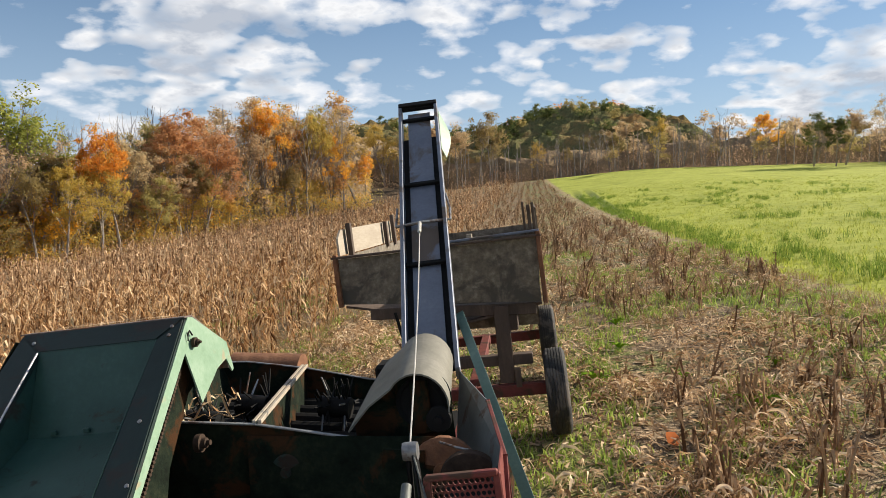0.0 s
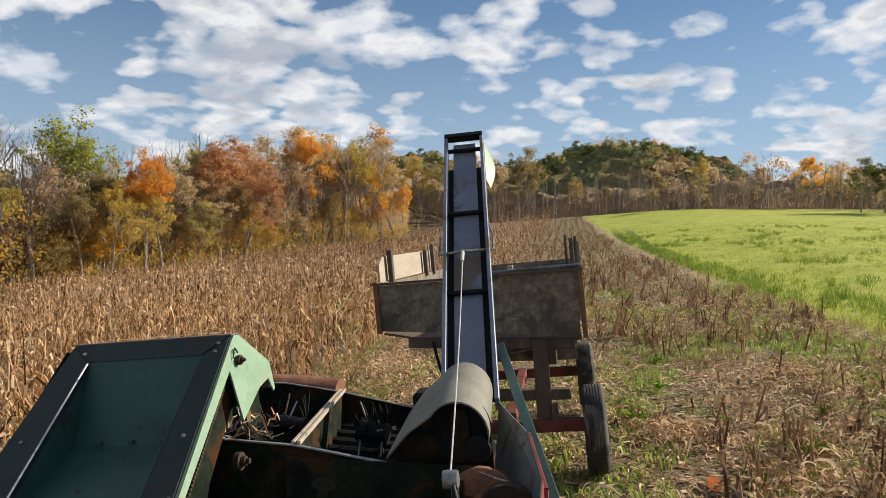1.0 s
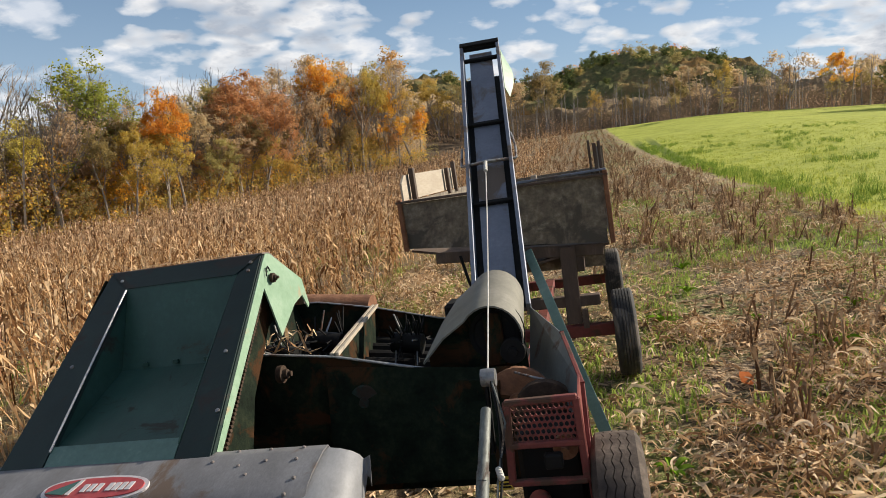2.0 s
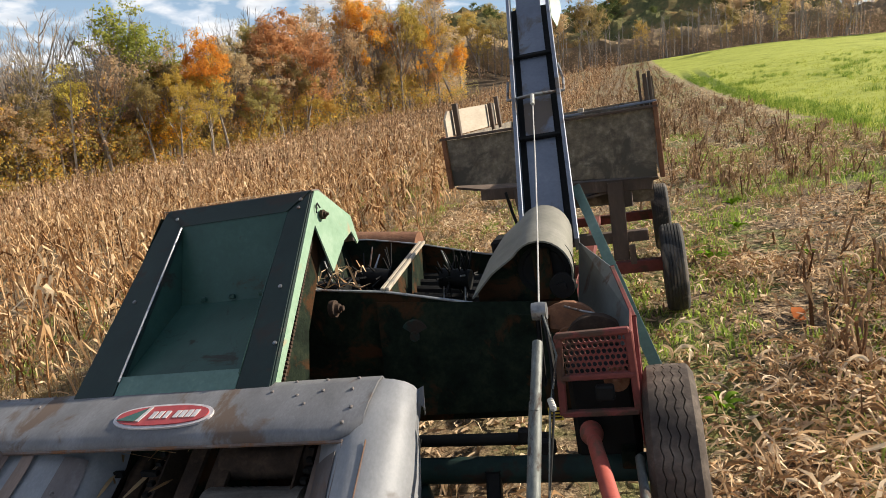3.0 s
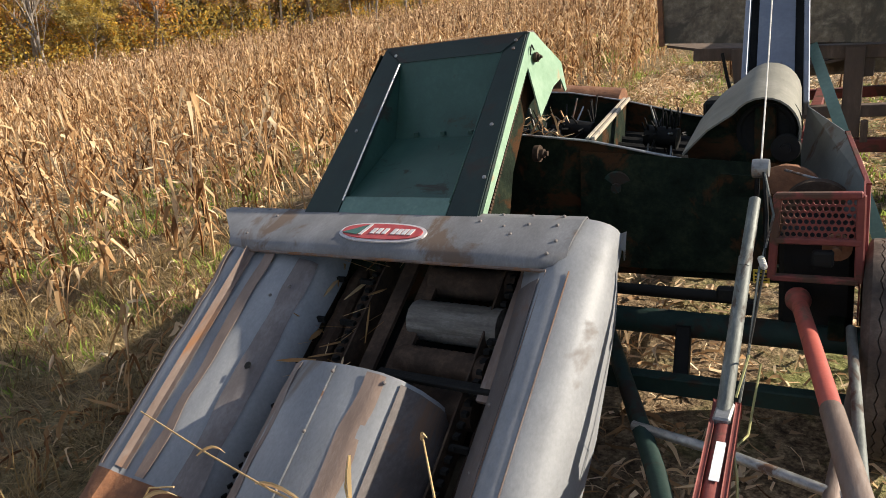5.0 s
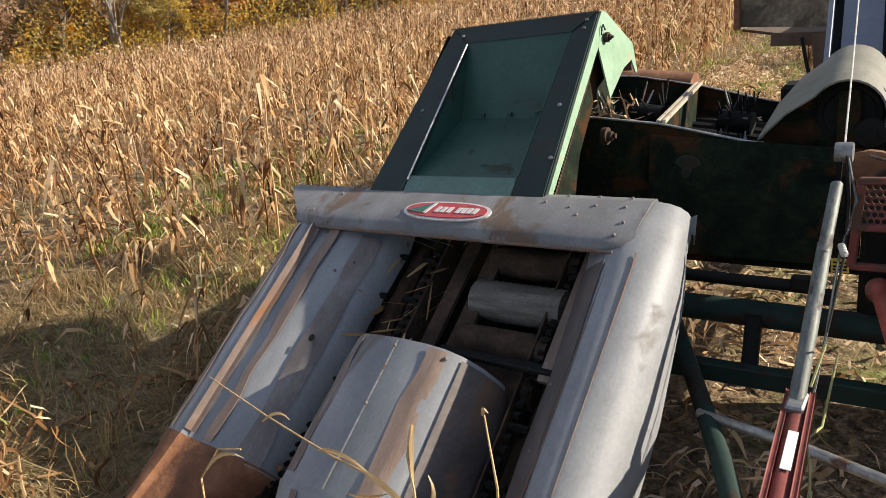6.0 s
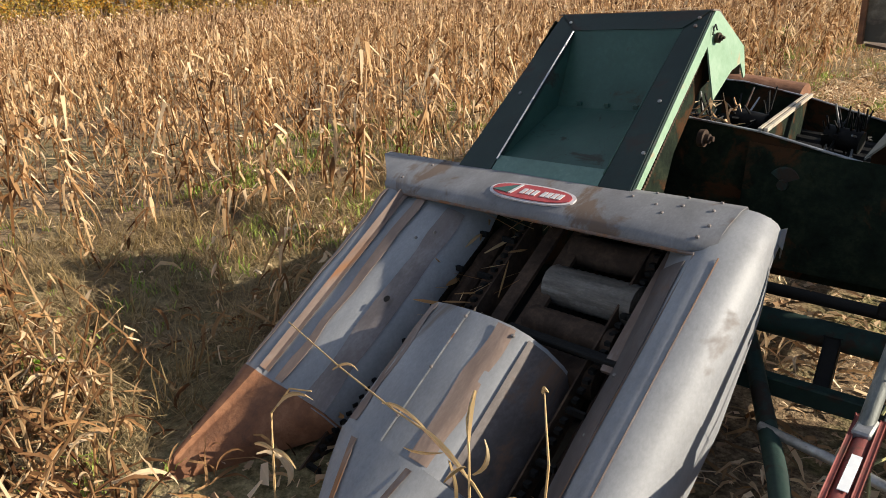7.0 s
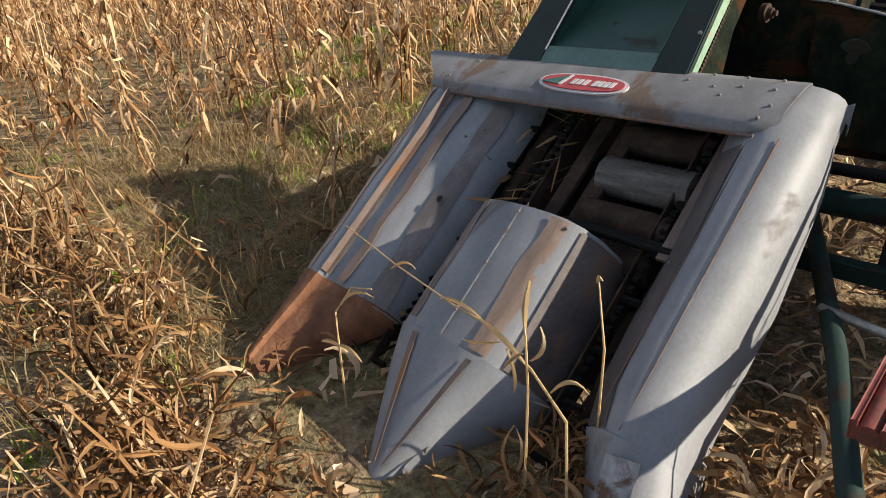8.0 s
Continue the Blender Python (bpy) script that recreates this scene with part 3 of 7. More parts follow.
swept(SEC_L, [(2.22, -2.05, 1.40, 0.5, -0.092), (2.12, -2.05, 1.22, 0.7, -0.045), (2.02, -2.05, 1.05, 1, -0.012), (1.7, -2.59, 1, 1, 0), (1.35, -2.58, 0.985, 1, 0), (1.05, -2.55, 0.95, 1, 0)], GALV, "side_fender", "galvanised fender streaked with brown rust")
swept(SEC_L, [(1.06, -2.55, 0.96, 1.02, 0.004), (0.97, -2.545, 0.76, 1.0, 0.0), (0.82, -2.53, 0.46, 0.8, 0.012), (0.64, -2.50, 0.22, 0.5, 0.035), (0.46, -2.46, 0.05, 0.2, 0.062)], RUST, "snout_tip", "rusted brown pointed divider tip")
SEC_C = [(-1.90, -0.30), (-1.885, -0.10), (-1.865, -0.03), (-1.82, 0.0), (-1.74, 0.018), (-1.62, 0.030), (-1.50, 0.026), (-1.42, 0.012), (-1.355, -0.025), (-1.30, -0.09), (-1.265, -0.18), (-1.25, -0.30)]
swept(SEC_C, [(1.56, -1.6, 0.98, 1, 0), (1.45, -1.6, 1, 1, 0.004), (1.25, -1.6, 1.02, 1, 0.004), (1.04, -1.6, 1.03, 1, 0)], GALV, "center_divider", "grey galvanised centre divider with brown rust bands")
swept(SEC_C, [(1.05, -1.6, 1.04, 1.02, 0.006), (0.94, -1.6, 0.86, 0.92, 0.0), (0.78, -1.58, 0.56, 0.7, -0.012), (0.64, -1.56, 0.28, 0.42, -0.012), (0.55, -1.55, 0.05, 0.12, -0.006)], GALV, "snout_tip", "grey pointed divider tip with bare worn patches")

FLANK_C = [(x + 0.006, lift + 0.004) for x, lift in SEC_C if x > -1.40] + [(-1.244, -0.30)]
swept(FLANK_C, [(1.545, -1.6, 0.98, 1, 0), (1.45, -1.6, 1, 1, 0.004), (1.25, -1.6, 1.02, 1, 0.004), (1.055, -1.6, 1.03, 1, 0)], STAINSHADE, "dark_flank", "dark purple-brown flank", 0.002)
# the fender's shaded inner side, painted as a darker overlay
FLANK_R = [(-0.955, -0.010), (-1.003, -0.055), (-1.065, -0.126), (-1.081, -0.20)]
swept(FLANK_R, [(1.95, -0.74, 1, 0.8, 0.0, -0.012), (1.6, -0.73, 1, 1, 0), (1.35, -0.73, 1.0, 1.0, 0), (1.16, -0.72, 1.0, 1, 0, 0.01), (1.04, -0.72, 1.0, 1.0, 0, 0.045)], STAINSHADE, "dark_flank", "dark purple-brown flank", 0.002)


def rust_band(section, y0, y1, xa, xb, name, mat=None):
    """A long rust-stained strip of sheet riveted on the hood, following its section."""
    lo, hi = min(xa, xb), max(xa, xb)
    sec = sorted(section)
    px, pl = [p[0] for p in sec], [p[1] for p in sec]
    xs = np.linspace(lo, hi, 5)
    bm = bmesh.new()
    rows = [[on_hood(x + 0.022 * noise.noise(Vector((y * 7, x * 9, 2))), y, float(np.interp(x, px, pl)) + 0.0065) for x in xs] for y in np.linspace(y0, y1, 22)]
    sheet(bm, rows, 0.002)
    return part(name, bm, mat or RUSTY_GALV, picker, "brown rusted strip of sheet", sharp=60)


rust_band(SEC_C, 1.55, 1.06, -1.48, -1.40, "rust_strip", RUSTBAND)
rust_band(SEC_C, 1.55, 1.08, -1.86, -1.80, "rust_strip")
rust_band(SEC_L, 1.98, 1.06, -2.17, -2.07, "rust_strip", PURPLERUST)
rust_band(SEC_L, 1.98, 1.07, -2.36, -2.31, "rust_strip", RUSTBAND)
rust_band(SEC_L, 1.98, 1.07, -2.585, -2.54, "rust_strip", RUSTBAND)

# creases of the pointed lower end, and a bright hinge plate on the fender
for xa, xb in ((-1.74, -1.585), (-1.45, -1.545)):
    bm = bmesh.new()
    rows = []
    for y, wide in ((1.03, 1.0), (0.94, 0.86), (0.78, 0.56), (0.64, 0.30)):
        t = (1.03 - y) / 0.39
        x = xa + (xb - xa) * t
        lift = float(np.interp(x, [s[0] for s in SEC_C], [s[1] for s in SEC_C])) * (1 - 0.6 * t) + 0.012 - 0.012 * t
        rows.append([on_hood(x + d * wide, y, lift) for d in (-0.014, 0.014)])
    sheet(bm, rows, 0.002)
    part("crease_strip", bm, RUSTY_GALV, picker)
bm = bmesh.new()
plate(bm, [on_hood(-0.86, 0.985, 0.004), on_hood(-0.75, 1.0, 0.012), on_hood(-0.735, 0.90, -0.01), on_hood(-0.83, 0.87, -0.01)], 0.006)
part("hinge_plate", bm, STEEL, picker, "bare steel hinge plate", smooth=False)
# no hole is cut: a black disc paints the dark inside the slot
for y in (1.52,):
    bm = bmesh.new()
    lathe(bm, on_hood(-2.12, y, -0.042), NRM, [(0.0, 0.016), (0.003, 0.016), (0.0032, 0.0)], 12)
    part("slot_dark", bm, BLACK, picker)

# seams of the sheets
bm = bmesh.new()
tube(bm, [on_hood(-1.62, y, 0.036) for y in (1.55, 1.3, 1.06)], 0.0035, 5)
part("seam", bm, STEEL, picker)
for xa in (-0.86, -0.95):
    bm = bmesh.new()
    tube(bm, [on_hood(xa, y, float(np.interp(-xa, [-s[0] for s in SEC_R], [s[1] for s in SEC_R])) + 0.002) for y in (1.98, 1.5, 1.05)], 0.0028, 5)
    part("seam", bm, RUSTY_GALV, picker)


for y0, y1 in ((2.0, 1.08),):
    bm = bmesh.new()
    rows = [[on_hood(x, y, lift + 0.0055) for x, lift in ((-2.468, 0.002), (-2.45, -0.022), (-2.428, -0.0275))] for y in np.linspace(y0, y1, 5)]
    sheet(bm, rows, 0.002)
    part("rust_groove", bm, RUSTY_GALV, picker)

# rivets: one dome, repeated
def build_rivets():
    bm = bmesh.new()
    lathe(bm, (0, 0, 0), (0, -0.25, 1), [(-0.006, 0.0075), (0.001, 0.0075), (0.003, 0.006), (0.0042, 0.003), (0.0046, 0.0)], 8)
    first = part("rivet", bm, STEEL, picker)
    rise = lambda y: float(np.interp(y, [1.985, 2.015, 2.06, 2.24, 2.29], [0.818, 0.842, 0.862, 0.908, 0.908])) + 0.002
    spots = [Vector((x, 2.275, rise(2.275))) for x in np.linspace(-2.70, -0.98, 14)]
    spots += [Vector((x, y, rise(y))) for x, y in ((-0.98, 2.20), (-1.10, 2.20), (-1.2, 2.18), (-2.45, 2.20), (-0.95, 2.10), (-0.96, 2.03), (-2.52, 2.05), (-1.15, 2.13), (-1.32, 2.21))]
    spots += [on_hood(-1.62, 1.53, 0.04), on_hood(-1.62, 1.33, 0.04), on_hood(-1.62, 1.15, 0.04), on_hood(-1.40, 1.53, 0.015), on_hood(-1.02, 1.55, -0.07), on_hood(-1.0, 1.35, -0.055), on_hood(-2.13, 1.85, -0.04), on_hood(-2.2, 1.80, -0.03), on_hood(-0.80, 0.86, -0.0), on_hood(-0.73, 0.80, -0.02)]
    spots = [s for s in spots if s.y < 2.9]
    first.location = spots[0]
    for s in spots[1:]:
        repeat_part(first, s - spots[0])


build_rivets()


# badge: oval plate with plain shapes
def build_badge():
    mid, tilt = Vector((-1.74, 2.095, 0.868)), Vector((0, -0.30, 0.954))
    right, up = Vector((1, 0, 0)), Vector((0, 0.954, 0.30))

    def oval(rx, ry, lift, seg=40, power=2.4):
        pts = []
        for j in range(seg):
            u = 2 * math.pi * j / seg
            c, s = math.cos(u), math.sin(u)
            pts.append(mid + tilt * lift + right * (rx * math.copysign(abs(c) ** (2 / power), c)) + up * (ry * math.copysign(abs(s) ** (2 / power), s)))
        return pts

    bm = bmesh.new()
    plate(bm, oval(0.225, 0.066, 0.004), 0.008)
    badge = part("badge", bm, BADGEPALE, picker, "oval red badge with silver rim and plain pale bars", smooth=False)
    bm = bmesh.new()
    plate(bm, oval(0.208, 0.052, 0.0125), 0.004)
    part("badge_field", bm, BADGERED, badge, smooth=False)

    def flat(pts, mat, name):
        b = bmesh.new()
        plate(b, [mid + tilt * 0.0170 + right * x + up * y for x, y in pts], 0.003)
        part(name, b, mat, badge, smooth=False)

    flat([(-0.20, -0.02), (-0.115, -0.030), (-0.085, 0.040)], BADGEGREEN, "badge_wedge")
    flat([(-0.105, -0.030), (-0.088, -0.032), (-0.065, 0.044), (-0.080, 0.044)], BADGEPALE, "badge_stripe")
    for x in (-0.050, -0.020, 0.012, 0.058, 0.085, 0.113, 0.141):
        flat([(x, -0.020), (x + 0.020, -0.020), (x + 0.026, 0.018), (x + 0.006, 0.018)], BADGEPALE, "badge_bar")


build_badge()


# throat: snapping rolls, side plates, gathering chains, ribbed feed rolls
def build_throat():
    # shade in the throat is painted: black floor, dark brown sheets and rolls
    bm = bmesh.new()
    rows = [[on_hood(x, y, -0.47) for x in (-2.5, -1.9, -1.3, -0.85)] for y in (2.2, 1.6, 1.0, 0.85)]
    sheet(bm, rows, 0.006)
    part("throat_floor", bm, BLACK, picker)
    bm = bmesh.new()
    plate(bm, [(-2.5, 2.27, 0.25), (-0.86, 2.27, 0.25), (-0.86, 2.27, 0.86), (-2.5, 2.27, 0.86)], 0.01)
    part("back_plate", bm, SHADEDRUST, picker)
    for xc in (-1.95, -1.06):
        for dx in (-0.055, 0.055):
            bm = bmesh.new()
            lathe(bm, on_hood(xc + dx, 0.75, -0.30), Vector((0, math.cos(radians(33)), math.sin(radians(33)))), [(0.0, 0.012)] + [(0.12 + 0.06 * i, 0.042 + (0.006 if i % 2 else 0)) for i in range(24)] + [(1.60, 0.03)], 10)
            part("snapping_roll", bm, SHADEDRUST, picker)
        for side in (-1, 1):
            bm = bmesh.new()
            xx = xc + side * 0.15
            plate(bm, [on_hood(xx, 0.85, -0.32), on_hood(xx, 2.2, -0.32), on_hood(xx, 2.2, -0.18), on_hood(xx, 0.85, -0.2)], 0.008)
            part("throat_plate", bm, SHADEDRUST, picker, "rusty sheet beside the rolls, darkened with shade")
            bm = bmesh.new()
            for i in range(34):
                y = 0.9 + i * 0.036
                p = on_hood(xc + side * 0.11, y, -0.20)
                box(bm, p - Vector((0.012, 0.012, 0.008)), p + Vector((0.012, 0.012, 0.008)), 0)
                if i % 5 == 0:
                    q = p - Vector((side * 0.035, 0, 0))
                    box(bm, q - Vector((0.03, 0.008, 0.012)), q + Vector((0.03, 0.008, 0.012)), 0)
            part("gathering_chain", bm, BLACK, picker)
    # plank-like side liner and the ribbed rolls seen beneath the bar
    for x0, x1, lift, mat in ((-1.71, -1.64, -0.22, SHADEDRUST), (-1.12, -1.02, -0.17, RUSTY_GALV), (-1.60, -1.52, -0.24, SHADEDRUST)):
        bm = bmesh.new()
        rows = [[on_hood(x, y, lift) for x in (x0, x1)] for y in (2.2, 1.9, 1.58)]
        sheet(bm, rows, 0.02)
        part("liner", bm, mat, picker, "rust-brown inner liner strip")
    for n, (y, lift) in enumerate(((2.04, -0.26), (1.87, -0.25), (1.71, -0.26), (1.58, -0.28))):
        bm = bmesh.new()
        prof = []
        for i in range(26):
            prof.append((0.0165 * i, (0.082 if n == 1 else 0.066) + (0.005 if i % 2 else 0.0)))
        lathe(bm, on_hood(-1.57, y, lift), (1, 0, 0), prof, 14)
        # the second roll is paler; the others carry the throat's shade as colour
        part("feed_roll", bm, (SHADEDRUST, ROLL, SHADEDRUST, SHADEDRUST)[n], picker, "ribbed steel feed roll in a paler colour" if n == 1 else "")
    for y, lift in ((2.1, -0.12), (1.62, -0.16)):
        bm = bmesh.new()
        beam(bm, on_hood(-1.58, y, lift), on_hood(-1.05, y, lift), 0.05, 0.02)
        part("cross_bar", bm, BLACK, picker)


def caught_in_throat():
    rng = random.Random(78)
    for _ in range(40):
        bm = bmesh.new()
        p = on_hood(rng.uniform(-2.08, -1.68), rng.uniform(1.5, 2.15), rng.uniform(-0.24, -0.14))
        d = Vector((rng.gauss(0, 0.5), rng.gauss(0, 1), rng.gauss(0, 0.5))).normalized() * rng.uniform(0.05, 0.14)
        side = d.cross(Vector((rng.gauss(0, 1), 0.3, 1))).normalized() * rng.uniform(0.004, 0.013)
        sheet(bm, [[p + d * t - side * k, p + d * t + side * k] for t, k in ((-1, 0.3), (-0.3, 1), (0.4, 0.9), (1, 0.2))], 0.001)
        part("caught_leaf", bm, BROWNLEAF, picker)


build_throat()
caught_in_throat()


# ---- first elevator: green open box ----
def gb(x, y, lift=0.0):
    return Vector((x, y, 0.95 + 0.84 * (y - 2.3))) + Vector((0, -0.643, 0.766)) * lift


def build_green_elevator():
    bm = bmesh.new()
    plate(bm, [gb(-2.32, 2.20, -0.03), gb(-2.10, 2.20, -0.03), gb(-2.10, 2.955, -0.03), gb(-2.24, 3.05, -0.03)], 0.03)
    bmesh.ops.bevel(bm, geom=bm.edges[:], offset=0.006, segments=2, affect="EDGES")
    body = part("elevator_frame", bm, GREYGREEN, picker, "green painted steel frame of the open elevator, coloured as shaded", sharp=50)
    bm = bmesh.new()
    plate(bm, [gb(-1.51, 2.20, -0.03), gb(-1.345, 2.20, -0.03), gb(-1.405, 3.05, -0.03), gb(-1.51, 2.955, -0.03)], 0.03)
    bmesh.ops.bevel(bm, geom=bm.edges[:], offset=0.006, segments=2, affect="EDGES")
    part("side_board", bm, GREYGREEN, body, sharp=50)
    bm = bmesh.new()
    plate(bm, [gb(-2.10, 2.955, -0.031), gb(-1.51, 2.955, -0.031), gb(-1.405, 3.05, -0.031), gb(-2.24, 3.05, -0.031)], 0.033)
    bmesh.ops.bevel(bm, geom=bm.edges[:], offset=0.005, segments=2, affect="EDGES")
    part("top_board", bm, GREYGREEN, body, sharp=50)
    # lighter teal than its neighbours: the lit lower lip is painted in
    bm = bmesh.new()
    plate(bm, [gb(-2.10, 2.14, -0.035), gb(-1.51, 2.14, -0.035), gb(-1.51, 2.32, -0.035), gb(-2.10, 2.32, -0.035)], 0.033)
    part("lit_lower_board", bm, TEAL, body, sharp=50)
    # recess
    bm = bmesh.new()
    rows = [[(x, y, z) for x in (-2.10, -1.51)] for y, z in ((2.965, 1.50), (2.81, 1.13), (2.31, 0.935))]
    sheet(bm, rows, 0.006)
    part("recess_panel", bm, DARKGREEN, body, "deep green recessed sheet", smooth=False)
    for x in (-2.103, -1.507):
        bm = bmesh.new()
        plate(bm, [(x, 2.97, 1.51), (x, 2.80, 1.11), (x, 2.30, 0.925), (x, 2.30, 0.955)], 0.005)
        part("recess_side", bm, DARKGREEN, body, smooth=False)
    # a thin pale tube that paints the sky's glint on the recess edge
    bm = bmesh.new()
    tube(bm, [gb(-2.10, 2.30, 0.004), gb(-2.10, 2.62, 0.004), gb(-2.10, 2.95, 0.004)], 0.005, 6)
    part("edge_glint", bm, BADGEPALE, body, "pale line painted as the sky's glint along the edge")
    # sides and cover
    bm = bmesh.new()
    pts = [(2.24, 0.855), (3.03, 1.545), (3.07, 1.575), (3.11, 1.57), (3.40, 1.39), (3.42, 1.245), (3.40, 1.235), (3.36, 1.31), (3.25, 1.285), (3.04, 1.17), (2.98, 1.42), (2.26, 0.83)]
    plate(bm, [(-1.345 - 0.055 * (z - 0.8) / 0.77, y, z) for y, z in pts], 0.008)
    part("side_plate", bm, SUNLITGREEN, body, "green side plate coloured pale as sunlit, with rust patches", smooth=False)
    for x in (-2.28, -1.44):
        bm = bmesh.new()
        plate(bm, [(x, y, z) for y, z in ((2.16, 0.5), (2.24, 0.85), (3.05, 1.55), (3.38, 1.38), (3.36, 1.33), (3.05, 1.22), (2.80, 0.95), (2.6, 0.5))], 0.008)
        part("inner_plate", bm, SHADEDGREEN, body, smooth=False)
    bm = bmesh.new()
    rows = [[(x, y, z) for x in (-2.26, -2.0, -1.7, -1.405)] for y, z in ((3.05, 1.582), (3.12, 1.578), (3.405, 1.40), (3.425, 1.25))]
    sheet(bm, rows, 0.006)
    part("cover", bm, RUSTY_GALV, body, "weathered tan top cover", sharp=60)
    # bits of husk lying on the cover
    rng = random.Random(79)
    for _ in range(34):
        bm = bmesh.new()
        t = rng.random()
        p = Vector((rng.uniform(-2.2, -1.45), 3.06 + 0.05 * t, 1.592 - 0.004 * t))
        turn, ln, w = rng.uniform(-0.7, 0.7), rng.uniform(0.015, 0.05), rng.uniform(0.003, 0.008)
        d, side = Vector((math.cos(turn), math.sin(turn), rng.uniform(-0.1, 0.35))) * ln, Vector((-math.sin(turn), math.cos(turn), 0)) * w
        sheet(bm, [[p + d * k - side * m, p + d * k + side * m] for k, m in ((-1, 0.3), (0, 1), (1, 0.2))], 0.001)
        part("caught_husk", bm, STRAW, body)
    for x, y in ((-2.15, 3.0), (-1.45, 3.01), (-1.45, 2.97), (-2.2, 2.62), (-1.43, 2.62), (-1.38, 2.4)):
        bm = bmesh.new()
        lathe(bm, gb(x, y, 0.0), (0, -0.643, 0.766), [(0, 0.009), (0.006, 0.009), (0.008, 0.0)], 8)
        part("bolt", bm, STEEL, body)
    # roller chain and its rusty wheels along the pale side
    bm = bmesh.new()
    for i in range(46):
        t = i / 45
        p = Vector((-1.385 - 0.045 * t, 2.36 + 0.66 * t, 0.82 + 0.56 * t))
        box(bm, p - Vector((0.007, 0.008, 0.006)), p + Vector((0.007, 0.008, 0.006)), 0)
    part("drive_chain", bm, SHADEDRUST, body)
    for c, r in (((-1.375, 3.06, 1.455), 0.024), ((-1.375, 2.97, 1.00), 0.042)):
        bm = bmesh.new()
        lathe(bm, c, (1, 0, 0), [(-0.4 * r, r * 0.45), (-0.4 * r, r), (0.24 * r, r), (0.28 * r, r * 0.6), (0.75 * r, r * 0.55), (0.8 * r, r * 0.3), (1.2 * r, r * 0.3), (1.2 * r, 0.0)], 14)
        part("chain_wheel", bm, SHADEDRUST, body, "oily rust-brown chain wheel")
    bm = bmesh.new()
    tube(bm, [(-1.385, 3.06, 1.49), (-1.385, 3.04, 1.515), (-1.385, 3.02, 1.50), (-1.385, 3.015, 1.47)], 0.004, 6)
    part("hook", bm, BLACK, body)
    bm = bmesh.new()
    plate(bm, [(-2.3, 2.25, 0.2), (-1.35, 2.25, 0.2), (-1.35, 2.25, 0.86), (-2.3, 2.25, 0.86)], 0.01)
    part("lower_shield", bm, SHADEDGREEN, body)
    for i in range(3):
        bm = bmesh.new()
        x = -1.98 + 0.16 * i
        box(bm, (x, 2.795, 1.145), (x + 0.03, 2.81, 1.165), 0.003)
        part("bracket", bm, DARKGREEN, body)


build_green_elevator()


# ---- husking bed ----
def build_bed():
    top = [(-1.72, 1.09), (-1.50, 1.07), (-1.15, 1.028), (-0.64, 0.912), (-0.30, 0.88)]
    bm = bmesh.new()
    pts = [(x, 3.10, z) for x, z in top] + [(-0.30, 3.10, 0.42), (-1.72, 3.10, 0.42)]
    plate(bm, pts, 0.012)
    wall = part("bed_wall", bm, SHADEDGREEN, picker, "grimy green wall of the husking bed, darkened with shade", smooth=False)
    bm = bmesh.new()
    for (xa, za), (xb, zb) in zip(top[:3], top[1:4]):
        beam(bm, (xa, 3.095, za), (xb, 3.095, zb), 0.022, 0.008, 0.002)
    part("rim", bm, STEEL, wall, "bare steel rim worn pale")
    far = [(-1.95, 1.10), (-1.75, 1.085), (-1.36, 1.005), (-0.92, 0.885), (-0.60, 0.84)]
    bm = bmesh.new()
    plate(bm, [(x, 4.42, z) for x, z in far] + [(-0.60, 4.42, 0.45), (-1.95, 4.42, 0.45)], 0.012)
    part("bed_wall", bm, SHADEDGREEN, picker, "grimy green wall of the husking bed, darkened with shade", smooth=False)
    bm = bmesh.new()
    for (xa, za), (xb, zb) in zip(far, far[1:]):
        beam(bm, (xa, 4.41, za), (xb, 4.41, zb), 0.02, 0.008, 0.002)
    part("rim", bm, STEEL, wall)
    for a, b in (((-1.15, 3.10, 1.03), (-1.36, 4.42, 1.01)),):
        bm = bmesh.new()
        for s in (-0.014, 0.014):
            beam(bm, Vector(a) + Vector((s, 0, 0.006)), Vector(b) + Vector((s, 0, 0.006)), 0.02, 0.02, 0.003)
        part("divider_bar", bm, PALEWOOD, picker, "pale worn divider bar across the bed")
        bm = bmesh.new()
        plate(bm, [a, b, (b[0], b[1], 0.7), (a[0], a[1], 0.7)], 0.008)
        part("divider_plate", bm, SHADEDGREEN, picker, smooth=False)
    bm = bmesh.new()
    rows = [[(x, y, 0.80 - 0.16 * (x + 1.7) / 1.2) for x in (-1.95, -1.3, -0.35)] for y in (3.11, 3.8, 4.41)]
    sheet(bm, rows, 0.01)
    part("bed_floor", bm, BLACK, picker)
    # husking rolls across the bed floor
    for i in range(8):
        bm = bmesh.new()
        y = 3.2 + 0.155 * i
        tube(bm, [(-1.85, y, 0.855), (-0.45, y, 0.68)], 0.042, 10)
        part("husking_roll", bm, BLACK, picker)
    # finger wheels above the rolls
    rng = random.Random(5)
    for cx, cy, cz in ((-1.46, 3.78, 0.96), (-0.98, 3.80, 0.90), (-1.6, 3.45, 0.98)):
        bm = bmesh.new()
        lathe(bm, (cx - 0.09, cy, cz), (1, -0.05, -0.15), [(0, 0.02), (0, 0.06), (0.18, 0.06), (0.18, 0.02)], 12)
        hub = part("finger_wheel", bm, BLACK, picker, "black rubber finger wheel")
        for j in range(34):
            u, w = rng.uniform(0, 2 * math.pi), rng.uniform(-0.10, 0.10)
            d = Vector((rng.uniform(-0.25, 0.25), math.cos(u), math.sin(u))).normalized()
            length = rng.uniform(0.12, 0.19)
            b = bmesh.new()
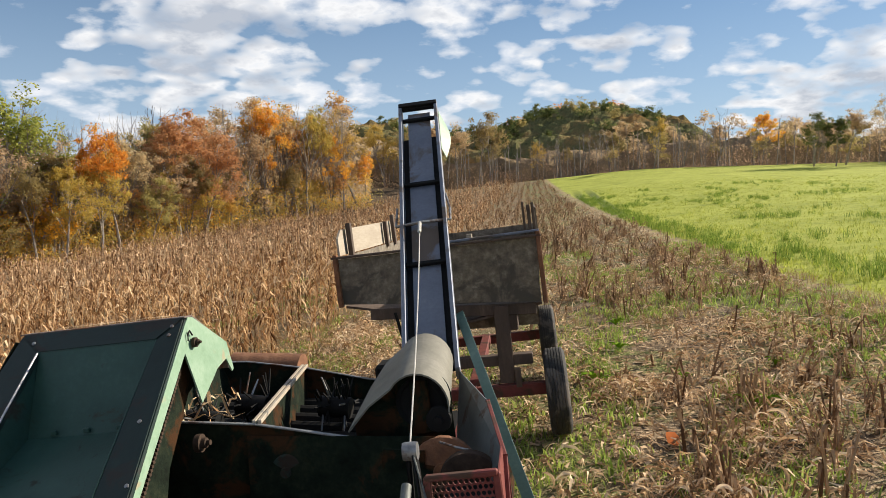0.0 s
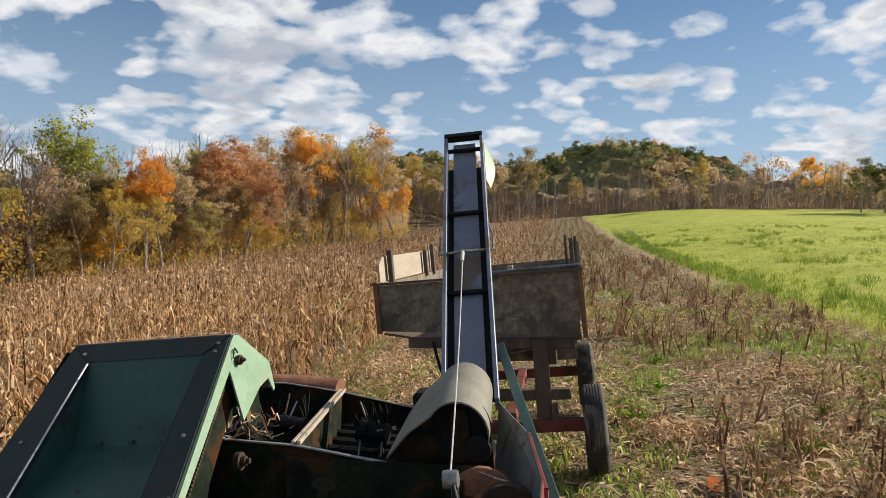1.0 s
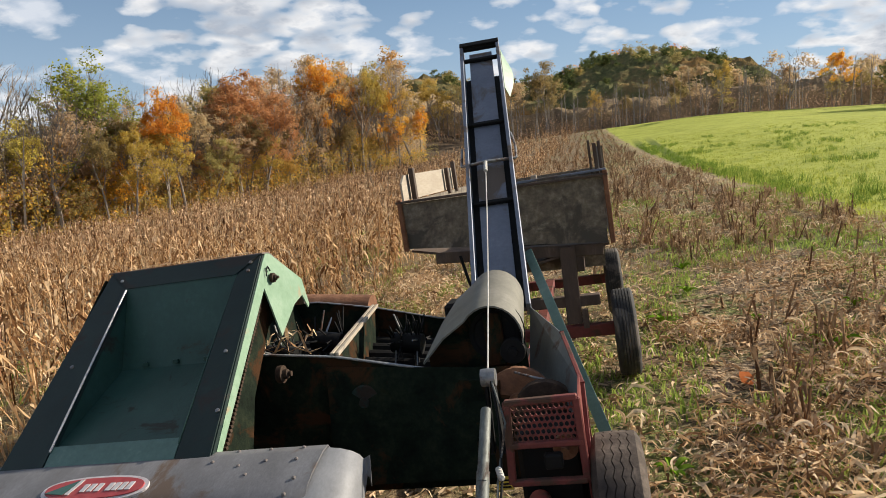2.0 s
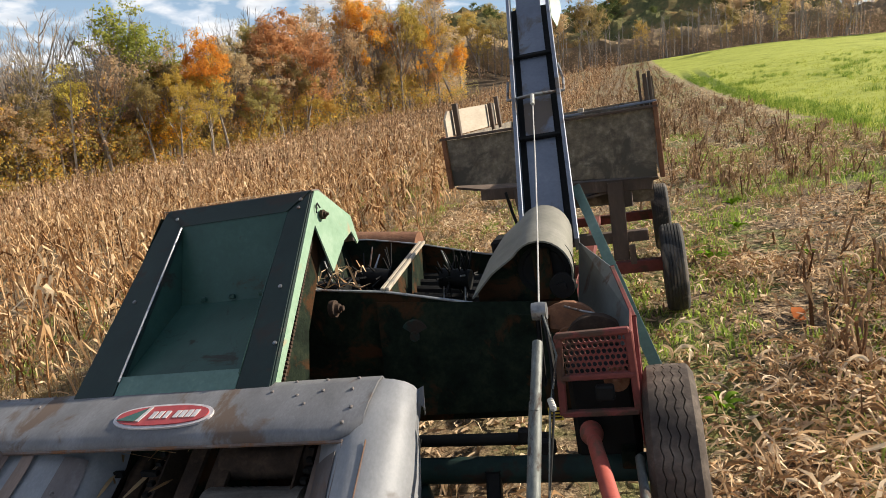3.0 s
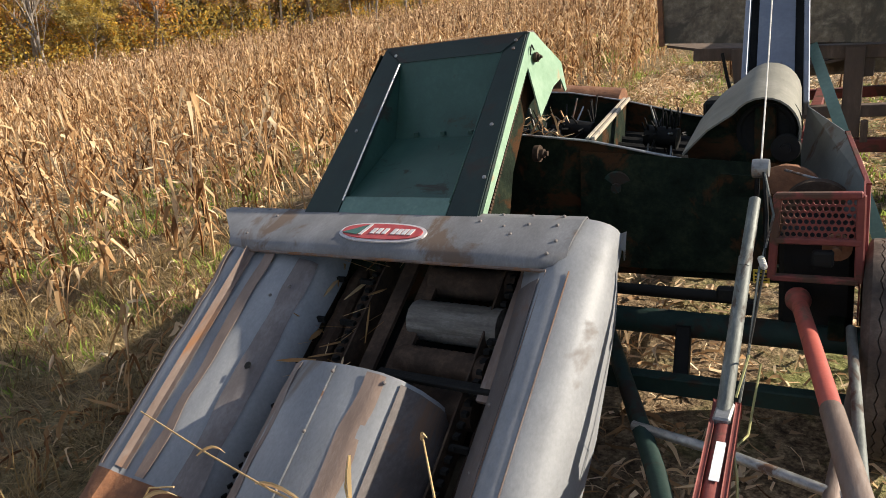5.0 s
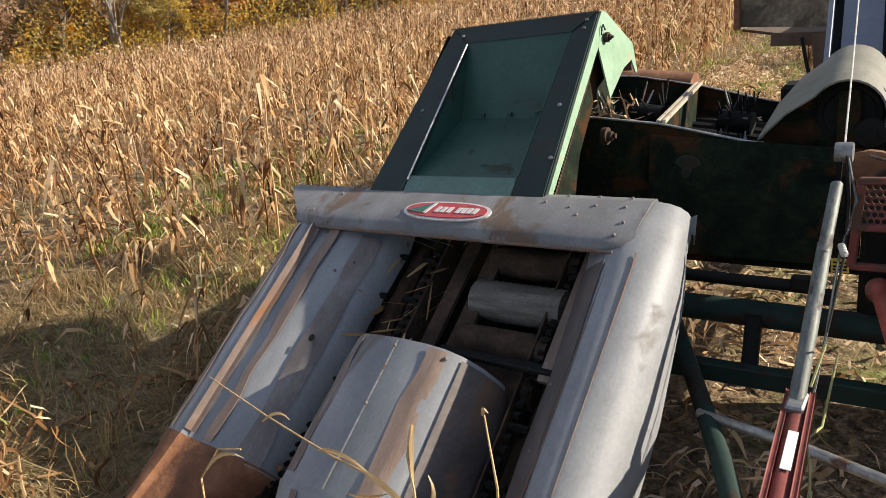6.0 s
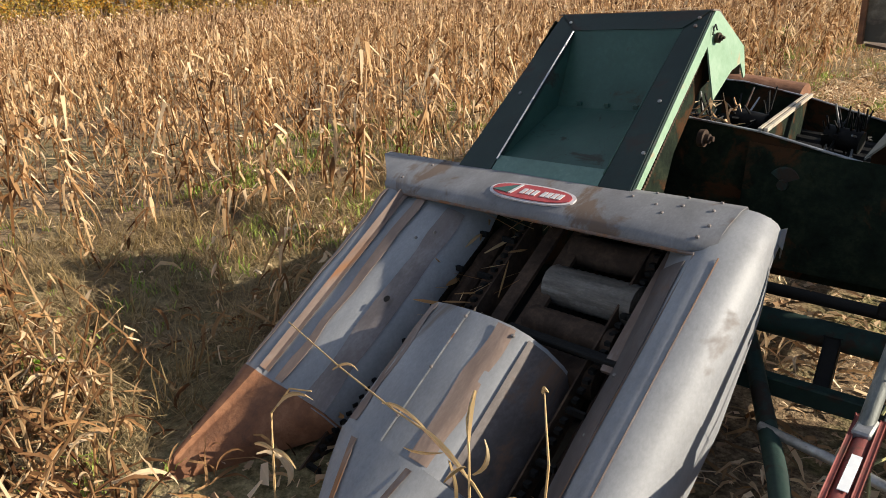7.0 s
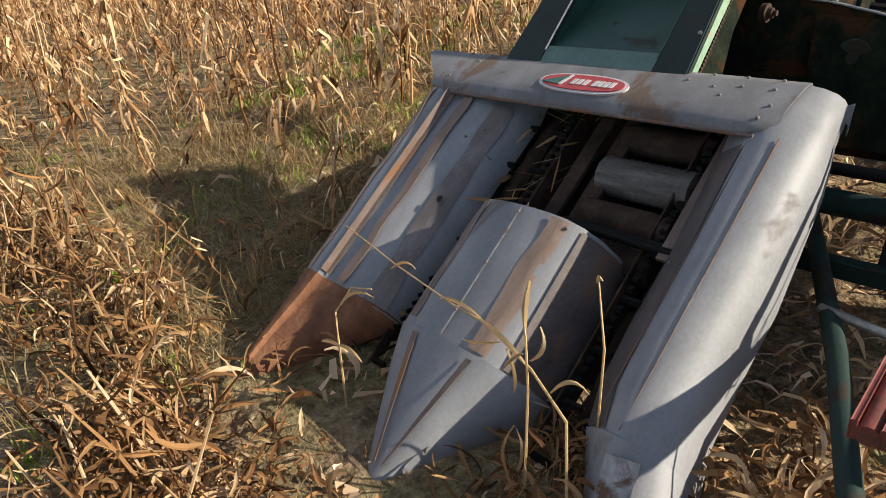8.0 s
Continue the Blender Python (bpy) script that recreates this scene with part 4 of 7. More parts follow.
            tube(b, [Vector((cx + w, cy, cz)) + d * 0.05, Vector((cx + w, cy, cz)) + d * length], 0.0065, 5, 0.0045)
            part("finger", b, STEEL if j % 7 == 0 else BLACK, hub)
    # left end plate, rusty auger trough behind, cobs and husks caught at the inlet
    bm = bmesh.new()
    plate(bm, [(-1.74, 3.1, 0.42), (-1.74, 4.42, 0.42), (-1.95, 4.42, 1.1), (-1.74, 3.1, 1.09)], 0.01)
    part("end_plate", bm, SHADEDGREEN, picker, smooth=False)
    bm = bmesh.new()
    lathe(bm, (-1.95, 4.62, 0.99), (1, 0, -0.12), [(0, 0.02), (0.0, 0.13), (0.5, 0.13), (0.5, 0.02)], 20)
    part("pulley_cover", bm, RUST, picker, "rusty red rounded cover")
    rng = random.Random(77)
    for _ in range(26):
        bm = bmesh.new()
        p = Vector((rng.uniform(-1.72, -1.42), rng.uniform(3.14, 3.6), rng.uniform(0.98, 1.10)))
        d = Vector((rng.gauss(0, 1), rng.gauss(0, 1), rng.gauss(0, 0.5))).normalized() * rng.uniform(0.04, 0.11)
        side = d.cross(Vector((rng.gauss(0, 1), rng.gauss(0, 1), 1))).normalized() * rng.uniform(0.004, 0.012)
        sheet(bm, [[p + d * t - side * k + Vector((0, 0, 0.02 * math.sin(t * 3))), p + d * t + side * k + Vector((0, 0, 0.02 * math.sin(t * 3)))] for t, k in ((-1, 0.3), (-0.3, 1), (0.4, 0.9), (1, 0.2))], 0.001)
        part("caught_husk", bm, STRAW, picker)
    # covers, straps and pulleys on the near wall
    for x, z, r, mat in ((-1.02, 0.80, 0.085, FRAMEGREEN), (-0.28, 0.74, 0.16, RUST)):
        bm = bmesh.new()
        lathe(bm, (x, 3.10, z), (0, -1, 0), [(0, r), (0.03, r), (0.04, r * 0.9), (0.045, r * 0.3), (0.06, r * 0.28), (0.06, 0)], 24)
        part("round_cover", bm, mat, picker, "rust-brown round cover" if mat is RUST else "")
    bm = bmesh.new()
    rows = [[(-0.80 + 0.34 * t, 3.078, 0.775 - 0.02 * t + dz * (0.4 + 0.6 * math.sin(1.0 + 2.0 * t)) + 0.006 * math.sin(9 * t)) for dz in (-0.03, 0.02)] for t in np.linspace(0, 1, 10)]
    sheet(bm, rows, 0.006)
    part("rusted_strap", bm, RUST, picker, "orange rusted strap")
    for a, b, w in (((-0.92, 3.07, 0.86), (-0.78, 3.07, 0.62), 0.025), ((-0.55, 3.06, 0.82), (-0.36, 3.06, 0.80), 0.10), ((-1.30, 3.08, 0.55), (-0.60, 3.08, 0.55), 0.04)):
        bm = bmesh.new()
        beam(bm, a, b, 0.02, w, 0.003, (0, -0.05, 1))
        part("brace", bm, SHADEDGREEN, picker)


build_bed()


# ---- arched hood over the elevator boot ----
def build_arch():
    def arch(y, lift, shrink=1.0):
        c = Vector((-0.385, y, 1.015 + lift))
        pts = [Vector((-0.735, y, 0.93 + lift * 0.4)), Vector((-0.62, y, 1.045 + lift * 0.8))]
        for u in np.linspace(radians(142), radians(-18), 13):
            pts.append(c + Vector((0.155 * shrink * math.cos(u), 0, 0.165 * shrink * math.sin(u))))
        return pts

    bm = bmesh.new()
    rows = []
    for t in np.linspace(0, 1, 7):
        rows.append([p + Vector((-0.06 * t, 0, 0)) for p in arch(3.17 + 0.75 * t, 0.055 * t)])
    sheet(bm, rows, 0.008)
    hood = part("elevator_hood", bm, HOODGREY, picker, "grey-green arched sheet hood", sharp=60)
    bm = bmesh.new()
    face = arch(3.30, 0.004, 0.97)
    plate(bm, face + [Vector((-0.24, 3.30, 0.80)), Vector((-0.73, 3.30, 0.80))], 0.006)
    part("hood_face", bm, SHADEDGREEN, hood, smooth=False)
    # ring closed by a black disc that paints the dark of the opening
    bm = bmesh.new()
    lathe(bm, (-0.385, 3.295, 1.01), (0, -1, 0), [(0, 0.125), (0.012, 0.125), (0.012, 0.108), (0.004, 0.10), (0.004, 0.0)], 28)
    part("dark_inlet", bm, BLACK, hood)
    bm = bmesh.new()
    box(bm, (-0.43, 3.262, 0.86), (-0.34, 3.286, 1.12), 0.005)
    part("inlet_strut", bm, SHADEDGREEN, hood)
    bm = bmesh.new()
    lathe(bm, (-0.29, 3.20, 0.95), (0, -1, 0), [(0, 0.058), (0.006, 0.062), (0.018, 0.05), (0.03, 0.062), (0.036, 0.058), (0.036, 0.022), (0.055, 0.02), (0.055, 0.0)], 22)
    part("belt_pulley", bm, BLACK, hood, "dark belt pulley")
    bm = bmesh.new()
    tube(bm, [(-0.28, 3.05, 0.885), (-0.20, 3.0, 0.872), (-0.12, 2.98, 0.855), (-0.07, 2.98, 0.82)], 0.006, 6)
    part("guard_rim", bm, STEEL, hood)
    bm = bmesh.new()
    box(bm, (-0.86, 4.3, 0.72), (-0.66, 4.5, 0.99), 0.02)
    part("boot_box", bm, BLACK, picker)


build_arch()


# ---- wagon elevator ----
E0, E1 = Vector((-0.425, 3.95, 1.00)), Vector((-0.605, 6.02, 2.81))
EA = (E1 - E0).normalized()
EX = Vector((0, 0, 1)).cross(EA).normalized() * -1
EN = EX.cross(EA).normalized()
if EN.z < 0:
    EN = -EN
EL = (E1 - E0).length


def el(along, x, lift=0.0):
    return E0 + EA * (along * EL) + EX * x + EN * lift


def build_wagon_elevator():
    if EX.x < 0:
        sign = -1
    else:
        sign = 1
    bm = bmesh.new()
    sheet(bm, [[el(t, x, -0.02) for x in (-0.15, 0.15)] for t in (0.0, 0.3, 0.6, 0.86)], 0.006)
    trough = part("elevator_trough", bm, BLACK, picker, "long sloping elevator of blue-grey sheet metal", smooth=False)
    bm = bmesh.new()
    sheet(bm, [[el(t, x, 0.0) for x in (-0.095, 0.095)] for t in (0.0, 0.25, 0.5, 0.75, 0.985)], 0.006)
    part("slat_deck", bm, ELEVMETAL, trough, "blue-grey centre deck with rust stains", smooth=False)
    for s in (-1, 1):
        bm = bmesh.new()
        beam(bm, el(-0.02, s * 0.152, 0.03), el(1.0, s * 0.152, 0.03), 0.028, 0.11, 0.004, EN)
        part("side_rail", bm, ELEVMETAL, trough, "blue-grey steel side channel")
    for t in (0.315, 0.625, 0.94):
        bm = bmesh.new()
        beam(bm, el(t, -0.15, 0.025), el(t, 0.15, 0.025), 0.03, 0.03, 0.004, EN)
        part("flight_bar", bm, BLACK, trough)
    bm = bmesh.new()
    tube(bm, [el(0.995, -0.165, 0.05), el(0.995, 0.165, 0.05)], 0.028, 10)
    part("head_shaft", bm, BLACK, trough)
    bm = bmesh.new()
    beam(bm, el(0.995, -0.165, 0.085), el(0.995, 0.165, 0.085), 0.05, 0.022, 0.004, EN)
    part("head_bar", bm, BLACK, trough)
    # pale green discharge cover curving beyond the right rail
    bm = bmesh.new()
    rows = []
    for t in np.linspace(0.80, 1.0, 7):
        k = math.sin((t - 0.80) / 0.20 * math.pi)
        rows.append([el(t, 0.17 + w * (0.03 + 0.05 * k), -0.02 - 0.10 * w) for w in (0, 0.5, 1.0)])
    sheet(bm, rows, 0.005)
    part("discharge_cover", bm, SUNLITGREEN, trough, "pale green curved cover with orange rust", sharp=60)
    # wire bail and its rope
    for pts in ([el(0.455, -0.20, 0.04), el(0.455, 0.19, 0.05)], [el(0.455, -0.20, 0.04), el(0.425, -0.02, 0.13)], [el(0.455, 0.19, 0.05), el(0.425, -0.02, 0.13)], [el(0.455, 0.19, 0.05), el(0.50, 0.195, 0.06), el(0.56, 0.17, 0.05)], [el(0.455, -0.20, 0.04), el(0.52, -0.19, 0.05)]):
        bm = bmesh.new()
        tube(bm, pts, 0.009, 7)
        part("wire_bail", bm, STEEL, trough)
    a, b = el(0.425, -0.02, 0.13), Vector((-0.318, 2.60, 1.03))
    bm = bmesh.new()
    tube(bm, [a.lerp(b, t) - Vector((0, 0, 0.05 * math.sin(t * math.pi))) for t in np.linspace(0, 1, 12)], 0.0035, 6)
    part("rope", bm, ROPE, picker, "taut pale rope holding up the elevator")
    bm = bmesh.new()
    for i in range(6):
        lathe(bm, a.lerp(b, 0.012 * i + 0.005), b - a, [(0, 0.010), (0.012, 0.014), (0.024, 0.010)], 8)
    part("rope_knot", bm, ROPE, picker)
    # green strap that stays the elevator
    bm = bmesh.new()
    beam(bm, (-0.285, 4.45, 1.25), (0.105, 3.08, 0.50), 0.012, 0.05, 0.003, (1, 0, 0.3))
    part("stay_strap", bm, TEAL, picker, "dull green steel stay strap")


build_wagon_elevator()


# ---- gear side: shields, guard, shaft, lift pole ----
def build_gear_side():
    bm = bmesh.new()
    plate(bm, [(-0.26, 3.90, 1.0), (-0.06, 3.28, 0.985), (0.022, 2.80, 0.885), (0.022, 2.80, 0.62), (-0.10, 2.98, 0.70), (-0.27, 3.5, 0.72)], 0.006)
    part("side_shield", bm, SHIELDGREY, picker, "dull blue-grey shield plate", smooth=False)
    bm = bmesh.new()
    for a, b in (((-0.06, 3.28, 0.99), (0.028, 2.80, 0.89)), ((0.028, 2.80, 0.89), (0.03, 2.56, 0.60)), ((0.028, 2.80, 0.89), (0.03, 2.80, 0.30))):
        beam(bm, a, b, 0.010, 0.018, 0.002, (1, 0, 0))
    part("shield_edge", bm, RED, picker, "red painted edge angle")
    bm = bmesh.new()
    lathe(bm, (-0.15, 2.97, 0.735), (0, -1, 0), [(0, 0.135), (0.05, 0.135), (0.06, 0.12), (0.06, 0)], 28)
    # darker than plain rust, to paint the cover as shaded
    part("gear_wheel", bm, SHADEDRUST, picker, "rust-brown gear cover, darkened as shaded")
    # guard with a real perforated plate
    y0 = 2.53
    bm = bmesh.new()
    n, m = 12, 6
    x0, x1, z0, z1 = -0.245, 0.000, 0.765, 0.915
    dx, dz = (x1 - x0) / n, (z1 - z0) / m
    for j in range(m):
        for i in range(n):
            cx, cz = x0 + dx * (i + 0.5 + (0.25 if j % 2 else -0.25)), z0 + dz * (j + 0.5)
            outer = [(cx + dx / 2 * a, cz + dz / 2 * b) for a, b in ((1, 0), (1, 1), (0, 1), (-1, 1), (-1, 0), (-1, -1), (0, -1), (1, -1))]
            inner = [(cx + 0.0086 * math.cos(k * math.pi / 4), cz + 0.0104 * math.sin(k * math.pi / 4)) for k in range(8)]
            vo, vi = [bm.verts.new((x, y0, z)) for x, z in outer], [bm.verts.new((x, y0, z)) for x, z in inner]
            vb = [bm.verts.new((x, y0 + 0.006, z)) for x, z in inner]
            for k in range(8):
                q = (k + 1) % 8
                bm.faces.new((vo[k], vo[q], vi[q], vi[k]))
                bm.faces.new((vi[k], vi[q], vb[q], vb[k]))
    bmesh.ops.remove_doubles(bm, verts=bm.verts, dist=0.0004)
    guard = part("drive_guard", bm, RED, picker, "faded red guard with perforated plate", smooth=False)
    bm = bmesh.new()
    for a, b in (((-0.262, 0.925), (0.015, 0.930)), ((-0.262, 0.755), (0.018, 0.755)), ((-0.275, 0.605), (0.018, 0.605))):
        beam(bm, (a[0], y0, a[1]), (b[0], y0, b[1]), 0.03, 0.024, 0.005)
    for a, b in (((-0.253, 0.93), (-0.272, 0.60)), ((0.010, 0.93), (0.014, 0.60))):
        beam(bm, (a[0], y0, a[1]), (b[0], y0, b[1]), 0.03, 0.024, 0.005, (0, 1, 0))
    part("guard_frame", bm, RED, guard)
    bm = bmesh.new()
    plate(bm, [(0.020, y0, 0.93), (0.020, 2.80, 0.93), (0.020, 2.80, 0.30), (0.020, 2.56, 0.45)], 0.006)
    part("guard_side", bm, RED, guard, smooth=False)
    bm = bmesh.new()
    box(bm, (-0.26, 2.66, 0.28), (0.0, 2.95, 0.74), 0.02)
    part("gear_case", bm, BLACK, picker)
    bm = bmesh.new()
    lathe(bm, (-0.06, 2.64, 0.70), (0, -1, 0), [(0, 0.05), (0.03, 0.05), (0.03, 0.015), (0.07, 0.015), (0.07, 0)], 16)
    part("gear_hub", bm, RUST, picker)
    # warning sticker with a plain bar
    bm = bmesh.new()
    box(bm, (-0.345, 2.60, 0.545), (-0.285, 2.605, 0.60), 0)
    sticker = part("sticker", bm, YELLOW, picker, "small yellow warning sticker with black bars", smooth=False)
    for z in (0.555, 0.568, 0.583):
        bm = bmesh.new()
        box(bm, (-0.338, 2.596, z), (-0.292, 2.599, z + 0.006), 0)
        part("sticker_bar", bm, BLACK, sticker, smooth=False)
    # drive shaft with red shield
    a, b = Vector((-0.185, 2.60, 0.49)), Vector((0.12, 0.95, 0.585))
    d = (b - a).normalized()
    bm = bmesh.new()
    lathe(bm, a - d * 0.03, d, [(0, 0.016), (0.0, 0.036), (0.02, 0.045), (0.05, 0.047), (0.08, 0.040), (0.105, 0.030), (0.125, 0.028)], 18)
    part("shaft_bell", bm, BRIGHTRED, picker, "orange-red cone of the drive shaft shield")
    bm = bmesh.new()
    tube(bm, [a + d * 0.08, a + d * 0.86], 0.029, 16)
    part("shaft_tube", bm, BRIGHTRED, picker, "orange-red drive shaft shield tube")
    bm = bmesh.new()
    tube(bm, [a + d * 0.855, b], 0.0315, 16)
    part("shaft_tube", bm, RUSTY_GALV, picker, "bare brown drive shaft sleeve")
    bm = bmesh.new()
    tube(bm, [(0.0, 2.40, 0.48), (0.064, 1.45, 0.395)], 0.017, 12)
    part("stay_rod", bm, POLESTEEL, picker, "worn grey stay rod beside the drive shaft")
    # lift pole
    bm = bmesh.new()
    tube(bm, [(-0.320, 2.46, 0.93), (-0.318, 2.20, 0.77)], 0.020, 12)
    tube(bm, [(-0.319, 2.24, 0.79), (-0.312, 1.74, 0.46)], 0.023, 14)
    part("lift_pole", bm, POLESTEEL, picker, "worn grey steel lift tube")
    bm = bmesh.new()
    beam(bm, (-0.345, 2.62, 0.70), (-0.33, 2.61, 1.0), 0.012, 0.05, 0.003, (0, 1, 0))
    beam(bm, (-0.300, 2.62, 0.70), (-0.305, 2.61, 1.0), 0.012, 0.05, 0.003, (0, 1, 0))
    part("pole_bracket", bm, BLACK, picker)
    bm = bmesh.new()
    lathe(bm, (-0.347, 2.60, 1.01), (1, 0, 0), [(0, 0.02), (0.0, 0.034), (0.012, 0.036), (0.045, 0.036), (0.057, 0.034), (0.057, 0.02)], 18)
    part("rope_sheave", bm, STEEL, picker, "small steel rope pulley")
    for k, (xa, xb) in enumerate(((-0.285, -0.27), (-0.262, -0.285))):
        bm = bmesh.new()
        tube(bm, [(-0.31, 2.58, 1.03), (xa, 2.50, 0.86), (xb, 2.30, 0.72), (-0.28, 2.05, 0.56), (-0.285, 1.70, 0.36)], 0.0045, 6)
        part("cord", bm, POLESTEEL if k else BLACK, picker)
    bm = bmesh.new()
    for i in range(4):
        lathe(bm, (-0.285 + 0.004 * i, 2.33 - 0.012 * i, 0.745 - 0.004 * i), (0.3, 1, 0.4), [(0, 0.008), (0.01, 0.014), (0.02, 0.008)], 8)
    part("cord_knot", bm, ROPE, picker)
    # hydraulic cylinder
    bm = bmesh.new()
    for s in (-0.032, 0.032):
        beam(bm, (-0.312 + s, 1.82, 0.45), (-0.262 + s, 1.15, 0.46), 0.014, 0.05, 0.003)
    jack = part("lift_cylinder", bm, RED, picker, "faded red lift cylinder with a white label")
    bm = bmesh.new()
    tube(bm, [(-0.305, 1.72, 0.45), (-0.262, 1.15, 0.455)], 0.028, 14)
    part("cylinder_barrel", bm, RED, jack)
    bm = bmesh.new()
    plate(bm, [(-0.304, 1.60, 0.481), (-0.278, 1.60, 0.481), (-0.266, 1.42, 0.486), (-0.292, 1.42, 0.486)], 0.002)
    part("label_plate", bm, WHITE, jack, smooth=False)
    bm = bmesh.new()
    box(bm, (-0.335, 1.70, 0.43), (-0.285, 1.80, 0.49), 0.006)
    part("clevis", bm, STEEL, jack)
    bm = bmesh.new()
    tube(bm, [(-0.28, 1.78, 0.52), (-0.262, 1.9, 0.60), (-0.24, 2.0, 0.52), (-0.25, 1.8, 0.38), (-0.27, 1.66, 0.42), (-0.235, 1.5, 0.45), (-0.20, 1.3, 0.3)], 0.004, 6)
    part("twine", bm, TWINE, picker, "yellow baler twine")


build_gear_side()


def build_frame():
    specs = (
        ("axle_tube", [(-1.25, 2.66, 0.30), (0.10, 2.66, 0.30)], 0.058, FRAMEGREEN, "thick dark green axle tube"),
        ("cross_shaft", [(-1.3, 2.60, 0.48), (-0.36, 2.60, 0.47)], 0.026, BLACK, ""),
        ("tongue_bar", [(-0.97, 2.66, 0.22), (-0.52, 1.75, 0.20), (-0.26, 1.15, 0.19)], 0.034, FRAMEGREEN, "green tongue bar running to the hitch"),
        ("tongue_bar", [(0.03, 2.55, 0.20), (-0.01, 1.95, 0.22), (-0.05, 1.3, 0.22)], 0.026, RUSTY_GALV, "pale worn tongue bar"),
        ("hitch_rod", [(-0.66, 1.97, 0.22), (-0.33, 1.88, 0.24), (0.02, 1.80, 0.22)], 0.018, STEEL, ""),
    )
    for name, pts, r, mat, tag in specs:
        bm = bmesh.new()
        tube(bm, pts, r, 12)
        part(name, bm, mat, picker, tag)
    for name, a, b, w, h, mat in (("frame_beam", (-1.25, 2.42, 0.13), (0.09, 2.42, 0.15), 0.06, 0.08, FRAMEGREEN), ("frame_post", (-0.62, 2.62, 0.30), (-0.60, 2.44, 0.14), 0.06, 0.05, BLACK), ("frame_beam", (-1.22, 3.06, 0.40), (0.0, 3.06, 0.40), 0.05, 0.08, SHADEDGREEN), ("frame_beam", (-1.2, 2.2, 0.25), (-1.2, 3.6, 0.30), 0.06, 0.08, SHADEDGREEN), ("frame_beam", (-0.05, 2.6, 0.36), (-0.05, 4.2, 0.4), 0.06, 0.08, SHADEDGREEN)):
        bm = bmesh.new()
        beam(bm, a, b, w, h, 0.006)
        part(name, bm, mat, picker)
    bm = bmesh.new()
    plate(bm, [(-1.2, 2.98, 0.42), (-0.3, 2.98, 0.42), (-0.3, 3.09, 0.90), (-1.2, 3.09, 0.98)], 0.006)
    part("lower_shield", bm, SHADEDGREEN, picker, smooth=False)
    for p in ((-0.44, 2.57, 0.5), (-0.36, 2.55, 0.46), (-0.10, 2.5, 0.70)):
        bm = bmesh.new()
        box(bm, Vector(p) - Vector((0.035, 0.02, 0.03)), Vector(p) + Vector((0.035, 0.02, 0.03)), 0.008)
        part("bearing_block", bm, BLACK, picker)
    bm = bmesh.new()
    tube(bm, [(-2.75, 2.35, 0.55), (-2.35, 2.6, 0.85)], 0.015, 8)
    part("stay_rod", bm, RED, picker)


build_frame()


def build_wheel(parent, centre, r, w, mat, rim_mat, ribs, label, zigzag=False):
    """A wheel about the x axis: ribbed tyre and dished rim."""
    c = Vector(centre)
    bm = bmesh.new()
    half = w / 2
    prof = [(-half * 0.55, r * 0.60), (-half * 0.95, r * 0.68), (-half, r * 0.80), (-half * 0.95, r * 0.91), (-half * 0.82, r * 0.968)]
    n = ribs
    for i in range(n):
        a = -half * 0.76 + i * (1.52 * half) / n
        b = a + (1.52 * half) / n
        g = (b - a) * (0.07 if zigzag else 0.16)
        crown = lambda t: r * (1.0 - 0.018 * (t / half) ** 2)
        prof += [(a + g, crown(a)), (b - g, crown(b)), (b - g * 0.6, crown(b) - r * 0.022), (b + g * 0.4, crown(b) - r * 0.022)]
    prof = prof[:-2]
    prof += [(half * 0.82, r * 0.968), (half * 0.95, r * 0.91), (half, r * 0.80), (half * 0.95, r * 0.68), (half * 0.55, r * 0.60)]
    lathe(bm, c, (1, 0, 0), prof, 72)
    if zigzag:
        for v in bm.verts:
            q = v.co - c
            rad = math.hypot(q.y, q.z)
            if rad > r * 0.965 and abs(q.x) < half * 0.6:
                v.co.x += 0.005 * (1 if int(round(math.atan2(q.z, q.y) / (2 * math.pi) * 72)) % 2 else -1)
    wheel = part("wheel", bm, mat, parent, label, sharp=28)
    wheel.name = "wheel"
    bm = bmesh.new()
    lathe(bm, c, (1, 0, 0), [(-half * 0.7, r * 0.5), (-half * 0.72, r * 0.62), (-half * 0.5, r * 0.60), (-half * 0.2, r * 0.52), (half * 0.2, r * 0.52), (half * 0.5, r * 0.60), (half * 0.72, r * 0.62), (half * 0.70, r * 0.5), (half * 0.3, r * 0.42), (half * 0.2, r * 0.2), (half * 0.9, r * 0.18), (half * 0.95, r * 0.08), (half * 0.95, 0.0)], 36)
    part("rim", bm, rim_mat, wheel)
    return wheel


build_wheel(picker, (0.130, 2.62, 0.305), 0.415, 0.205, PALETYRE, RUST, 5, "large worn dusty tyre with zigzag tread", True)

# ---- wagon ----
wagon = thing("farm_wagon", (-0.6, 7.4, -0.1), "weathered plywood box wagon on a red running gear behind the picker", "wagon")


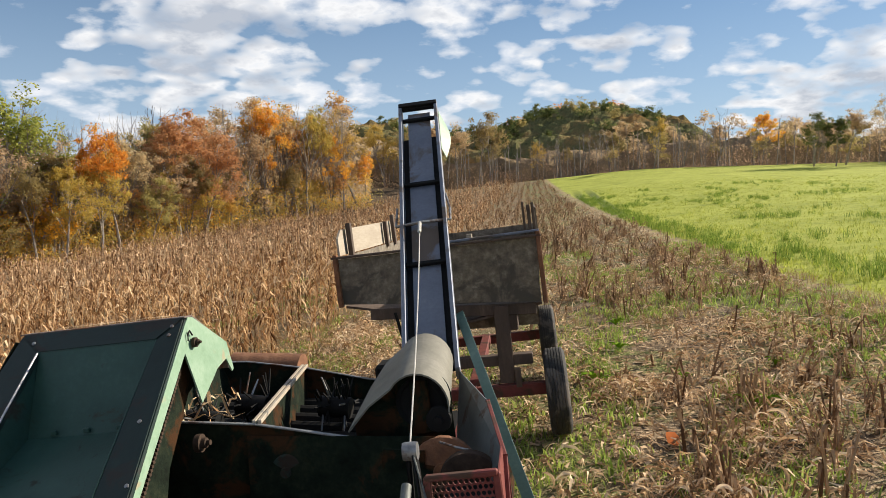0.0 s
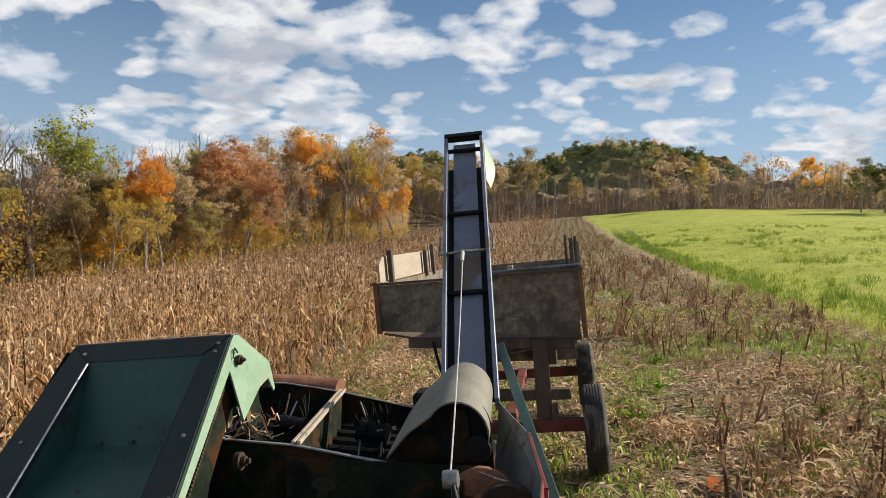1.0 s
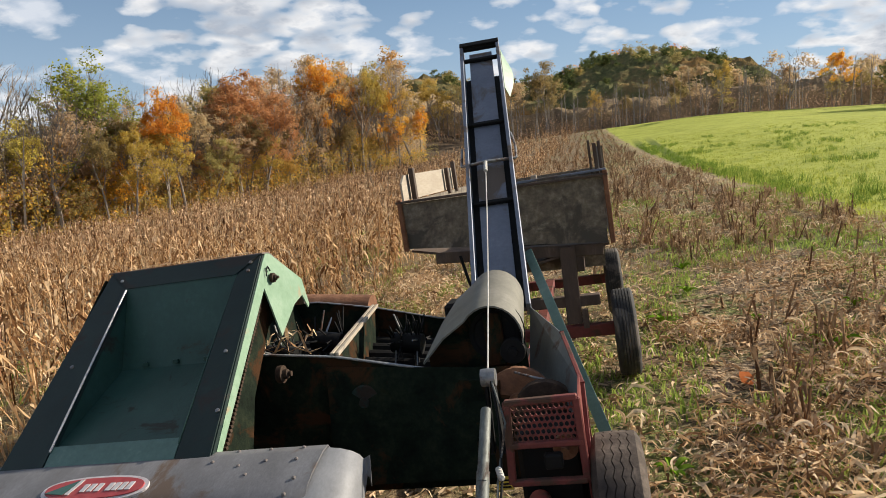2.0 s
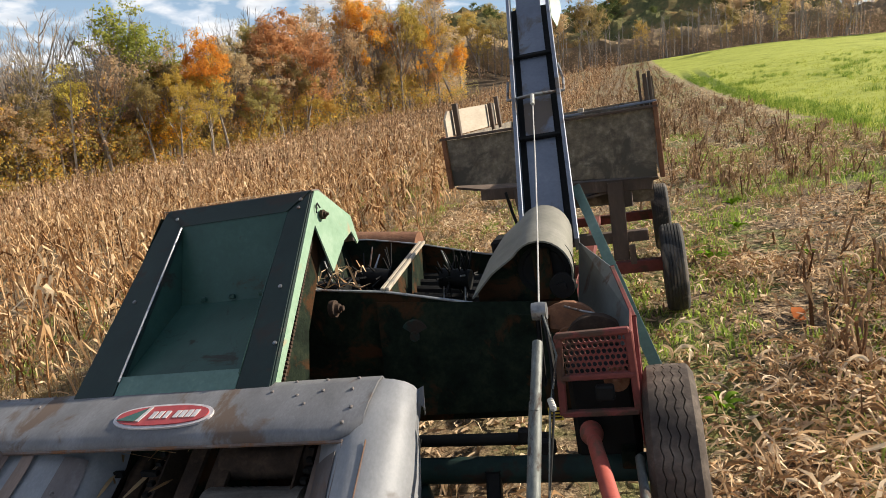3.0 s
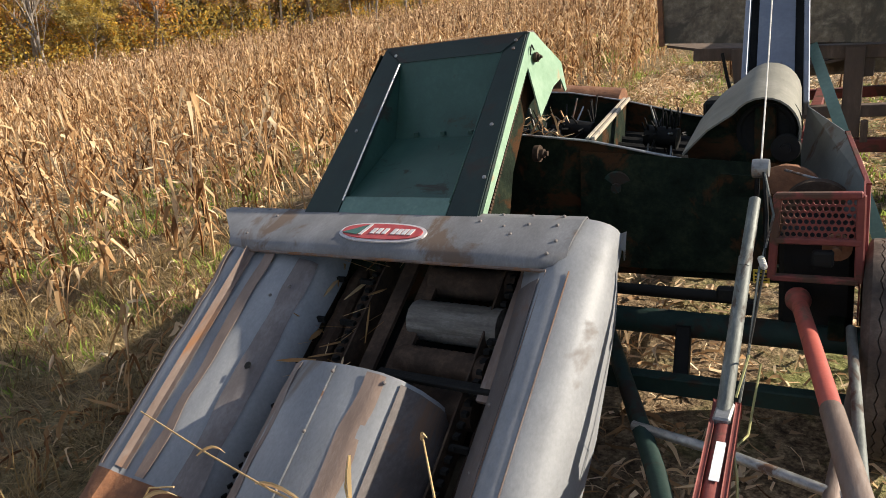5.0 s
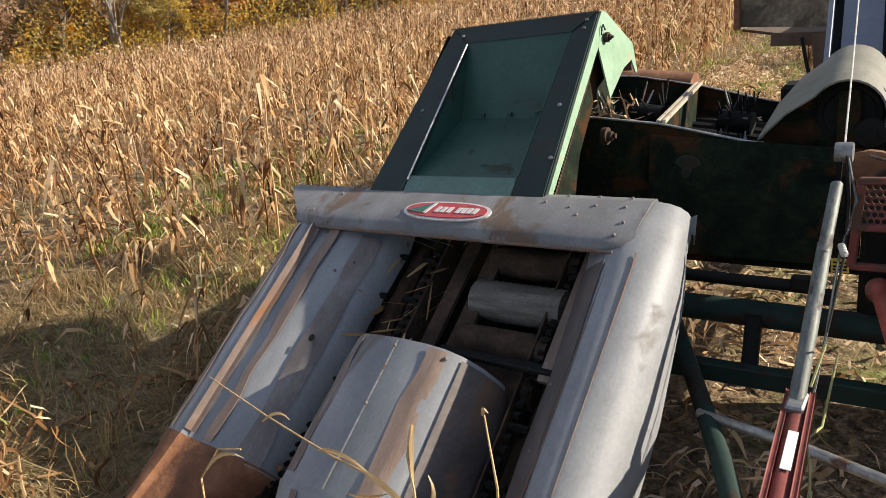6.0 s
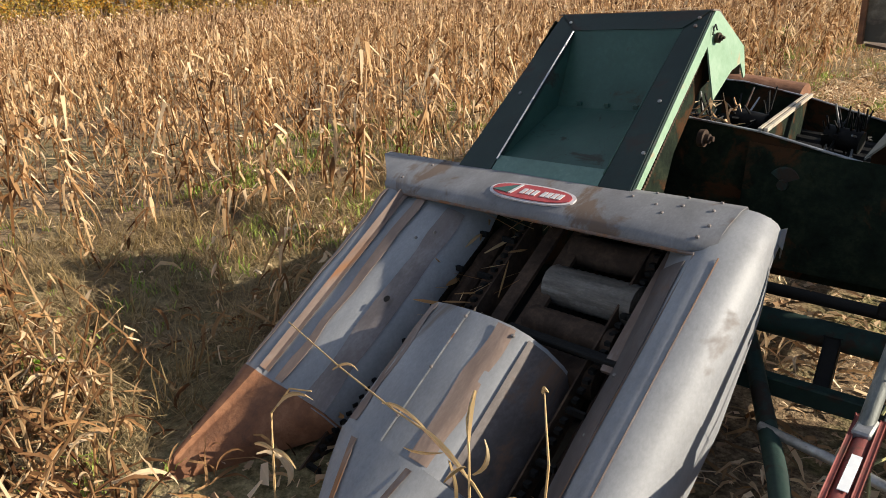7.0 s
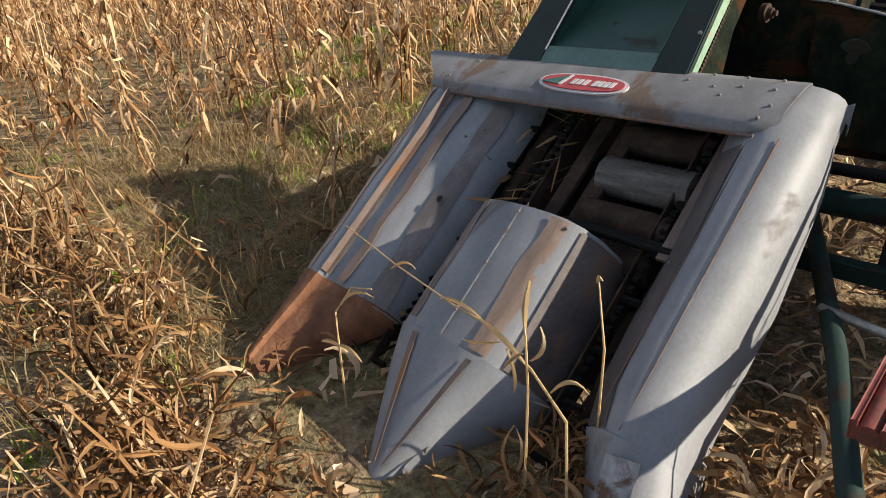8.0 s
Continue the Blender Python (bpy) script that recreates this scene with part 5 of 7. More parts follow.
def build_wagon():
    bm = bmesh.new()
    plate(bm, [(-1.47, 5.90, 1.22), (0.24, 5.90, 1.06), (0.285, 5.90, 1.61), (-1.47, 5.90, 1.62)], -0.02)
    front = part("front_panel", bm, OLDWOOD, wagon, "grey mottled weathered plywood front panel", smooth=False)
    bm = bmesh.new()
    beam(bm, (-1.52, 5.89, 1.635), (0.31, 5.89, 1.625), 0.06, 0.022, 0.004)
    part("top_rail", bm, DARKWOOD, front, "dark timber rail")
    bm = bmesh.new()
    beam(bm, (-0.55, 5.93, 1.655), (0.30, 5.93, 1.665), 0.05, 0.02, 0.004)
    part("top_rail", bm, ELEVMETAL, front)
    for x, z0, z1 in ((-1.485, 1.20, 1.66), (0.285, 1.05, 1.66)):
        bm = bmesh.new()
        box(bm, (x - 0.02, 5.86, z0), (x + 0.02, 5.91, z1), 0.004)
        part("corner_angle", bm, RUST, front)
    for x, zl, tag in ((-1.49, 1.20, ""), (0.27, 1.05, "")):
        bm = bmesh.new()
        plate(bm, [(x, 5.93, zl), (x, 9.4, zl), (x, 9.4, 1.63), (x, 5.93, 1.63)], 0.02)
        part("side_panel", bm, OLDWOOD, wagon, smooth=False)
    bm = bmesh.new()
    plate(bm, [(-1.47, 9.4, 1.1), (0.27, 9.4, 1.1), (0.27, 9.4, 1.62), (-1.47, 9.4, 1.62)], 0.02)
    part("rear_panel", bm, OLDWOOD, wagon, smooth=False)
    bm = bmesh.new()
    rows = [[(x, y, z) for y in (5.95, 9.38)] for x, z in ((-1.46, 1.2), (-0.9, 1.08), (-0.4, 0.95), (0.25, 1.05))]
    sheet(bm, rows, 0.02)
    part("floor", bm, DARKWOOD, wagon)
    # extension boards
    bm = bmesh.new()
    plate(bm, [(-1.505, 6.12, 1.64), (-1.505, 8.6, 1.64), (-1.505, 8.6, 1.90), (-1.505, 6.25, 1.875), (-1.505, 6.12, 1.80)], -0.018)
    ext = part("extension_board", bm, PALEWOOD, wagon, "sunlit pale plywood extension board", smooth=False)
    for y, z in ((6.35, 1.93), (8.0, 1.90), (8.45, 1.97)):
        bm = bmesh.new()
        box(bm, (-1.486, y, 1.60), (-1.44, y + 0.07, z), 0.004)
        part("stake", bm, DARKWOOD, ext)
    for x, y, z, t in ((0.175, 5.95, 1.92, 0.02), (0.215, 5.94, 1.89, 0.03), (0.255, 5.95, 1.905, 0.025)):
        bm = bmesh.new()
        box(bm, (x, y, 1.55), (x + t, y + 0.10, z), 0.003)
        part("stake", bm, DARKWOOD, wagon, "rough grey-brown stake")
    bm = bmesh.new()
    plate(bm, [(0.295, 6.0, 1.64), (0.295, 9.2, 1.64), (0.295, 9.2, 1.88), (0.295, 6.0, 1.86)], -0.018)
    part("extension_board", bm, OLDWOOD, wagon, smooth=False)
    bm = bmesh.new()
    box(bm, (-0.33, 6.0, 1.64), (-0.28, 6.06, 1.70), 0.005)
    part("stake", bm, PALEWOOD, wagon)
    # lower hopper and bolsters
    bm = bmesh.new()
    plate(bm, [(-0.55, 6.35, 0.82), (0.20, 6.35, 0.80), (0.22, 6.30, 1.05), (-0.75, 6.30, 1.10)], 0.02)
    part("hopper_panel", bm, OLDWOOD, wagon, "tan plywood hopper panel", smooth=False)
    for name, a, b, w, h, mat in (
        ("bolster", (-1.25, 6.0, 1.10), (0.20, 6.0, 1.00), 0.12, 0.10, DARKWOOD),
        ("bolster", (-1.0, 5.95, 0.60), (0.12, 5.95, 0.58), 0.10, 0.09, DARKWOOD),
        ("axle", (-1.0, 5.88, 0.34), (0.22, 5.88, 0.33), 0.09, 0.10, RED),
        ("axle", (-1.0, 7.9, 0.40), (0.22, 7.9, 0.40), 0.09, 0.10, RED),
        ("reach_pole", (-0.40, 5.9, 0.40), (-0.42, 7.9, 0.42), 0.09, 0.09, RED),
        ("tongue", (-0.42, 5.85, 0.36), (-0.50, 4.3, 0.22), 0.07, 0.08, RED),
        ("sill_beam", (-0.85, 5.95, 0.92), (-0.85, 9.2, 0.95), 0.09, 0.14, DARKWOOD),
        ("sill_beam", (-0.02, 5.95, 0.90), (-0.02, 9.2, 0.95), 0.09, 0.14, DARKWOOD),
    ):
        bm = bmesh.new()
        beam(bm, a, b, w, h, 0.006)
        part(name, bm, mat, wagon, "dark red painted axle" if name == "axle" else "")
    for a, b, w in (((-0.115, 5.90, 0.40), (-0.10, 5.92, 1.05), 0.12), ((-0.85, 5.92, 0.55), (-0.90, 5.95, 1.12), 0.12), ((-0.02, 5.86, 0.36), (-0.02, 5.86, 0.52), 0.05)):
        bm = bmesh.new()
        beam(bm, a, b, 0.06, w, 0.004, (1, 0, 0))
        part("stake_post", bm, DARKWOOD, wagon, "dark stained timber post")
    bm = bmesh.new()
    tube(bm, [(-1.02, 5.9, 1.1), (-0.98, 5.88, 0.9), (-0.93, 5.86, 0.72)], 0.014, 7)
    part("stay_rod", bm, BLACK, wagon)
    for c in ((0.295, 5.88, 0.29), (0.275, 7.9, 0.36), (-1.06, 5.88, 0.29), (-1.06, 7.9, 0.36)):
        build_wheel(wagon, c, 0.365, 0.185, TYRE, RUST, 6, "black ribbed tyre on a red axle")


build_wagon()


# ---- plants ----
def ribbon(path, widths, twist=0.0, side=None):
    """A leaf strip along points: verts and quads."""
    path = [Vector(p) for p in path]
    d = (path[-1] - path[0])
    across = side or Vector((-d.y, d.x, 0))
    across = across.normalized() if across.length > 1e-6 else Vector((1, 0, 0))
    vs = []
    for i, (p, w) in enumerate(zip(path, widths)):
        a = across.copy()
        a.rotate(Euler((0, twist * i, 0.0)))
        vs += [p - a * w / 2, p + a * w / 2]
    qs = [(2 * i, 2 * i + 1, 2 * i + 3, 2 * i + 2) for i in range(len(path) - 1)]
    return vs, qs


def stem(pts, radii, sides=3):
    vs, qs = [], []
    for i, (p, r) in enumerate(zip(pts, radii)):
        for j in range(sides):
            u = 2 * math.pi * j / sides
            vs.append(Vector(p) + Vector((r * math.cos(u), r * math.sin(u), 0)))
    for i in range(len(pts) - 1):
        for j in range(sides):
            k = (j + 1) % sides
            qs.append((i * sides + j, i * sides + k, (i + 1) * sides + k, (i + 1) * sides + j))
    return vs, qs


def joined(pieces):
    vs, qs = [], []
    for v, q in pieces:
        n = len(vs)
        vs += list(v)
        qs += [tuple(i + n for i in f) for f in q]
    return np.array([tuple(v) for v in vs], float), np.array(qs, int)


def corn_plant(rng, height, leaves, detail=True):
    """A dead corn stalk with hanging leaves and now and then a husk."""
    lean = Vector((rng.gauss(0, 0.045), rng.gauss(0, 0.045), 0))
    n = 4 if detail else 2
    line = [Vector((0, 0, height * t)) + lean * height * t * t + (Vector((rng.gauss(0, 0.012), rng.gauss(0, 0.012), 0)) if 0 < t < 1 else Vector()) for t in (i / n for i in range(n + 1))]
    pieces = [stem(line, [0.012 * (1 - 0.6 * i / n) for i in range(n + 1)], 3)]
    for _ in range(leaves):
        t = rng.uniform(0.12, 1.0)
        k = min(int(t * n), n - 1)
        root = line[k].lerp(line[k + 1], t * n - k)
        az = rng.uniform(0, 2 * math.pi)
        out = Vector((math.cos(az), math.sin(az), 0))
        length, rise = rng.uniform(0.11, 0.34), rng.uniform(-0.02, 0.12)
        drop = rng.uniform(0.0, 1.1) * length
        w = rng.uniform(0.016, 0.042) * (1.0 if detail else 1.6)
        swing = Vector((-out.y, out.x, 0)) * rng.gauss(0, 0.35) * length
        if detail:
            path = [root, root + out * length * 0.3 + Vector((0, 0, rise)), root + out * length * 0.6 + swing * 0.4 + Vector((0, 0, rise * 0.5 - drop * 0.4)), root + out * length * rng.uniform(0.3, 0.95) + swing + Vector((0, 0, -drop))]
            pieces.append(ribbon(path, [w * 0.6, w, w * 0.75, w * 0.1], rng.uniform(-0.9, 0.9)))
        else:
            path = [root, root + out * length * 0.45 + Vector((0, 0, rise * 0.7)), root + out * length * 0.8 + swing + Vector((0, 0, -drop))]
            pieces.append(ribbon(path, [w, w * 1.2, w * 0.2], rng.uniform(-0.9, 0.9)))
    if detail and rng.random() < 0.5:
        t = rng.uniform(0.4, 0.65)
        root = Vector((0, 0, height * t)) + lean * height * t * t
        az = rng.uniform(0, 2 * math.pi)
        tip = root + Vector((math.cos(az) * 0.09, math.sin(az) * 0.09, -0.17))
        pieces.append(stem([root, root.lerp(tip, 0.4), tip], [0.015, 0.028, 0.006], 5))
    return joined(pieces)


def torn_leaf(rng, length, width):
    """A dry corn leaf: folded along its rib, wavy, curling and twisting to a thin point."""
    n = 8
    p, head, pitch = Vector((0, 0, 0)), rng.uniform(0, 6.28), rng.uniform(-0.1, 0.9)
    bend, curl, roll, twist = rng.gauss(0, 0.15), rng.uniform(-0.30, 0.06), rng.uniform(-0.8, 0.8), rng.gauss(0, 0.28)
    vs, qs = [], []
    for i in range(n + 1):
        t = i / n
        d = Vector((math.cos(head) * math.cos(pitch), math.sin(head) * math.cos(pitch), math.sin(pitch)))
        side = Vector((-math.sin(head), math.cos(head), 0))
        up = d.cross(side)
        across = side * math.cos(roll) + up * math.sin(roll)
        lift = up * math.cos(roll) - side * math.sin(roll)
        w = width / 2 * max(0.06, math.sin(math.pi * min(1.0, 0.16 + 0.84 * t)) ** 0.75) * rng.uniform(0.75, 1.15)
        fold = w * rng.uniform(0.3, 0.75)
        vs += [p - across * w + lift * fold, p.copy(), p + across * w + lift * fold]
        p = p + d * (length / n)
        head, pitch, roll = head + bend + rng.gauss(0, 0.12), pitch + curl + rng.gauss(0, 0.12), roll + twist
    for i in range(n):
        k = 3 * i
        qs += [(k, k + 1, k + 4, k + 3), (k + 1, k + 2, k + 5, k + 4)]
    low = min(v.z for v in vs)
    return [v - Vector((0, 0, low - 0.006)) for v in vs], qs


def torn_stalk(rng):
    """A broken corn stalk with a few torn leaves still on it."""
    h = rng.uniform(0.12, 0.42)
    lean = Vector((rng.gauss(0, 0.35), rng.gauss(0, 0.35), 1)) * h
    kink = lean * 0.55 + Vector((rng.gauss(0, 0.02), rng.gauss(0, 0.02), 0))
    pieces = [stem([(0, 0, -0.03), kink, lean], [0.008, 0.007, 0.004], 5)]
    for _ in range(rng.randint(2, 5)):
        v, q = torn_leaf(rng, rng.uniform(0.10, 0.28), rng.uniform(0.009, 0.028))
        at = lean * rng.uniform(0.2, 1.0)
        low = v[1]
        pieces.append(([p - low + at for p in v], q))
    return joined(pieces)


def tuft(rng, blades, height, width, spread):
    pieces = []
    for _ in range(blades):
        az, r = rng.uniform(0, 2 * math.pi), rng.uniform(0, spread)
        root = Vector((math.cos(az) * r, math.sin(az) * r, -0.01))
        az = rng.uniform(0, 2 * math.pi)
        out = Vector((math.cos(az), math.sin(az), 0))
        h = height * rng.uniform(0.5, 1.0)
        pieces.append(ribbon([root, root + out * h * 0.25 + Vector((0, 0, h * 0.7)), root + out * h * rng.uniform(0.4, 0.9) + Vector((0, 0, h))], [width, width * 0.8, width * 0.1]))
    return joined(pieces)


def husk(rng):
    """A loose dry leaf lying on the ground."""
    length, w = rng.uniform(0.06, 0.24), rng.uniform(0.005, 0.024)
    bend, curl = rng.uniform(-0.3, 0.3), rng.uniform(0.0, 0.09)
    pts = [Vector((bend * length * (t - 0.5) ** 2 * 3, length * (t - 0.5), 0.008 + curl * math.sin(t * math.pi) + rng.uniform(0, 0.018))) for t in (0, 0.33, 0.66, 1)]
    return joined([ribbon(pts, [w * 0.4, w, w * 0.85, w * 0.15], rng.uniform(-0.7, 0.7), Vector((1, 0, rng.uniform(-0.3, 0.3))))])


def stub(rng, height):
    lean = Vector((rng.gauss(0, 0.2), rng.gauss(0, 0.2), 0))
    top = Vector((0, 0, height)) + lean * height
    pieces = [stem([(0, 0, -0.03), top * 0.5, top], [0.015, 0.013, 0.011], 4)]
    for _ in range(rng.randint(3, 7)):
        az, k = rng.uniform(0, 2 * math.pi), rng.uniform(0.2, 1.0)
        out = Vector((math.cos(az), math.sin(az), 0))
        root, ln = top * k, rng.uniform(0.08, 0.26)
        pieces.append(ribbon([root, root + out * ln * 0.5 + Vector((0, 0, rng.uniform(-0.02, 0.08))), root + out * ln * 0.7 + Vector((0, 0, -ln * rng.uniform(0.1, 0.8)))], [0.02, 0.032, 0.006], rng.uniform(-0.5, 0.5)))
    return joined(pieces)


def scatter(name, mat, forms, spots, seed, label, category, scale=(0.8, 1.2), tilt=0.0, on_slope=True):
    """One object of many plants: forms stand at the spots (x, y), turned and scaled by chance."""
    rs = np.random.RandomState(seed)
    spots = np.asarray(spots, float)
    vs, qs, count = [], [], 0
    pick = rs.randint(0, len(forms), len(spots))
    for f, (fv, fq) in enumerate(forms):
        at = spots[pick == f]
        n = len(at)
        if not n:
            continue
        a, s = rs.uniform(0, 2 * np.pi, n), rs.uniform(scale[0], scale[1], n)
        c, d = np.cos(a)[:, None], np.sin(a)[:, None]
        x, y, z = fv[:, 0][None], fv[:, 1][None], fv[:, 2][None]
        px, py = (c * x - d * y) * s[:, None], (d * x + c * y) * s[:, None]
        pz = z * s[:, None]
        if tilt:
            tx, ty = rs.normal(0, tilt, (n, 1)), rs.normal(0, tilt, (n, 1))
            px, py = px + tx * pz, py + ty * pz
        gx, gy = px + at[:, :1], py + at[:, 1:2]
        base = ground_z(at[:, 0], at[:, 1])[:, None] if not on_slope else ground_z(gx, gy)
        vs.append(np.stack([gx, gy, pz + base], 2).reshape(-1, 3))
        qs.append((fq[None] + (np.arange(n) * len(fv))[:, None, None]).reshape(-1, 4) + count)
        count += n * len(fv)
    ob = new(name, mesh_from(name, np.concatenate(vs), np.concatenate(qs), mat))
    return tagged(ob, label, category, kind="stuff")


rng = random.Random(11)
rs = np.random.RandomState(4)


def corn_edge(y):
    """The right-hand limit of the standing corn, in x."""
    return np.interp(y, [-3, 1, 3, 5, 8, 12, 30, 70, 116], [-5.6, -5.2, -4.7, -4.3, -3.6, -3.5, -3.4, -3.0, -2.0])


def row_spots(x0, x1, y0, y1, gap, step, jitter):
    xs, ys = np.arange(x0, x1, gap), np.arange(y0, y1, step)
    gx, gy = np.meshgrid(xs, ys)
    p = np.stack([gx.ravel(), gy.ravel()], 1)
    return p + rs.normal(0, jitter, p.shape)


def in_view(p, margin=6.0):
    """Keeps the fan of ground that the walk ever looks over."""
    az = np.degrees(np.arctan2(-p[:, 0], p[:, 1] + 1.5))
    return (az > -30 - margin) & (az < 86 + margin)


near_forms = [corn_plant(rng, rng.uniform(0.8, 1.4), rng.randint(12, 18)) for _ in range(20)]
far_forms = [corn_plant(rng, rng.uniform(0.9, 1.5), 6, False) for _ in range(10)]
p = row_spots(-26, -3.2, -4, 26, 0.76, 0.19, 0.07)
p = p[(p[:, 0] < corn_edge(p[:, 1]) + rs.normal(0, 0.25, len(p))) & in_view(p) & (np.hypot(p[:, 0], p[:, 1]) < 24) & (rs.rand(len(p)) < 0.78)]
scatter("standing_corn", CORN, near_forms, p, 1, "dry brown standing corn stalks with hanging leaves", "corn", (0.75, 1.15), 0.07, False)
q = row_spots(-75, -2.0, -4, 116, 0.76, 0.26, 0.09)
dist = np.hypot(q[:, 0], q[:, 1])
q = q[(q[:, 0] < corn_edge(q[:, 1])) & in_view(q) & (dist >= 24) & (rs.rand(len(q)) < np.clip(24 / dist, 0.17, 0.8)) & (dist < np.interp(np.degrees(np.arctan2(-q[:, 0], q[:, 1])), [0, 13, 20, 30, 40, 50, 76], [118, 99, 90, 74, 65, 60, 58])) & (q[:, 1] < 116)]
scatter("distant_corn", CORNFAR, far_forms, q, 2, "dry brown corn rows reaching up to the woods", "corn", (0.85, 1.25), 0.07, False)
# thin, broken corn where the rows have been run down
t = row_spots(-5.6, -2.9, 0.2, 12, 0.40, 0.32, 0.12)
t = t[(t[:, 0] > corn_edge(t[:, 1])) & (t[:, 0] < -2.95) & (rs.rand(len(t)) < 0.18)]
scatter("broken_corn", CORN, near_forms, t, 3, "broken dry corn stalks at the edge of the rows", "corn", (0.35, 0.7), 0.35, False)
# stubble rows
stubs = [stub(rng, rng.uniform(0.10, 0.42)) for _ in range(14)]
u = row_spots(-3.2, 4.6, 2.8, 60, 0.76, 0.30, 0.20)
u = u[(u[:, 0] < grass_edge(u[:, 1]) - 0.4) & (rs.rand(len(u)) < 0.20) & ~((np.abs(u[:, 0] + 0.6) < 1.6) & (u[:, 1] < 9.6)) & ~((np.abs(u[:, 0] - 0.2) < 0.45) & (u[:, 1] < 8))]
scatter("corn_stubble", STUB, stubs, u, 5, "short brown corn stubble left in rows", "stubble", (0.5, 1.25), 0.22, False)
u = row_spots(-3.2, 3.4, 24, 116, 0.76, 0.34, 0.12)
u = u[(u[:, 0] < grass_edge(u[:, 1]) - 0.5) & (rs.rand(len(u)) < 0.4)]
scatter("distant_stubble", STUB, [f for f in stubs], u, 6, "far rows of brown corn stubble", "stubble", (0.8, 1.6), 0.35, False)
def clump_form(rng):
    """Several broken stalks on one root, with torn leaves."""
    pieces = []
    for _ in range(rng.randint(3, 6)):
        v, q = stub(rng, rng.uniform(0.15, 0.55))
        off = (rng.gauss(0, 0.05), rng.gauss(0, 0.05), 0)
        pieces.append(([Vector(p) + Vector(off) for p in v], [tuple(int(i) for i in f) for f in q]))
    return joined(pieces)


clumps = [clump_form(rng) for _ in range(12)]
u = np.stack([rs.uniform(0.6, 4.9, 380), 4 + 34 * rs.rand(380) ** 1.1], 1)
lump = np.array([noise.noise(Vector((a * 0.8, b * 0.25, 31))) for a, b in u])
u = u[(lump > -0.05) & (u[:, 0] < grass_edge(u[:, 1]) - 0.2) & ~((u[:, 0] < 1.0) & (u[:, 1] < 10))]
scatter("stalk_clumps", STUB, clumps, u, 41, "clumps of broken brown corn stalks", "stubble", (0.45, 0.9), 0.1, False)
u = np.stack([rs.uniform(-2.8, 3.5, 140), 12 + 60 * rs.rand(140) ** 1.1], 1)
scatter("distant_clumps", STUB, clumps, u[u[:, 0] < grass_edge(u[:, 1]) - 0.4], 42, "far clumps of broken brown corn stalks", "stubble", (0.7, 1.4), 0.2, False)
# litter of leaves and husks
husks = [husk(rng) for _ in range(24)]
torn_leaves = [joined([torn_leaf(rng, rng.uniform(0.07, 0.28), rng.uniform(0.006, 0.027))]) for _ in range(36)]
n = 46000
v = np.stack([rs.uniform(-8.5, 5.0, n), -2.6 + 22 * rs.rand(n) ** 1.3], 1)
clump = np.array([0.8 * noise.noise(Vector((a * 1.25, b * 0.30, 5))) + 0.5 * noise.noise(Vector((a * 2.4, b * 1.9, 7))) for a, b in v])
v = v[(clump > rs.uniform(-0.35, 0.45, n)) & (v[:, 0] < grass_edge(v[:, 1]) - 0.3)]
v = v[~((v[:, 0] < -2.5) & (v[:, 1] > 0.45) & (v[:, 1] < 2.6) & (rs.rand(len(v)) < 0.8))]
v = v[~((np.abs(v[:, 0] + 0.7) < 0.8) & (v[:, 1] > 1.6) & (v[:, 1] < 4.4) & (rs.rand(len(v)) < 0.75))]
near = (v[:, 1] < 1.2) & (v[:, 0] < 0.2)
scatter("torn_leaves", BROWNLEAF, torn_leaves, v[near], 17, "torn brown corn leaves strewn before the picker", "litter", (0.6, 1.25), 0.0)
v = v[~near]
pale = rs.rand(len(v)) < 0.15
scatter("pale_husks", STRAW, torn_leaves, v[pale], 18, "pale torn husks lying over the stubble", "litter", (0.45, 0.9), 0.0)
v = v[~pale]
scatter("corn_litter", STRAW, husks, v, 7, "loose dry corn leaves and husks lying on the ground", "litter", (0.6, 1.25), 0.0)
chips = []
for _ in range(16):
    a, b = rng.uniform(0.012, 0.05), rng.uniform(0.004, 0.014)
    chips.append((np.array([(-a, -b, 0.012), (a * 0.9, -b * 0.7, 0.012 + rng.uniform(0, 0.02)), (a, b, 0.016), (-a * 0.8, b, 0.012 + rng.uniform(0, 0.02))]), np.array([(0, 1, 2, 3)])))
n = 30000
v = np.stack([rs.uniform(-4.5, 4.8, n), -2.4 + 13 * rs.rand(n) ** 1.2], 1)
v = v[(v[:, 0] < grass_edge(v[:, 1]) - 0.2) & (v[:, 0] > corn_edge(v[:, 1]) - 1.2)]
v = v[~((v[:, 0] < -2.5) & (v[:, 1] < 2.2)) & ~((v[:, 0] < 0.2) & (v[:, 1] < 3.4) & (rs.rand(len(v)) < 0.8))]
scatter("chaff", CHAFF, chips, v, 44, "short bits of dry chaff strewn over the stubble", "litter", (0.6, 1.5), 0.0)
n = 9000
v = np.stack([rs.uniform(-3.4, 5.0, n), 13 + 45 * rs.rand(n) ** 1.5], 1)
scatter("distant_litter", STRAW, husks, v[v[:, 0] < grass_edge(v[:, 1]) - 0.3], 8, "dry corn leaves strewn between the rows", "litter", (0.9, 1.6), 0.0)


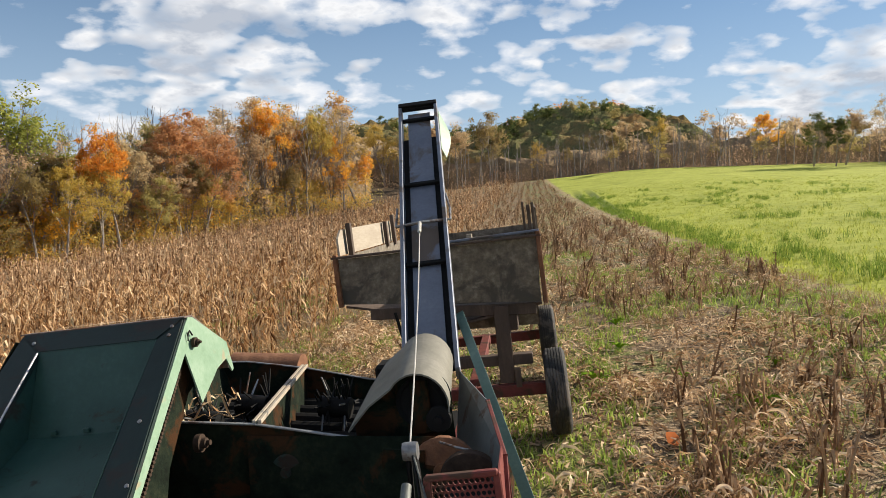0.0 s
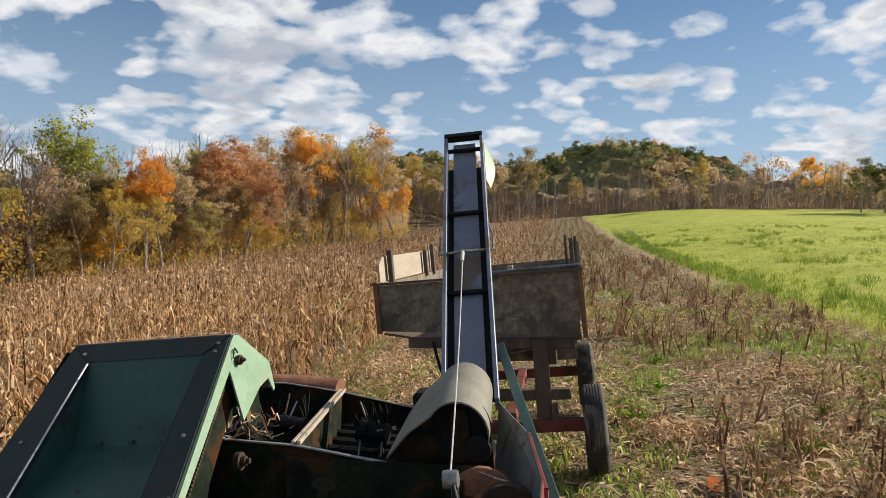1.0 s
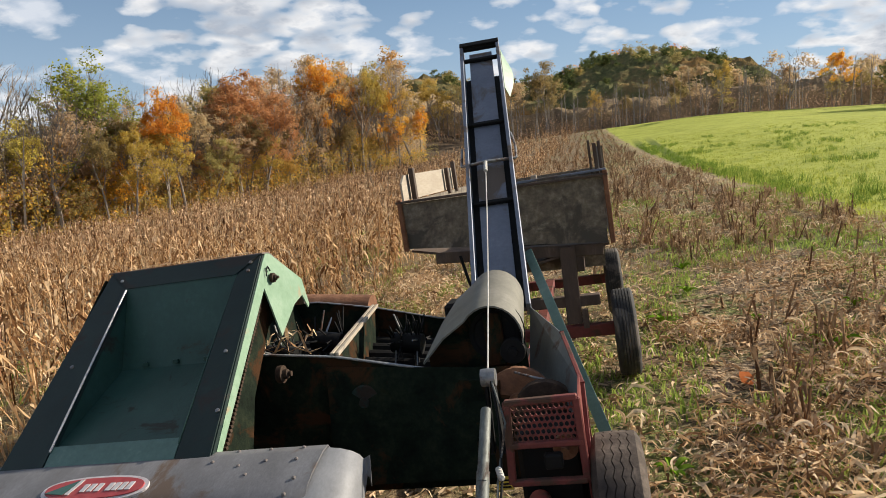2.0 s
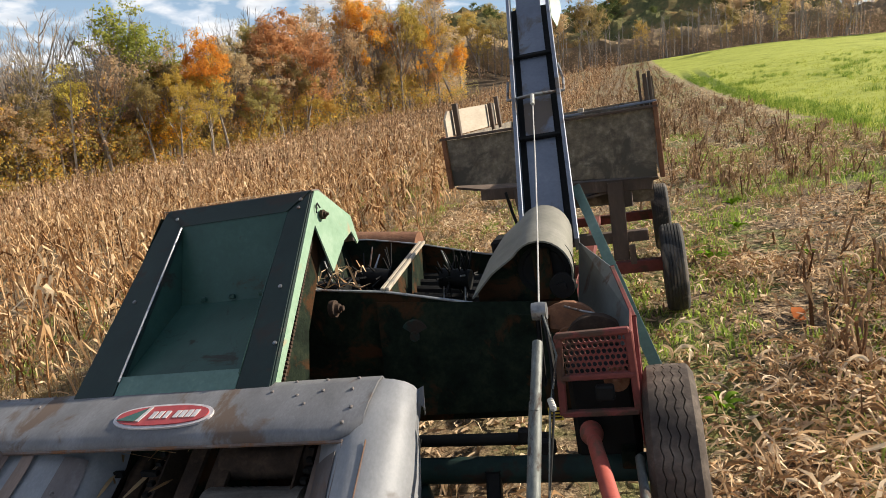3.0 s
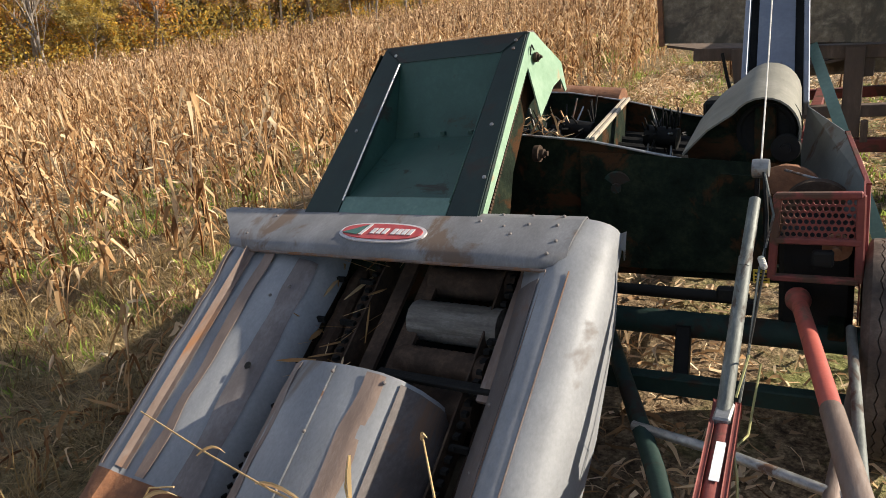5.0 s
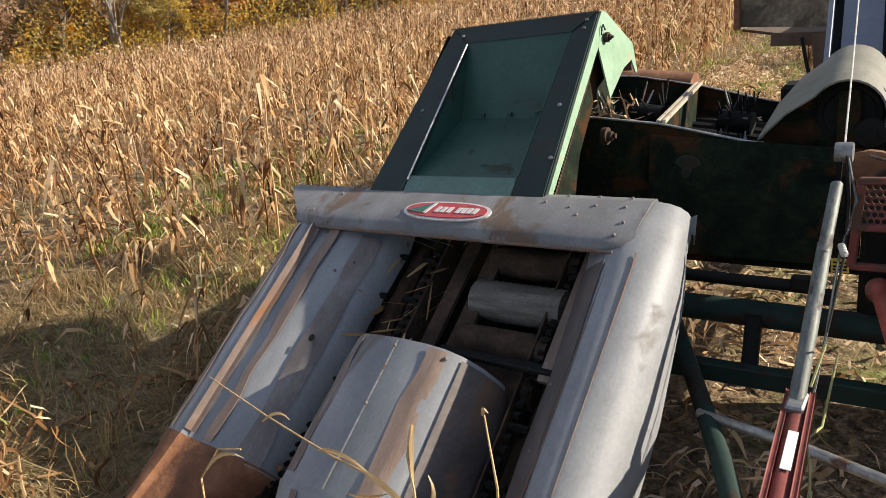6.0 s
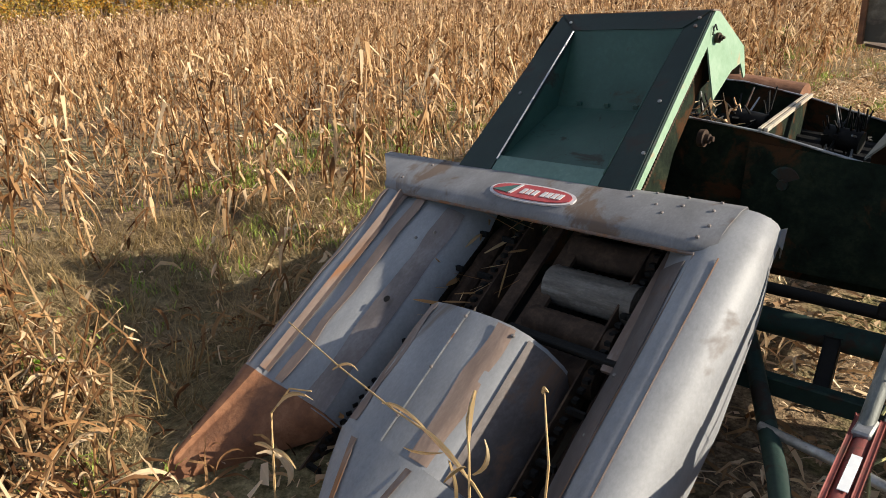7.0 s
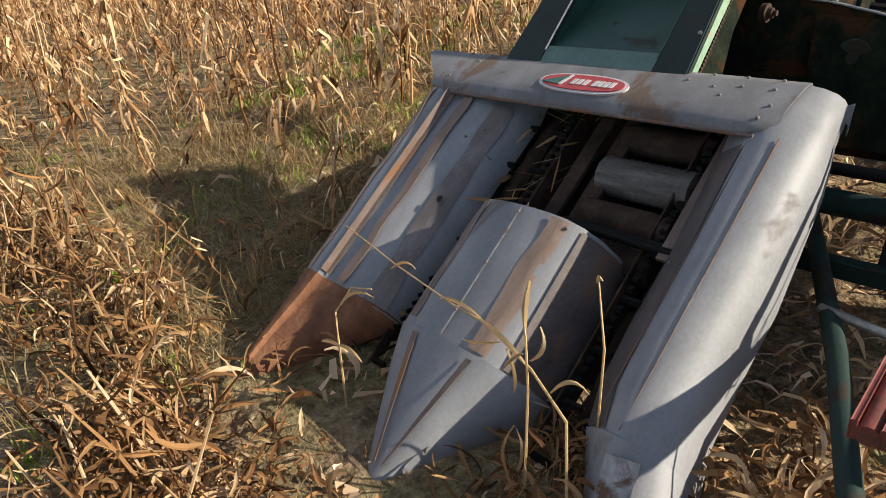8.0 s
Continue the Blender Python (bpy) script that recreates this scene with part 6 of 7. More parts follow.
def heap(cx, cy, rx, ry, n, seed, tall):
    """A heap of husks: leaves piled on one another, thinning outwards."""
    r = np.random.RandomState(seed)
    at = np.stack([r.normal(cx, rx * 0.62, n), r.normal(cy, ry * 0.62, n)], 1)
    vs, qs, count = [], [], 0
    for x, y in at:
        k = math.hypot((x - cx) / rx, (y - cy) / ry)
        forms = torn_leaves if r.rand() < (1.0 if cy < 1.9 else 0.3) else husks
        fv, fq = forms[r.randint(len(forms))]
        m = np.array(Euler((r.normal(0, 0.45), r.normal(0, 0.45), r.uniform(0, 6.28))).to_matrix())
        w = (fv * r.uniform(0.7, 1.1)) @ m.T
        z = float(ground_z(x, y)) + 0.02 + tall * max(0.0, 1 - k * k) * r.rand()
        vs.append(w + (x, y, z))
        qs.append(fq + count)
        count += len(fv)
    ob = new("husk_heap", mesh_from("husk_heap", np.concatenate(vs), np.concatenate(qs), BROWNLEAF if cy < 1.9 else STRAW))
    tagged(ob, "heap of brown torn corn leaves before the picker" if cy < 1.9 else "heap of pale dry corn husks dropped on the ground", "husk heap", "husk heaps", "stuff")


HEAPS = (
    (-2.72, 10.6, 0.55, 1.3, 1000, 0.28), (-1.7, 8.6, 0.5, 1.4, 600, 0.12), (1.05, 4.1, 0.5, 0.9, 800, 0.11), (1.75, 5.4, 0.5, 0.5, 380, 0.09), (1.0, 6.9, 0.4, 0.5, 420, 0.10),
    (0.75, 2.9, 0.45, 0.7, 700, 0.10), (2.3, 6.4, 0.7, 0.8, 500, 0.10), (2.9, 9.0, 0.7, 1.2, 600, 0.10), (-2.3, 0.10, 0.55, 0.25, 330, 0.12), (-1.6, 0.20, 0.6, 0.25, 260, 0.12),
    (-0.6, 2.0, 0.5, 0.4, 160, 0.05), (-1.0, 1.0, 0.25, 0.4, 350, 0.12), (-3.3, 1.7, 0.5, 0.9, 240, 0.05), (-0.4, 1.2, 0.35, 0.5, 500, 0.10), (-0.7, 3.0, 0.5, 0.4, 120, 0.05),
)
for seed, (cx, cy, rx, ry, n, tall) in enumerate(HEAPS):
    heap(cx, cy, rx, ry, n, seed + 1, tall)

# corn run down before the snouts: short torn stalks with their leaves, and a mat of dead grass behind them
torn = [torn_stalk(rng) for _ in range(18)]
v = np.stack([rs.uniform(-5.6, -1.0, 520), rs.uniform(-1.1, 0.62, 520)], 1)
lump = np.array([noise.noise(Vector((a * 1.1, b * 1.1, 61))) for a, b in v])
v = v[(lump > -0.12) & ~((v[:, 0] > -2.75) & (v[:, 1] > 0.42))]
scatter("torn_corn", BROWNLEAF, torn, v, 61, "torn brown corn stalks run down before the picker", "corn", (0.7, 1.25), 0.2, False)
mat = [tuft(rng, 9, 0.11, 0.005, 0.12) for _ in range(8)]
n = 3400
v = np.stack([rs.uniform(-6.2, -2.65, n), rs.uniform(0.1, 4.2, n)], 1)
scatter("dead_grass", DEADGRASS, mat, v[v[:, 0] > corn_edge(v[:, 1]) - 1.0], 62, "matted dead grass between the corn rows", "grass", (0.6, 1.3), 1.4)

# grass between the rows and in the sown field
green = [tuft(rng, 6, 0.10, 0.011, 0.09) for _ in range(8)]
n = 24000
v = np.stack([rs.uniform(-8, 5, n), -2 + 25 * rs.rand(n) ** 1.3], 1)
clump = np.array([0.8 * noise.noise(Vector((a * 1.0, b * 0.28, 15))) + 0.4 * noise.noise(Vector((a * 2.0, b * 1.5, 17))) for a, b in v])
v = v[(clump > np.where(v[:, 0] > 0.35, -0.06, 0.04) + rs.uniform(-0.1, 0.2, n)) & (v[:, 0] < grass_edge(v[:, 1]))]
v = v[~((v[:, 0] > -2.4) & (v[:, 0] < 0.35) & (v[:, 1] < 4.5))]
v = v[~((v[:, 0] < -2.2) & (v[:, 1] < 2.4) & (rs.rand(len(v)) < 0.7))]
scatter("weeds", GRASS, green, v, 9, "green grass growing between the stubble", "grass", (0.6, 1.4), 0.1)
dry = [tuft(rng, 7, 0.22, 0.006, 0.07) for _ in range(8)]
n = 6500
v = np.stack([rs.uniform(-7.5, 5.2, n), -2.5 + 24 * rs.rand(n) ** 1.3], 1)
clump = np.array([noise.noise(Vector((a * 0.5, b * 0.5, 25))) for a, b in v])
v = v[((clump > 0.08) | (v[:, 0] > grass_edge(v[:, 1]) - 1.2) | (v[:, 0] < -3.0)) & (v[:, 0] < grass_edge(v[:, 1]) + 0.1)]
v = v[~((v[:, 0] > -2.6) & (v[:, 0] < 3.0) & (v[:, 1] < 9))]
scatter("dry_grass", DRYGRASS, dry, v, 10, "dry yellow grass tufts", "grass", (0.6, 1.3), 0.15)
lawn = [tuft(rng, 7, 0.13, 0.017, 0.24) for _ in range(8)]
n = 8500
v = np.stack([5 + 34 * rs.rand(n) ** 1.5, 9 + 70 * rs.rand(n) ** 1.6], 1)
past = v[:, 0] - grass_edge(v[:, 1])
v = v[(past > rs.normal(0.1, 0.2, len(v))) & ~((v[:, 1] > 38) & (v[:, 1] < 80) & ((np.abs(past - 0.054 * v[:, 1] + 1.72) < 0.5) | (np.abs(past - 0.054 * v[:, 1] + 3.02) < 0.5)))]
scatter("field_grass", LAWN, lawn, v, 11, "bright green sown grass standing in tufts", "grass", (0.6, 1.2), 0.1)

tall = [tuft(rng, 16, 0.30, 0.012, 0.16) for _ in range(6)]
n = 5200
v = np.stack([4.6 + 20 * rs.rand(n) ** 1.6, 9 + 60 * rs.rand(n) ** 1.3], 1)
lump = np.array([noise.noise(Vector((a * 0.5, b * 0.22, 51))) for a, b in v])
inside = v[:, 0] - grass_edge(v[:, 1])
v = v[(inside > 0.1) & (lump > np.where(inside < 1.6, -0.15, 0.18))]
scatter("grass_clumps", TALLGRASS, tall, v, 43, "darker clumps of taller grass in the green field", "grass", (0.6, 1.2), 0.1)


# ---- trees ----
def limb(rng, start, direction, length, radius, depth, out, tips, deepest=3):
    """Branches that fork and thin towards their tips."""
    n = (5, 3, 3, 2, 2)[depth]
    pts, d = [start], direction.normalized()
    for _ in range(n):
        d = (d + Vector((rng.gauss(0, 0.11), rng.gauss(0, 0.11), rng.gauss(0.06, 0.07)))).normalized()
        pts.append(pts[-1] + d * length / n)
    out.append(stem(pts, [radius * (1 - (0.7 if depth == 0 else 0.55) * i / n) for i in range(n + 1)], 6 if depth == 0 else 3))
    if depth >= 2:
        tips.append(pts[-1])
    if depth >= deepest:
        return
    for c in range((rng.randint(7, 9), rng.randint(4, 5), 3, 3)[depth]):
        k = rng.uniform(0.30, 1.0) if depth == 0 else rng.uniform(0.3, 1.0)
        if c == 0:
            k = 0.97
        i = min(int(k * n), n - 1)
        root = pts[i].lerp(pts[i + 1], k * n - i)
        az, wide = c * 2.4 + rng.uniform(-0.6, 0.6), radians(rng.uniform(28, 62) if c else 12)
        side = Vector((math.cos(az), math.sin(az), 0.0))
        side = (side - d * side.dot(d)).normalized()
        ln = length * (rng.uniform(0.42, 0.62) * (1.25 - 0.6 * k) if depth == 0 else rng.uniform(0.42, 0.68))
        limb(rng, root, d * math.cos(wide) + side * math.sin(wide) + Vector((0, 0, 0.12)), ln, radius * (0.42 if depth == 0 else 0.55), depth + 1, out, tips, deepest)


def tree_form(seed, height, spread, leaves, leaf):
    """Trunk with limbs, and leaves in clumps round the limb tips (arrays)."""
    r = random.Random(seed)
    wood, tips = [], []
    limb(r, Vector((0, 0, -0.4)), Vector((r.gauss(0, 0.05), r.gauss(0, 0.05), 1)), height * 0.72, height * 0.019, 0, wood, tips, 3 if leaves else 4)
    top = max(t.z for t in tips)
    wide = sorted(max(abs(t.x), abs(t.y)) for t in tips)[int(len(tips) * 0.97)]
    sx, sz = spread / max(wide, 0.1), height / top
    for k, (vs, qs) in enumerate(wood):
        wood[k] = ([Vector((v.x * sx, v.y * sx, v.z * sz)) if k else Vector((v.x * (1 + (sx - 1) * 0.5), v.y * (1 + (sx - 1) * 0.5), v.z * sz)) for v in vs], qs)
    tips = [Vector((t.x * sx, t.y * sx, t.z * sz)) for t in tips]
    crown = None
    if leaves:
        rr = np.random.RandomState(seed)
        base = np.array([tuple(t) for t in tips])
        base = base[rr.rand(len(base)) < 0.8]
        per = max(leaves // len(base), 2)
        size = np.repeat(height * 0.05 * rr.uniform(0.5, 1.25, len(base)), per)
        c = np.repeat(base, per, 0)
        n = len(c)
        way = rr.normal(0, 1, (n, 3))
        way /= np.linalg.norm(way, axis=1)[:, None]
        spot = c + way * (size * rr.uniform(0.45, 1.12, n))[:, None] * (1.1, 1.1, 0.75)
        centre = np.array((0, 0, height * 0.55))
        face = way * 0.9 + (c - centre) / (height * 0.35) * 0.6 + (0, 0, 0.35) + rr.normal(0, 0.9, (n, 3))
        face /= np.linalg.norm(face, axis=1)[:, None]
        u = np.cross(face, rr.normal(0, 1, (n, 3)))
        u /= np.linalg.norm(u, axis=1)[:, None]
        w = np.cross(face, u)
        s = (leaf * rr.uniform(0.6, 1.3, n))[:, None]
        v = np.stack([spot - u * s, spot + w * s * 0.65, spot + u * s, spot - w * s * 0.65], 1).reshape(-1, 3)
        crown = (v, np.arange(4 * n).reshape(-1, 4))
    return joined(wood), crown


AUTUMN = {
    "orange": foliage("orange_leaves", [(0.40, 0.22, 0.06), (0.72, 0.33, 0.06), (0.78, 0.44, 0.09), (0.56, 0.42, 0.11)]),
    "yellow": foliage("yellow_leaves", [(0.30, 0.26, 0.08), (0.46, 0.35, 0.10), (0.62, 0.45, 0.11), (0.56, 0.33, 0.10)]),
    "rust": foliage("rust_red_leaves", [(0.42, 0.30, 0.15), (0.50, 0.28, 0.13), (0.62, 0.35, 0.15), (0.64, 0.44, 0.18)]),
    "brown": foliage("brown_leaves", [(0.38, 0.28, 0.19), (0.48, 0.35, 0.22), (0.60, 0.43, 0.26), (0.63, 0.44, 0.22)]),
    "olive": foliage("olive_leaves", [(0.24, 0.21, 0.10), (0.34, 0.28, 0.12), (0.46, 0.37, 0.15), (0.50, 0.35, 0.15)]),
    "green": foliage("green_leaves", [(0.19, 0.21, 0.06), (0.28, 0.29, 0.075), (0.40, 0.37, 0.09), (0.50, 0.38, 0.10)]),
    "dark": foliage("dark_green_leaves", [(0.06, 0.085, 0.036), (0.10, 0.12, 0.045), (0.17, 0.17, 0.06), (0.25, 0.21, 0.08)]),
}
WORDS = {"orange": "bright orange autumn", "yellow": "yellow autumn", "rust": "rust-red autumn", "brown": "brown autumn", "olive": "olive-brown autumn", "green": "still green", "dark": "dark green"}
FORMS = {}


def form(kind, n):
    key = (kind, n)
    if key not in FORMS:
        seed = 100 + n * 7 + sum(map(ord, kind))
        leaves = {"bare": 0, "sparse": 3400}.get(kind, 7400)
        wood, crown = tree_form(seed, 10.0, {"bare": 3.1, "round": 3.1}.get(kind, 2.4), leaves, 0.085)
        FORMS[key] = (mesh_from("trunk", *wood, BARK), crown)
    return FORMS[key]


LEAVES = {}


def tree(x, y, height, kind, shade="", n=0, wide=1.0):
    label = f"tall {WORDS[shade]} tree at the wood's edge" if shade else "bare grey leafless tree at the wood's edge"
    ob = new("tree")
    height *= 0.86
    trunk_mesh, crown = form(kind, n)
    s = height / 10.0
    ob.matrix_world = Matrix.LocRotScale((x, y, float(ground_z(x, y)) - 0.1), Euler((0, 0, (x * 7.3 + y * 3.1) % 6.28)), (s * wide, s * wide, s))
    tagged(ob, label, "tree", "trees at the wood's edge")
    trunk = new("trunk", trunk_mesh)
    trunk.parent = ob
    if shade and crown:
        key = (kind, n, shade)
        if key not in LEAVES:
            LEAVES[key] = mesh_from("crown", *crown, AUTUMN[shade])
        leaves = new("crown", LEAVES[key])
        leaves.parent = ob


def edge_dist(b):
    """How far off the wood's edge lies along a bearing."""
    return np.interp(b, [13, 20, 30, 40, 50, 76], [96, 88, 72, 63, 58, 56])


def at_bearing(deg, dist):
    """A place by its bearing from the start (degrees to the left of +y)."""
    return -dist * math.sin(radians(deg)), dist * math.cos(radians(deg))


TREES = [
    # bearing, distance, height, kind, shade, form, width
    (66, 62, 15, "round", "brown", 0, 1.0), (64, 57, 9, "round", "yellow", 0, 1.1), (60, 56, 12, "bare", "", 1, 1.0), (57, 57, 8, "round", "yellow", 2, 1.2), (52.5, 58, 13, "bare", "", 4, 1.0), (49, 60, 11, "sparse", "brown", 2, 0.9), (47, 60, 8, "round", "brown", 1, 1.2), (44.6, 62, 9, "round", "olive", 2, 1.2), (30.2, 72, 8, "round", "olive", 2, 1.2), (26, 78, 8, "round", "yellow", 1, 1.1), (23.6, 84, 9, "round", "olive", 0, 1.2), (40.6, 63, 15, "bare", "", 0, 1.1), (22.6, 86, 15, "bare", "", 1, 1.1), (18.9, 88, 8, "round", "olive", 0, 1.2), (62, 58, 15, "sparse", "yellow", 1, 1.0), (58, 62, 16, "bare", "", 0, 1.0), (54, 60, 15, "sparse", "brown", 2, 0.9), (51, 64, 15, "sparse", "yellow", 0, 1.0),
    (48, 66, 16, "bare", "", 1, 1.1), (46, 62, 15, "bare", "", 3, 1.1), (44, 66, 17, "bare", "", 2, 1.2), (42.5, 64, 11, "sparse", "yellow", 2, 1.0), (41, 68, 17, "bare", "", 3, 1.2), (39.5, 66, 10, "round", "brown", 1, 1.0),
    (38.3, 70, 17.5, "sparse", "green", 0, 1.15), (36.5, 70, 15, "sparse", "green", 1, 1.0), (35.8, 64, 9.5, "round", "yellow", 1, 0.9), (37.6, 64, 10, "sparse", "olive", 0, 0.9), (34.2, 76, 16.5, "bare", "", 4, 1.0),
    (33.5, 66, 11, "round", "yellow", 2, 0.95), (32.2, 68, 13, "round", "orange", 0, 0.85), (31.0, 82, 17, "bare", "", 5, 1.0), (29.5, 80, 15, "round", "olive", 1, 0.9), (28.6, 76, 9, "sparse", "yellow", 0, 1.0),
    (27.0, 82, 16, "round", "rust", 2, 1.0), (27.4, 77, 10, "round", "olive", 0, 1.0), (25.3, 84, 14, "sparse", "rust", 1, 1.0), (24.2, 88, 15, "sparse", "brown", 2, 1.0), (23.0, 92, 18, "bare", "", 6, 1.0),
    (21.4, 92, 18.5, "round", "brown", 2, 0.95), (20.4, 92, 18, "sparse", "orange", 1, 1.0), (19.2, 94, 17, "sparse", "yellow", 2, 1.0), (18.2, 90, 14, "bare", "", 2, 0.9), (17.0, 98, 17, "round", "olive", 0, 0.8), (16.2, 94, 12.5, "round", "orange", 1, 0.75),
    (15.3, 96, 16, "sparse", "yellow", 1, 0.9), (14.0, 95, 17.5, "bare", "", 7, 1.15), (13.4, 99, 9, "round", "orange", 0, 0.9), (43.2, 72, 17, "bare", "", 5, 1.0), (46.8, 70, 17, "bare", "", 6, 1.0), (50, 70, 16, "bare", "", 7, 1.0), (39.6, 76, 17.5, "bare", "", 6, 1.0), (36.9, 78, 17, "bare", "", 7, 0.9), (33.2, 80, 17, "bare", "", 1, 0.9), (29.9, 86, 18, "bare", "", 2, 1.0), (28.2, 86, 17, "bare", "", 0, 0.9), (24.6, 92, 18, "bare", "", 3, 1.0), (22.3, 90, 17, "bare", "", 4, 0.8), (19.8, 90, 16.5, "bare", "", 5, 0.8), (18.6, 96, 18, "bare", "", 0, 0.8), (11.8, 122, 13, "round", "yellow", 2, 1.2), (10.2, 124, 13, "sparse", "olive", 1, 1.2), (8.4, 128, 14, "round", "brown", 0, 1.2), (6.0, 130, 14, "sparse", "brown", 2, 1.2),
    (3.2, 121, 15.5, "round", "olive", 2, 0.95), (-0.8, 122, 8, "sparse", "yellow", 1, 0.8), (-3.5, 126, 6, "round", "olive", 0, 1.2), (-9.8, 118, 10, "sparse", "yellow", 0, 1.0), (-12.0, 120, 8.5, "bare", "", 1, 1.3), (-14.5, 122, 11, "bare", "", 4, 1.4), (-17.6, 124, 10, "round", "orange", 1, 1.0), (-21.0, 112, 9.0, "round", "dark", 2, 1.1), (-22.4, 112, 8.0, "round", "dark", 1, 1.1), (-23.0, 116, 9, "round", "brown", 0, 1.2), (-25.5, 116, 12, "sparse", "brown", 1, 1.2),
    (27.9, 75, 15.5, "round", "rust", 0, 1.15), (26.2, 78, 13, "round", "rust", 2, 1.1), (29.6, 76, 12, "round", "brown", 1, 1.2), (31.2, 74, 13, "sparse", "brown", 0, 1.1), (34.8, 70, 12, "sparse", "brown", 2, 1.2), (36.2, 68, 11, "round", "olive", 1, 1.1), (40.4, 66, 13, "sparse", "brown", 1, 1.2), (43.4, 65, 12, "sparse", "olive", 0, 1.2), (47.6, 63, 12, "sparse", "brown", 2, 1.2), (21.2, 88, 17, "round", "orange", 1, 0.8), (23.6, 86, 14, "sparse", "brown", 0, 1.1), (17.8, 93, 15, "sparse", "rust", 2, 1.0), (16.6, 94, 15, "round", "yellow", 0, 0.8), (19.4, 91, 14, "round", "brown", 1, 0.9),
]
for bearing, dist, height, kind, shade, n, wide in TREES:
    tree(*at_bearing(bearing, dist), height, kind, shade, n, wide)


def far_wood(name, spots, shade, height, seed, label, every=0, swell=0):
    """Woods too far off to count: many crowns and trunks in one object."""
    r = np.random.RandomState(seed)
    vs, qs, count = [], [], 0
    for x, y in spots:
        kind, n = ("round", "sparse")[r.randint(2)], r.randint(3)
        _, crown = form(kind, n)
        step = 6 if height > 9.5 else 5
        step = every or step
        fv = crown[0].reshape(-1, 4, 3)[::step].reshape(-1, 3)
        grow = 1.7 if height > 9.5 else 2.2
        grow = swell or grow
        mid = fv.reshape(-1, 4, 3).mean(1, keepdims=True)
        fv = (mid + (fv.reshape(-1, 4, 3) - mid) * grow).reshape(-1, 3)
        s = height * r.uniform(0.75, 1.1) / 10
        a = r.uniform(0, 6.28)
        c, d = math.cos(a), math.sin(a)
        w = np.stack([(c * fv[:, 0] - d * fv[:, 1]) * s * 1.25, (d * fv[:, 0] + c * fv[:, 1]) * s * 1.25, fv[:, 2] * s], 1) + (x, y, float(ground_z(x, y)) - 0.5)
        vs.append(w)
        qs.append(np.arange(len(w)).reshape(-1, 4) + count)
        count += len(w)
    ob = new(name, mesh_from(name, np.concatenate(vs), np.concatenate(qs), AUTUMN[shade]))
    tagged(ob, label, "woods", kind="stuff")


def wood_spots(n, b0, b1, d0, d1, seed):
    r = np.random.RandomState(seed)
    bear, d = r.uniform(b0, b1, n), r.uniform(d0, d1, n)
    if b0 >= 12:
        d = d - 64 + edge_dist(bear)
    return [at_bearing(b, k) for b, k in zip(bear, d)]


far_wood("woods", wood_spots(40, 14, 74, 76, 120, 1), "brown", 12, 1, "deep brown autumn woods behind the corn field")
far_wood("woods", wood_spots(24, 20, 74, 74, 115, 2), "olive", 11, 2, "olive-brown undergrowth of the woods")
far_wood("woods", wood_spots(14, 14, 70, 100, 125, 3), "rust", 12, 3, "rust-red crowns deep in the woods")
far_wood("woods", wood_spots(50, -10, 12, 148, 185, 4), "dark", 7.5, 4, "dark green wooded hill on the skyline")
far_wood("woods", wood_spots(20, -9, 14, 160, 190, 5), "olive", 7.5, 5, "olive-brown crowns on the wooded hill")
far_wood("woods", wood_spots(9, -8, 8, 170, 190, 6), "orange", 7.5, 6, "orange crowns along the hilltop")
far_wood("woods", wood_spots(40, -36, -6, 127, 165, 7), "brown", 7.5, 7, "brown line of woods beyond the green field")
far_wood("woods", wood_spots(24, -36, -6, 120, 160, 8), "olive", 6.5, 8, "olive-brown brush beyond the green field")
far_wood("woods", wood_spots(18, -34, 14, 118, 135, 9), "olive", 4.5, 9, "low brush along the field's end")


def brush(name, b0, b1, d0, d1, n, height, shade, seed):
    """Undergrowth: loose low leaves that close the foot of the woods."""
    r = np.random.RandomState(seed)
    bear, d = r.uniform(b0, b1, n), r.uniform(d0, d1, n)
    if b0 >= 12:
        d = d - 64 + edge_dist(bear)
    x, y = -d * np.sin(np.radians(bear)), d * np.cos(np.radians(bear))
    lump = np.array([noise.noise(Vector((a * 0.18, b * 0.18, 2.0))) for a, b in zip(x, y)])
    z = ground_z(x, y) + r.rand(n) ** 1.2 * height * (0.75 + 0.9 * lump)
    c = np.stack([x, y, z], 1)
    c = c[np.array([noise.noise(Vector(p) * 0.55) + 0.5 * noise.noise(Vector(p) * 1.4) > -0.06 for p in c])]
    n = len(c)
    u, w = r.normal(0, 1, (n, 3)), r.normal(0, 1, (n, 3))
    u /= np.linalg.norm(u, axis=1)[:, None]
    w /= np.linalg.norm(w, axis=1)[:, None]
    s = r.uniform(0.06, 0.15, n)[:, None] * (1.0 if d0 < 110 else 0.85)
    v = np.stack([c - u * s, c + w * s * 0.7, c + u * s, c - w * s * 0.7], 1).reshape(-1, 3)
    ob = new(name, mesh_from(name, v, np.arange(4 * n).reshape(-1, 4), AUTUMN[shade]))
    tagged(ob, "tangled autumn undergrowth at the foot of the woods", "undergrowth", kind="stuff")


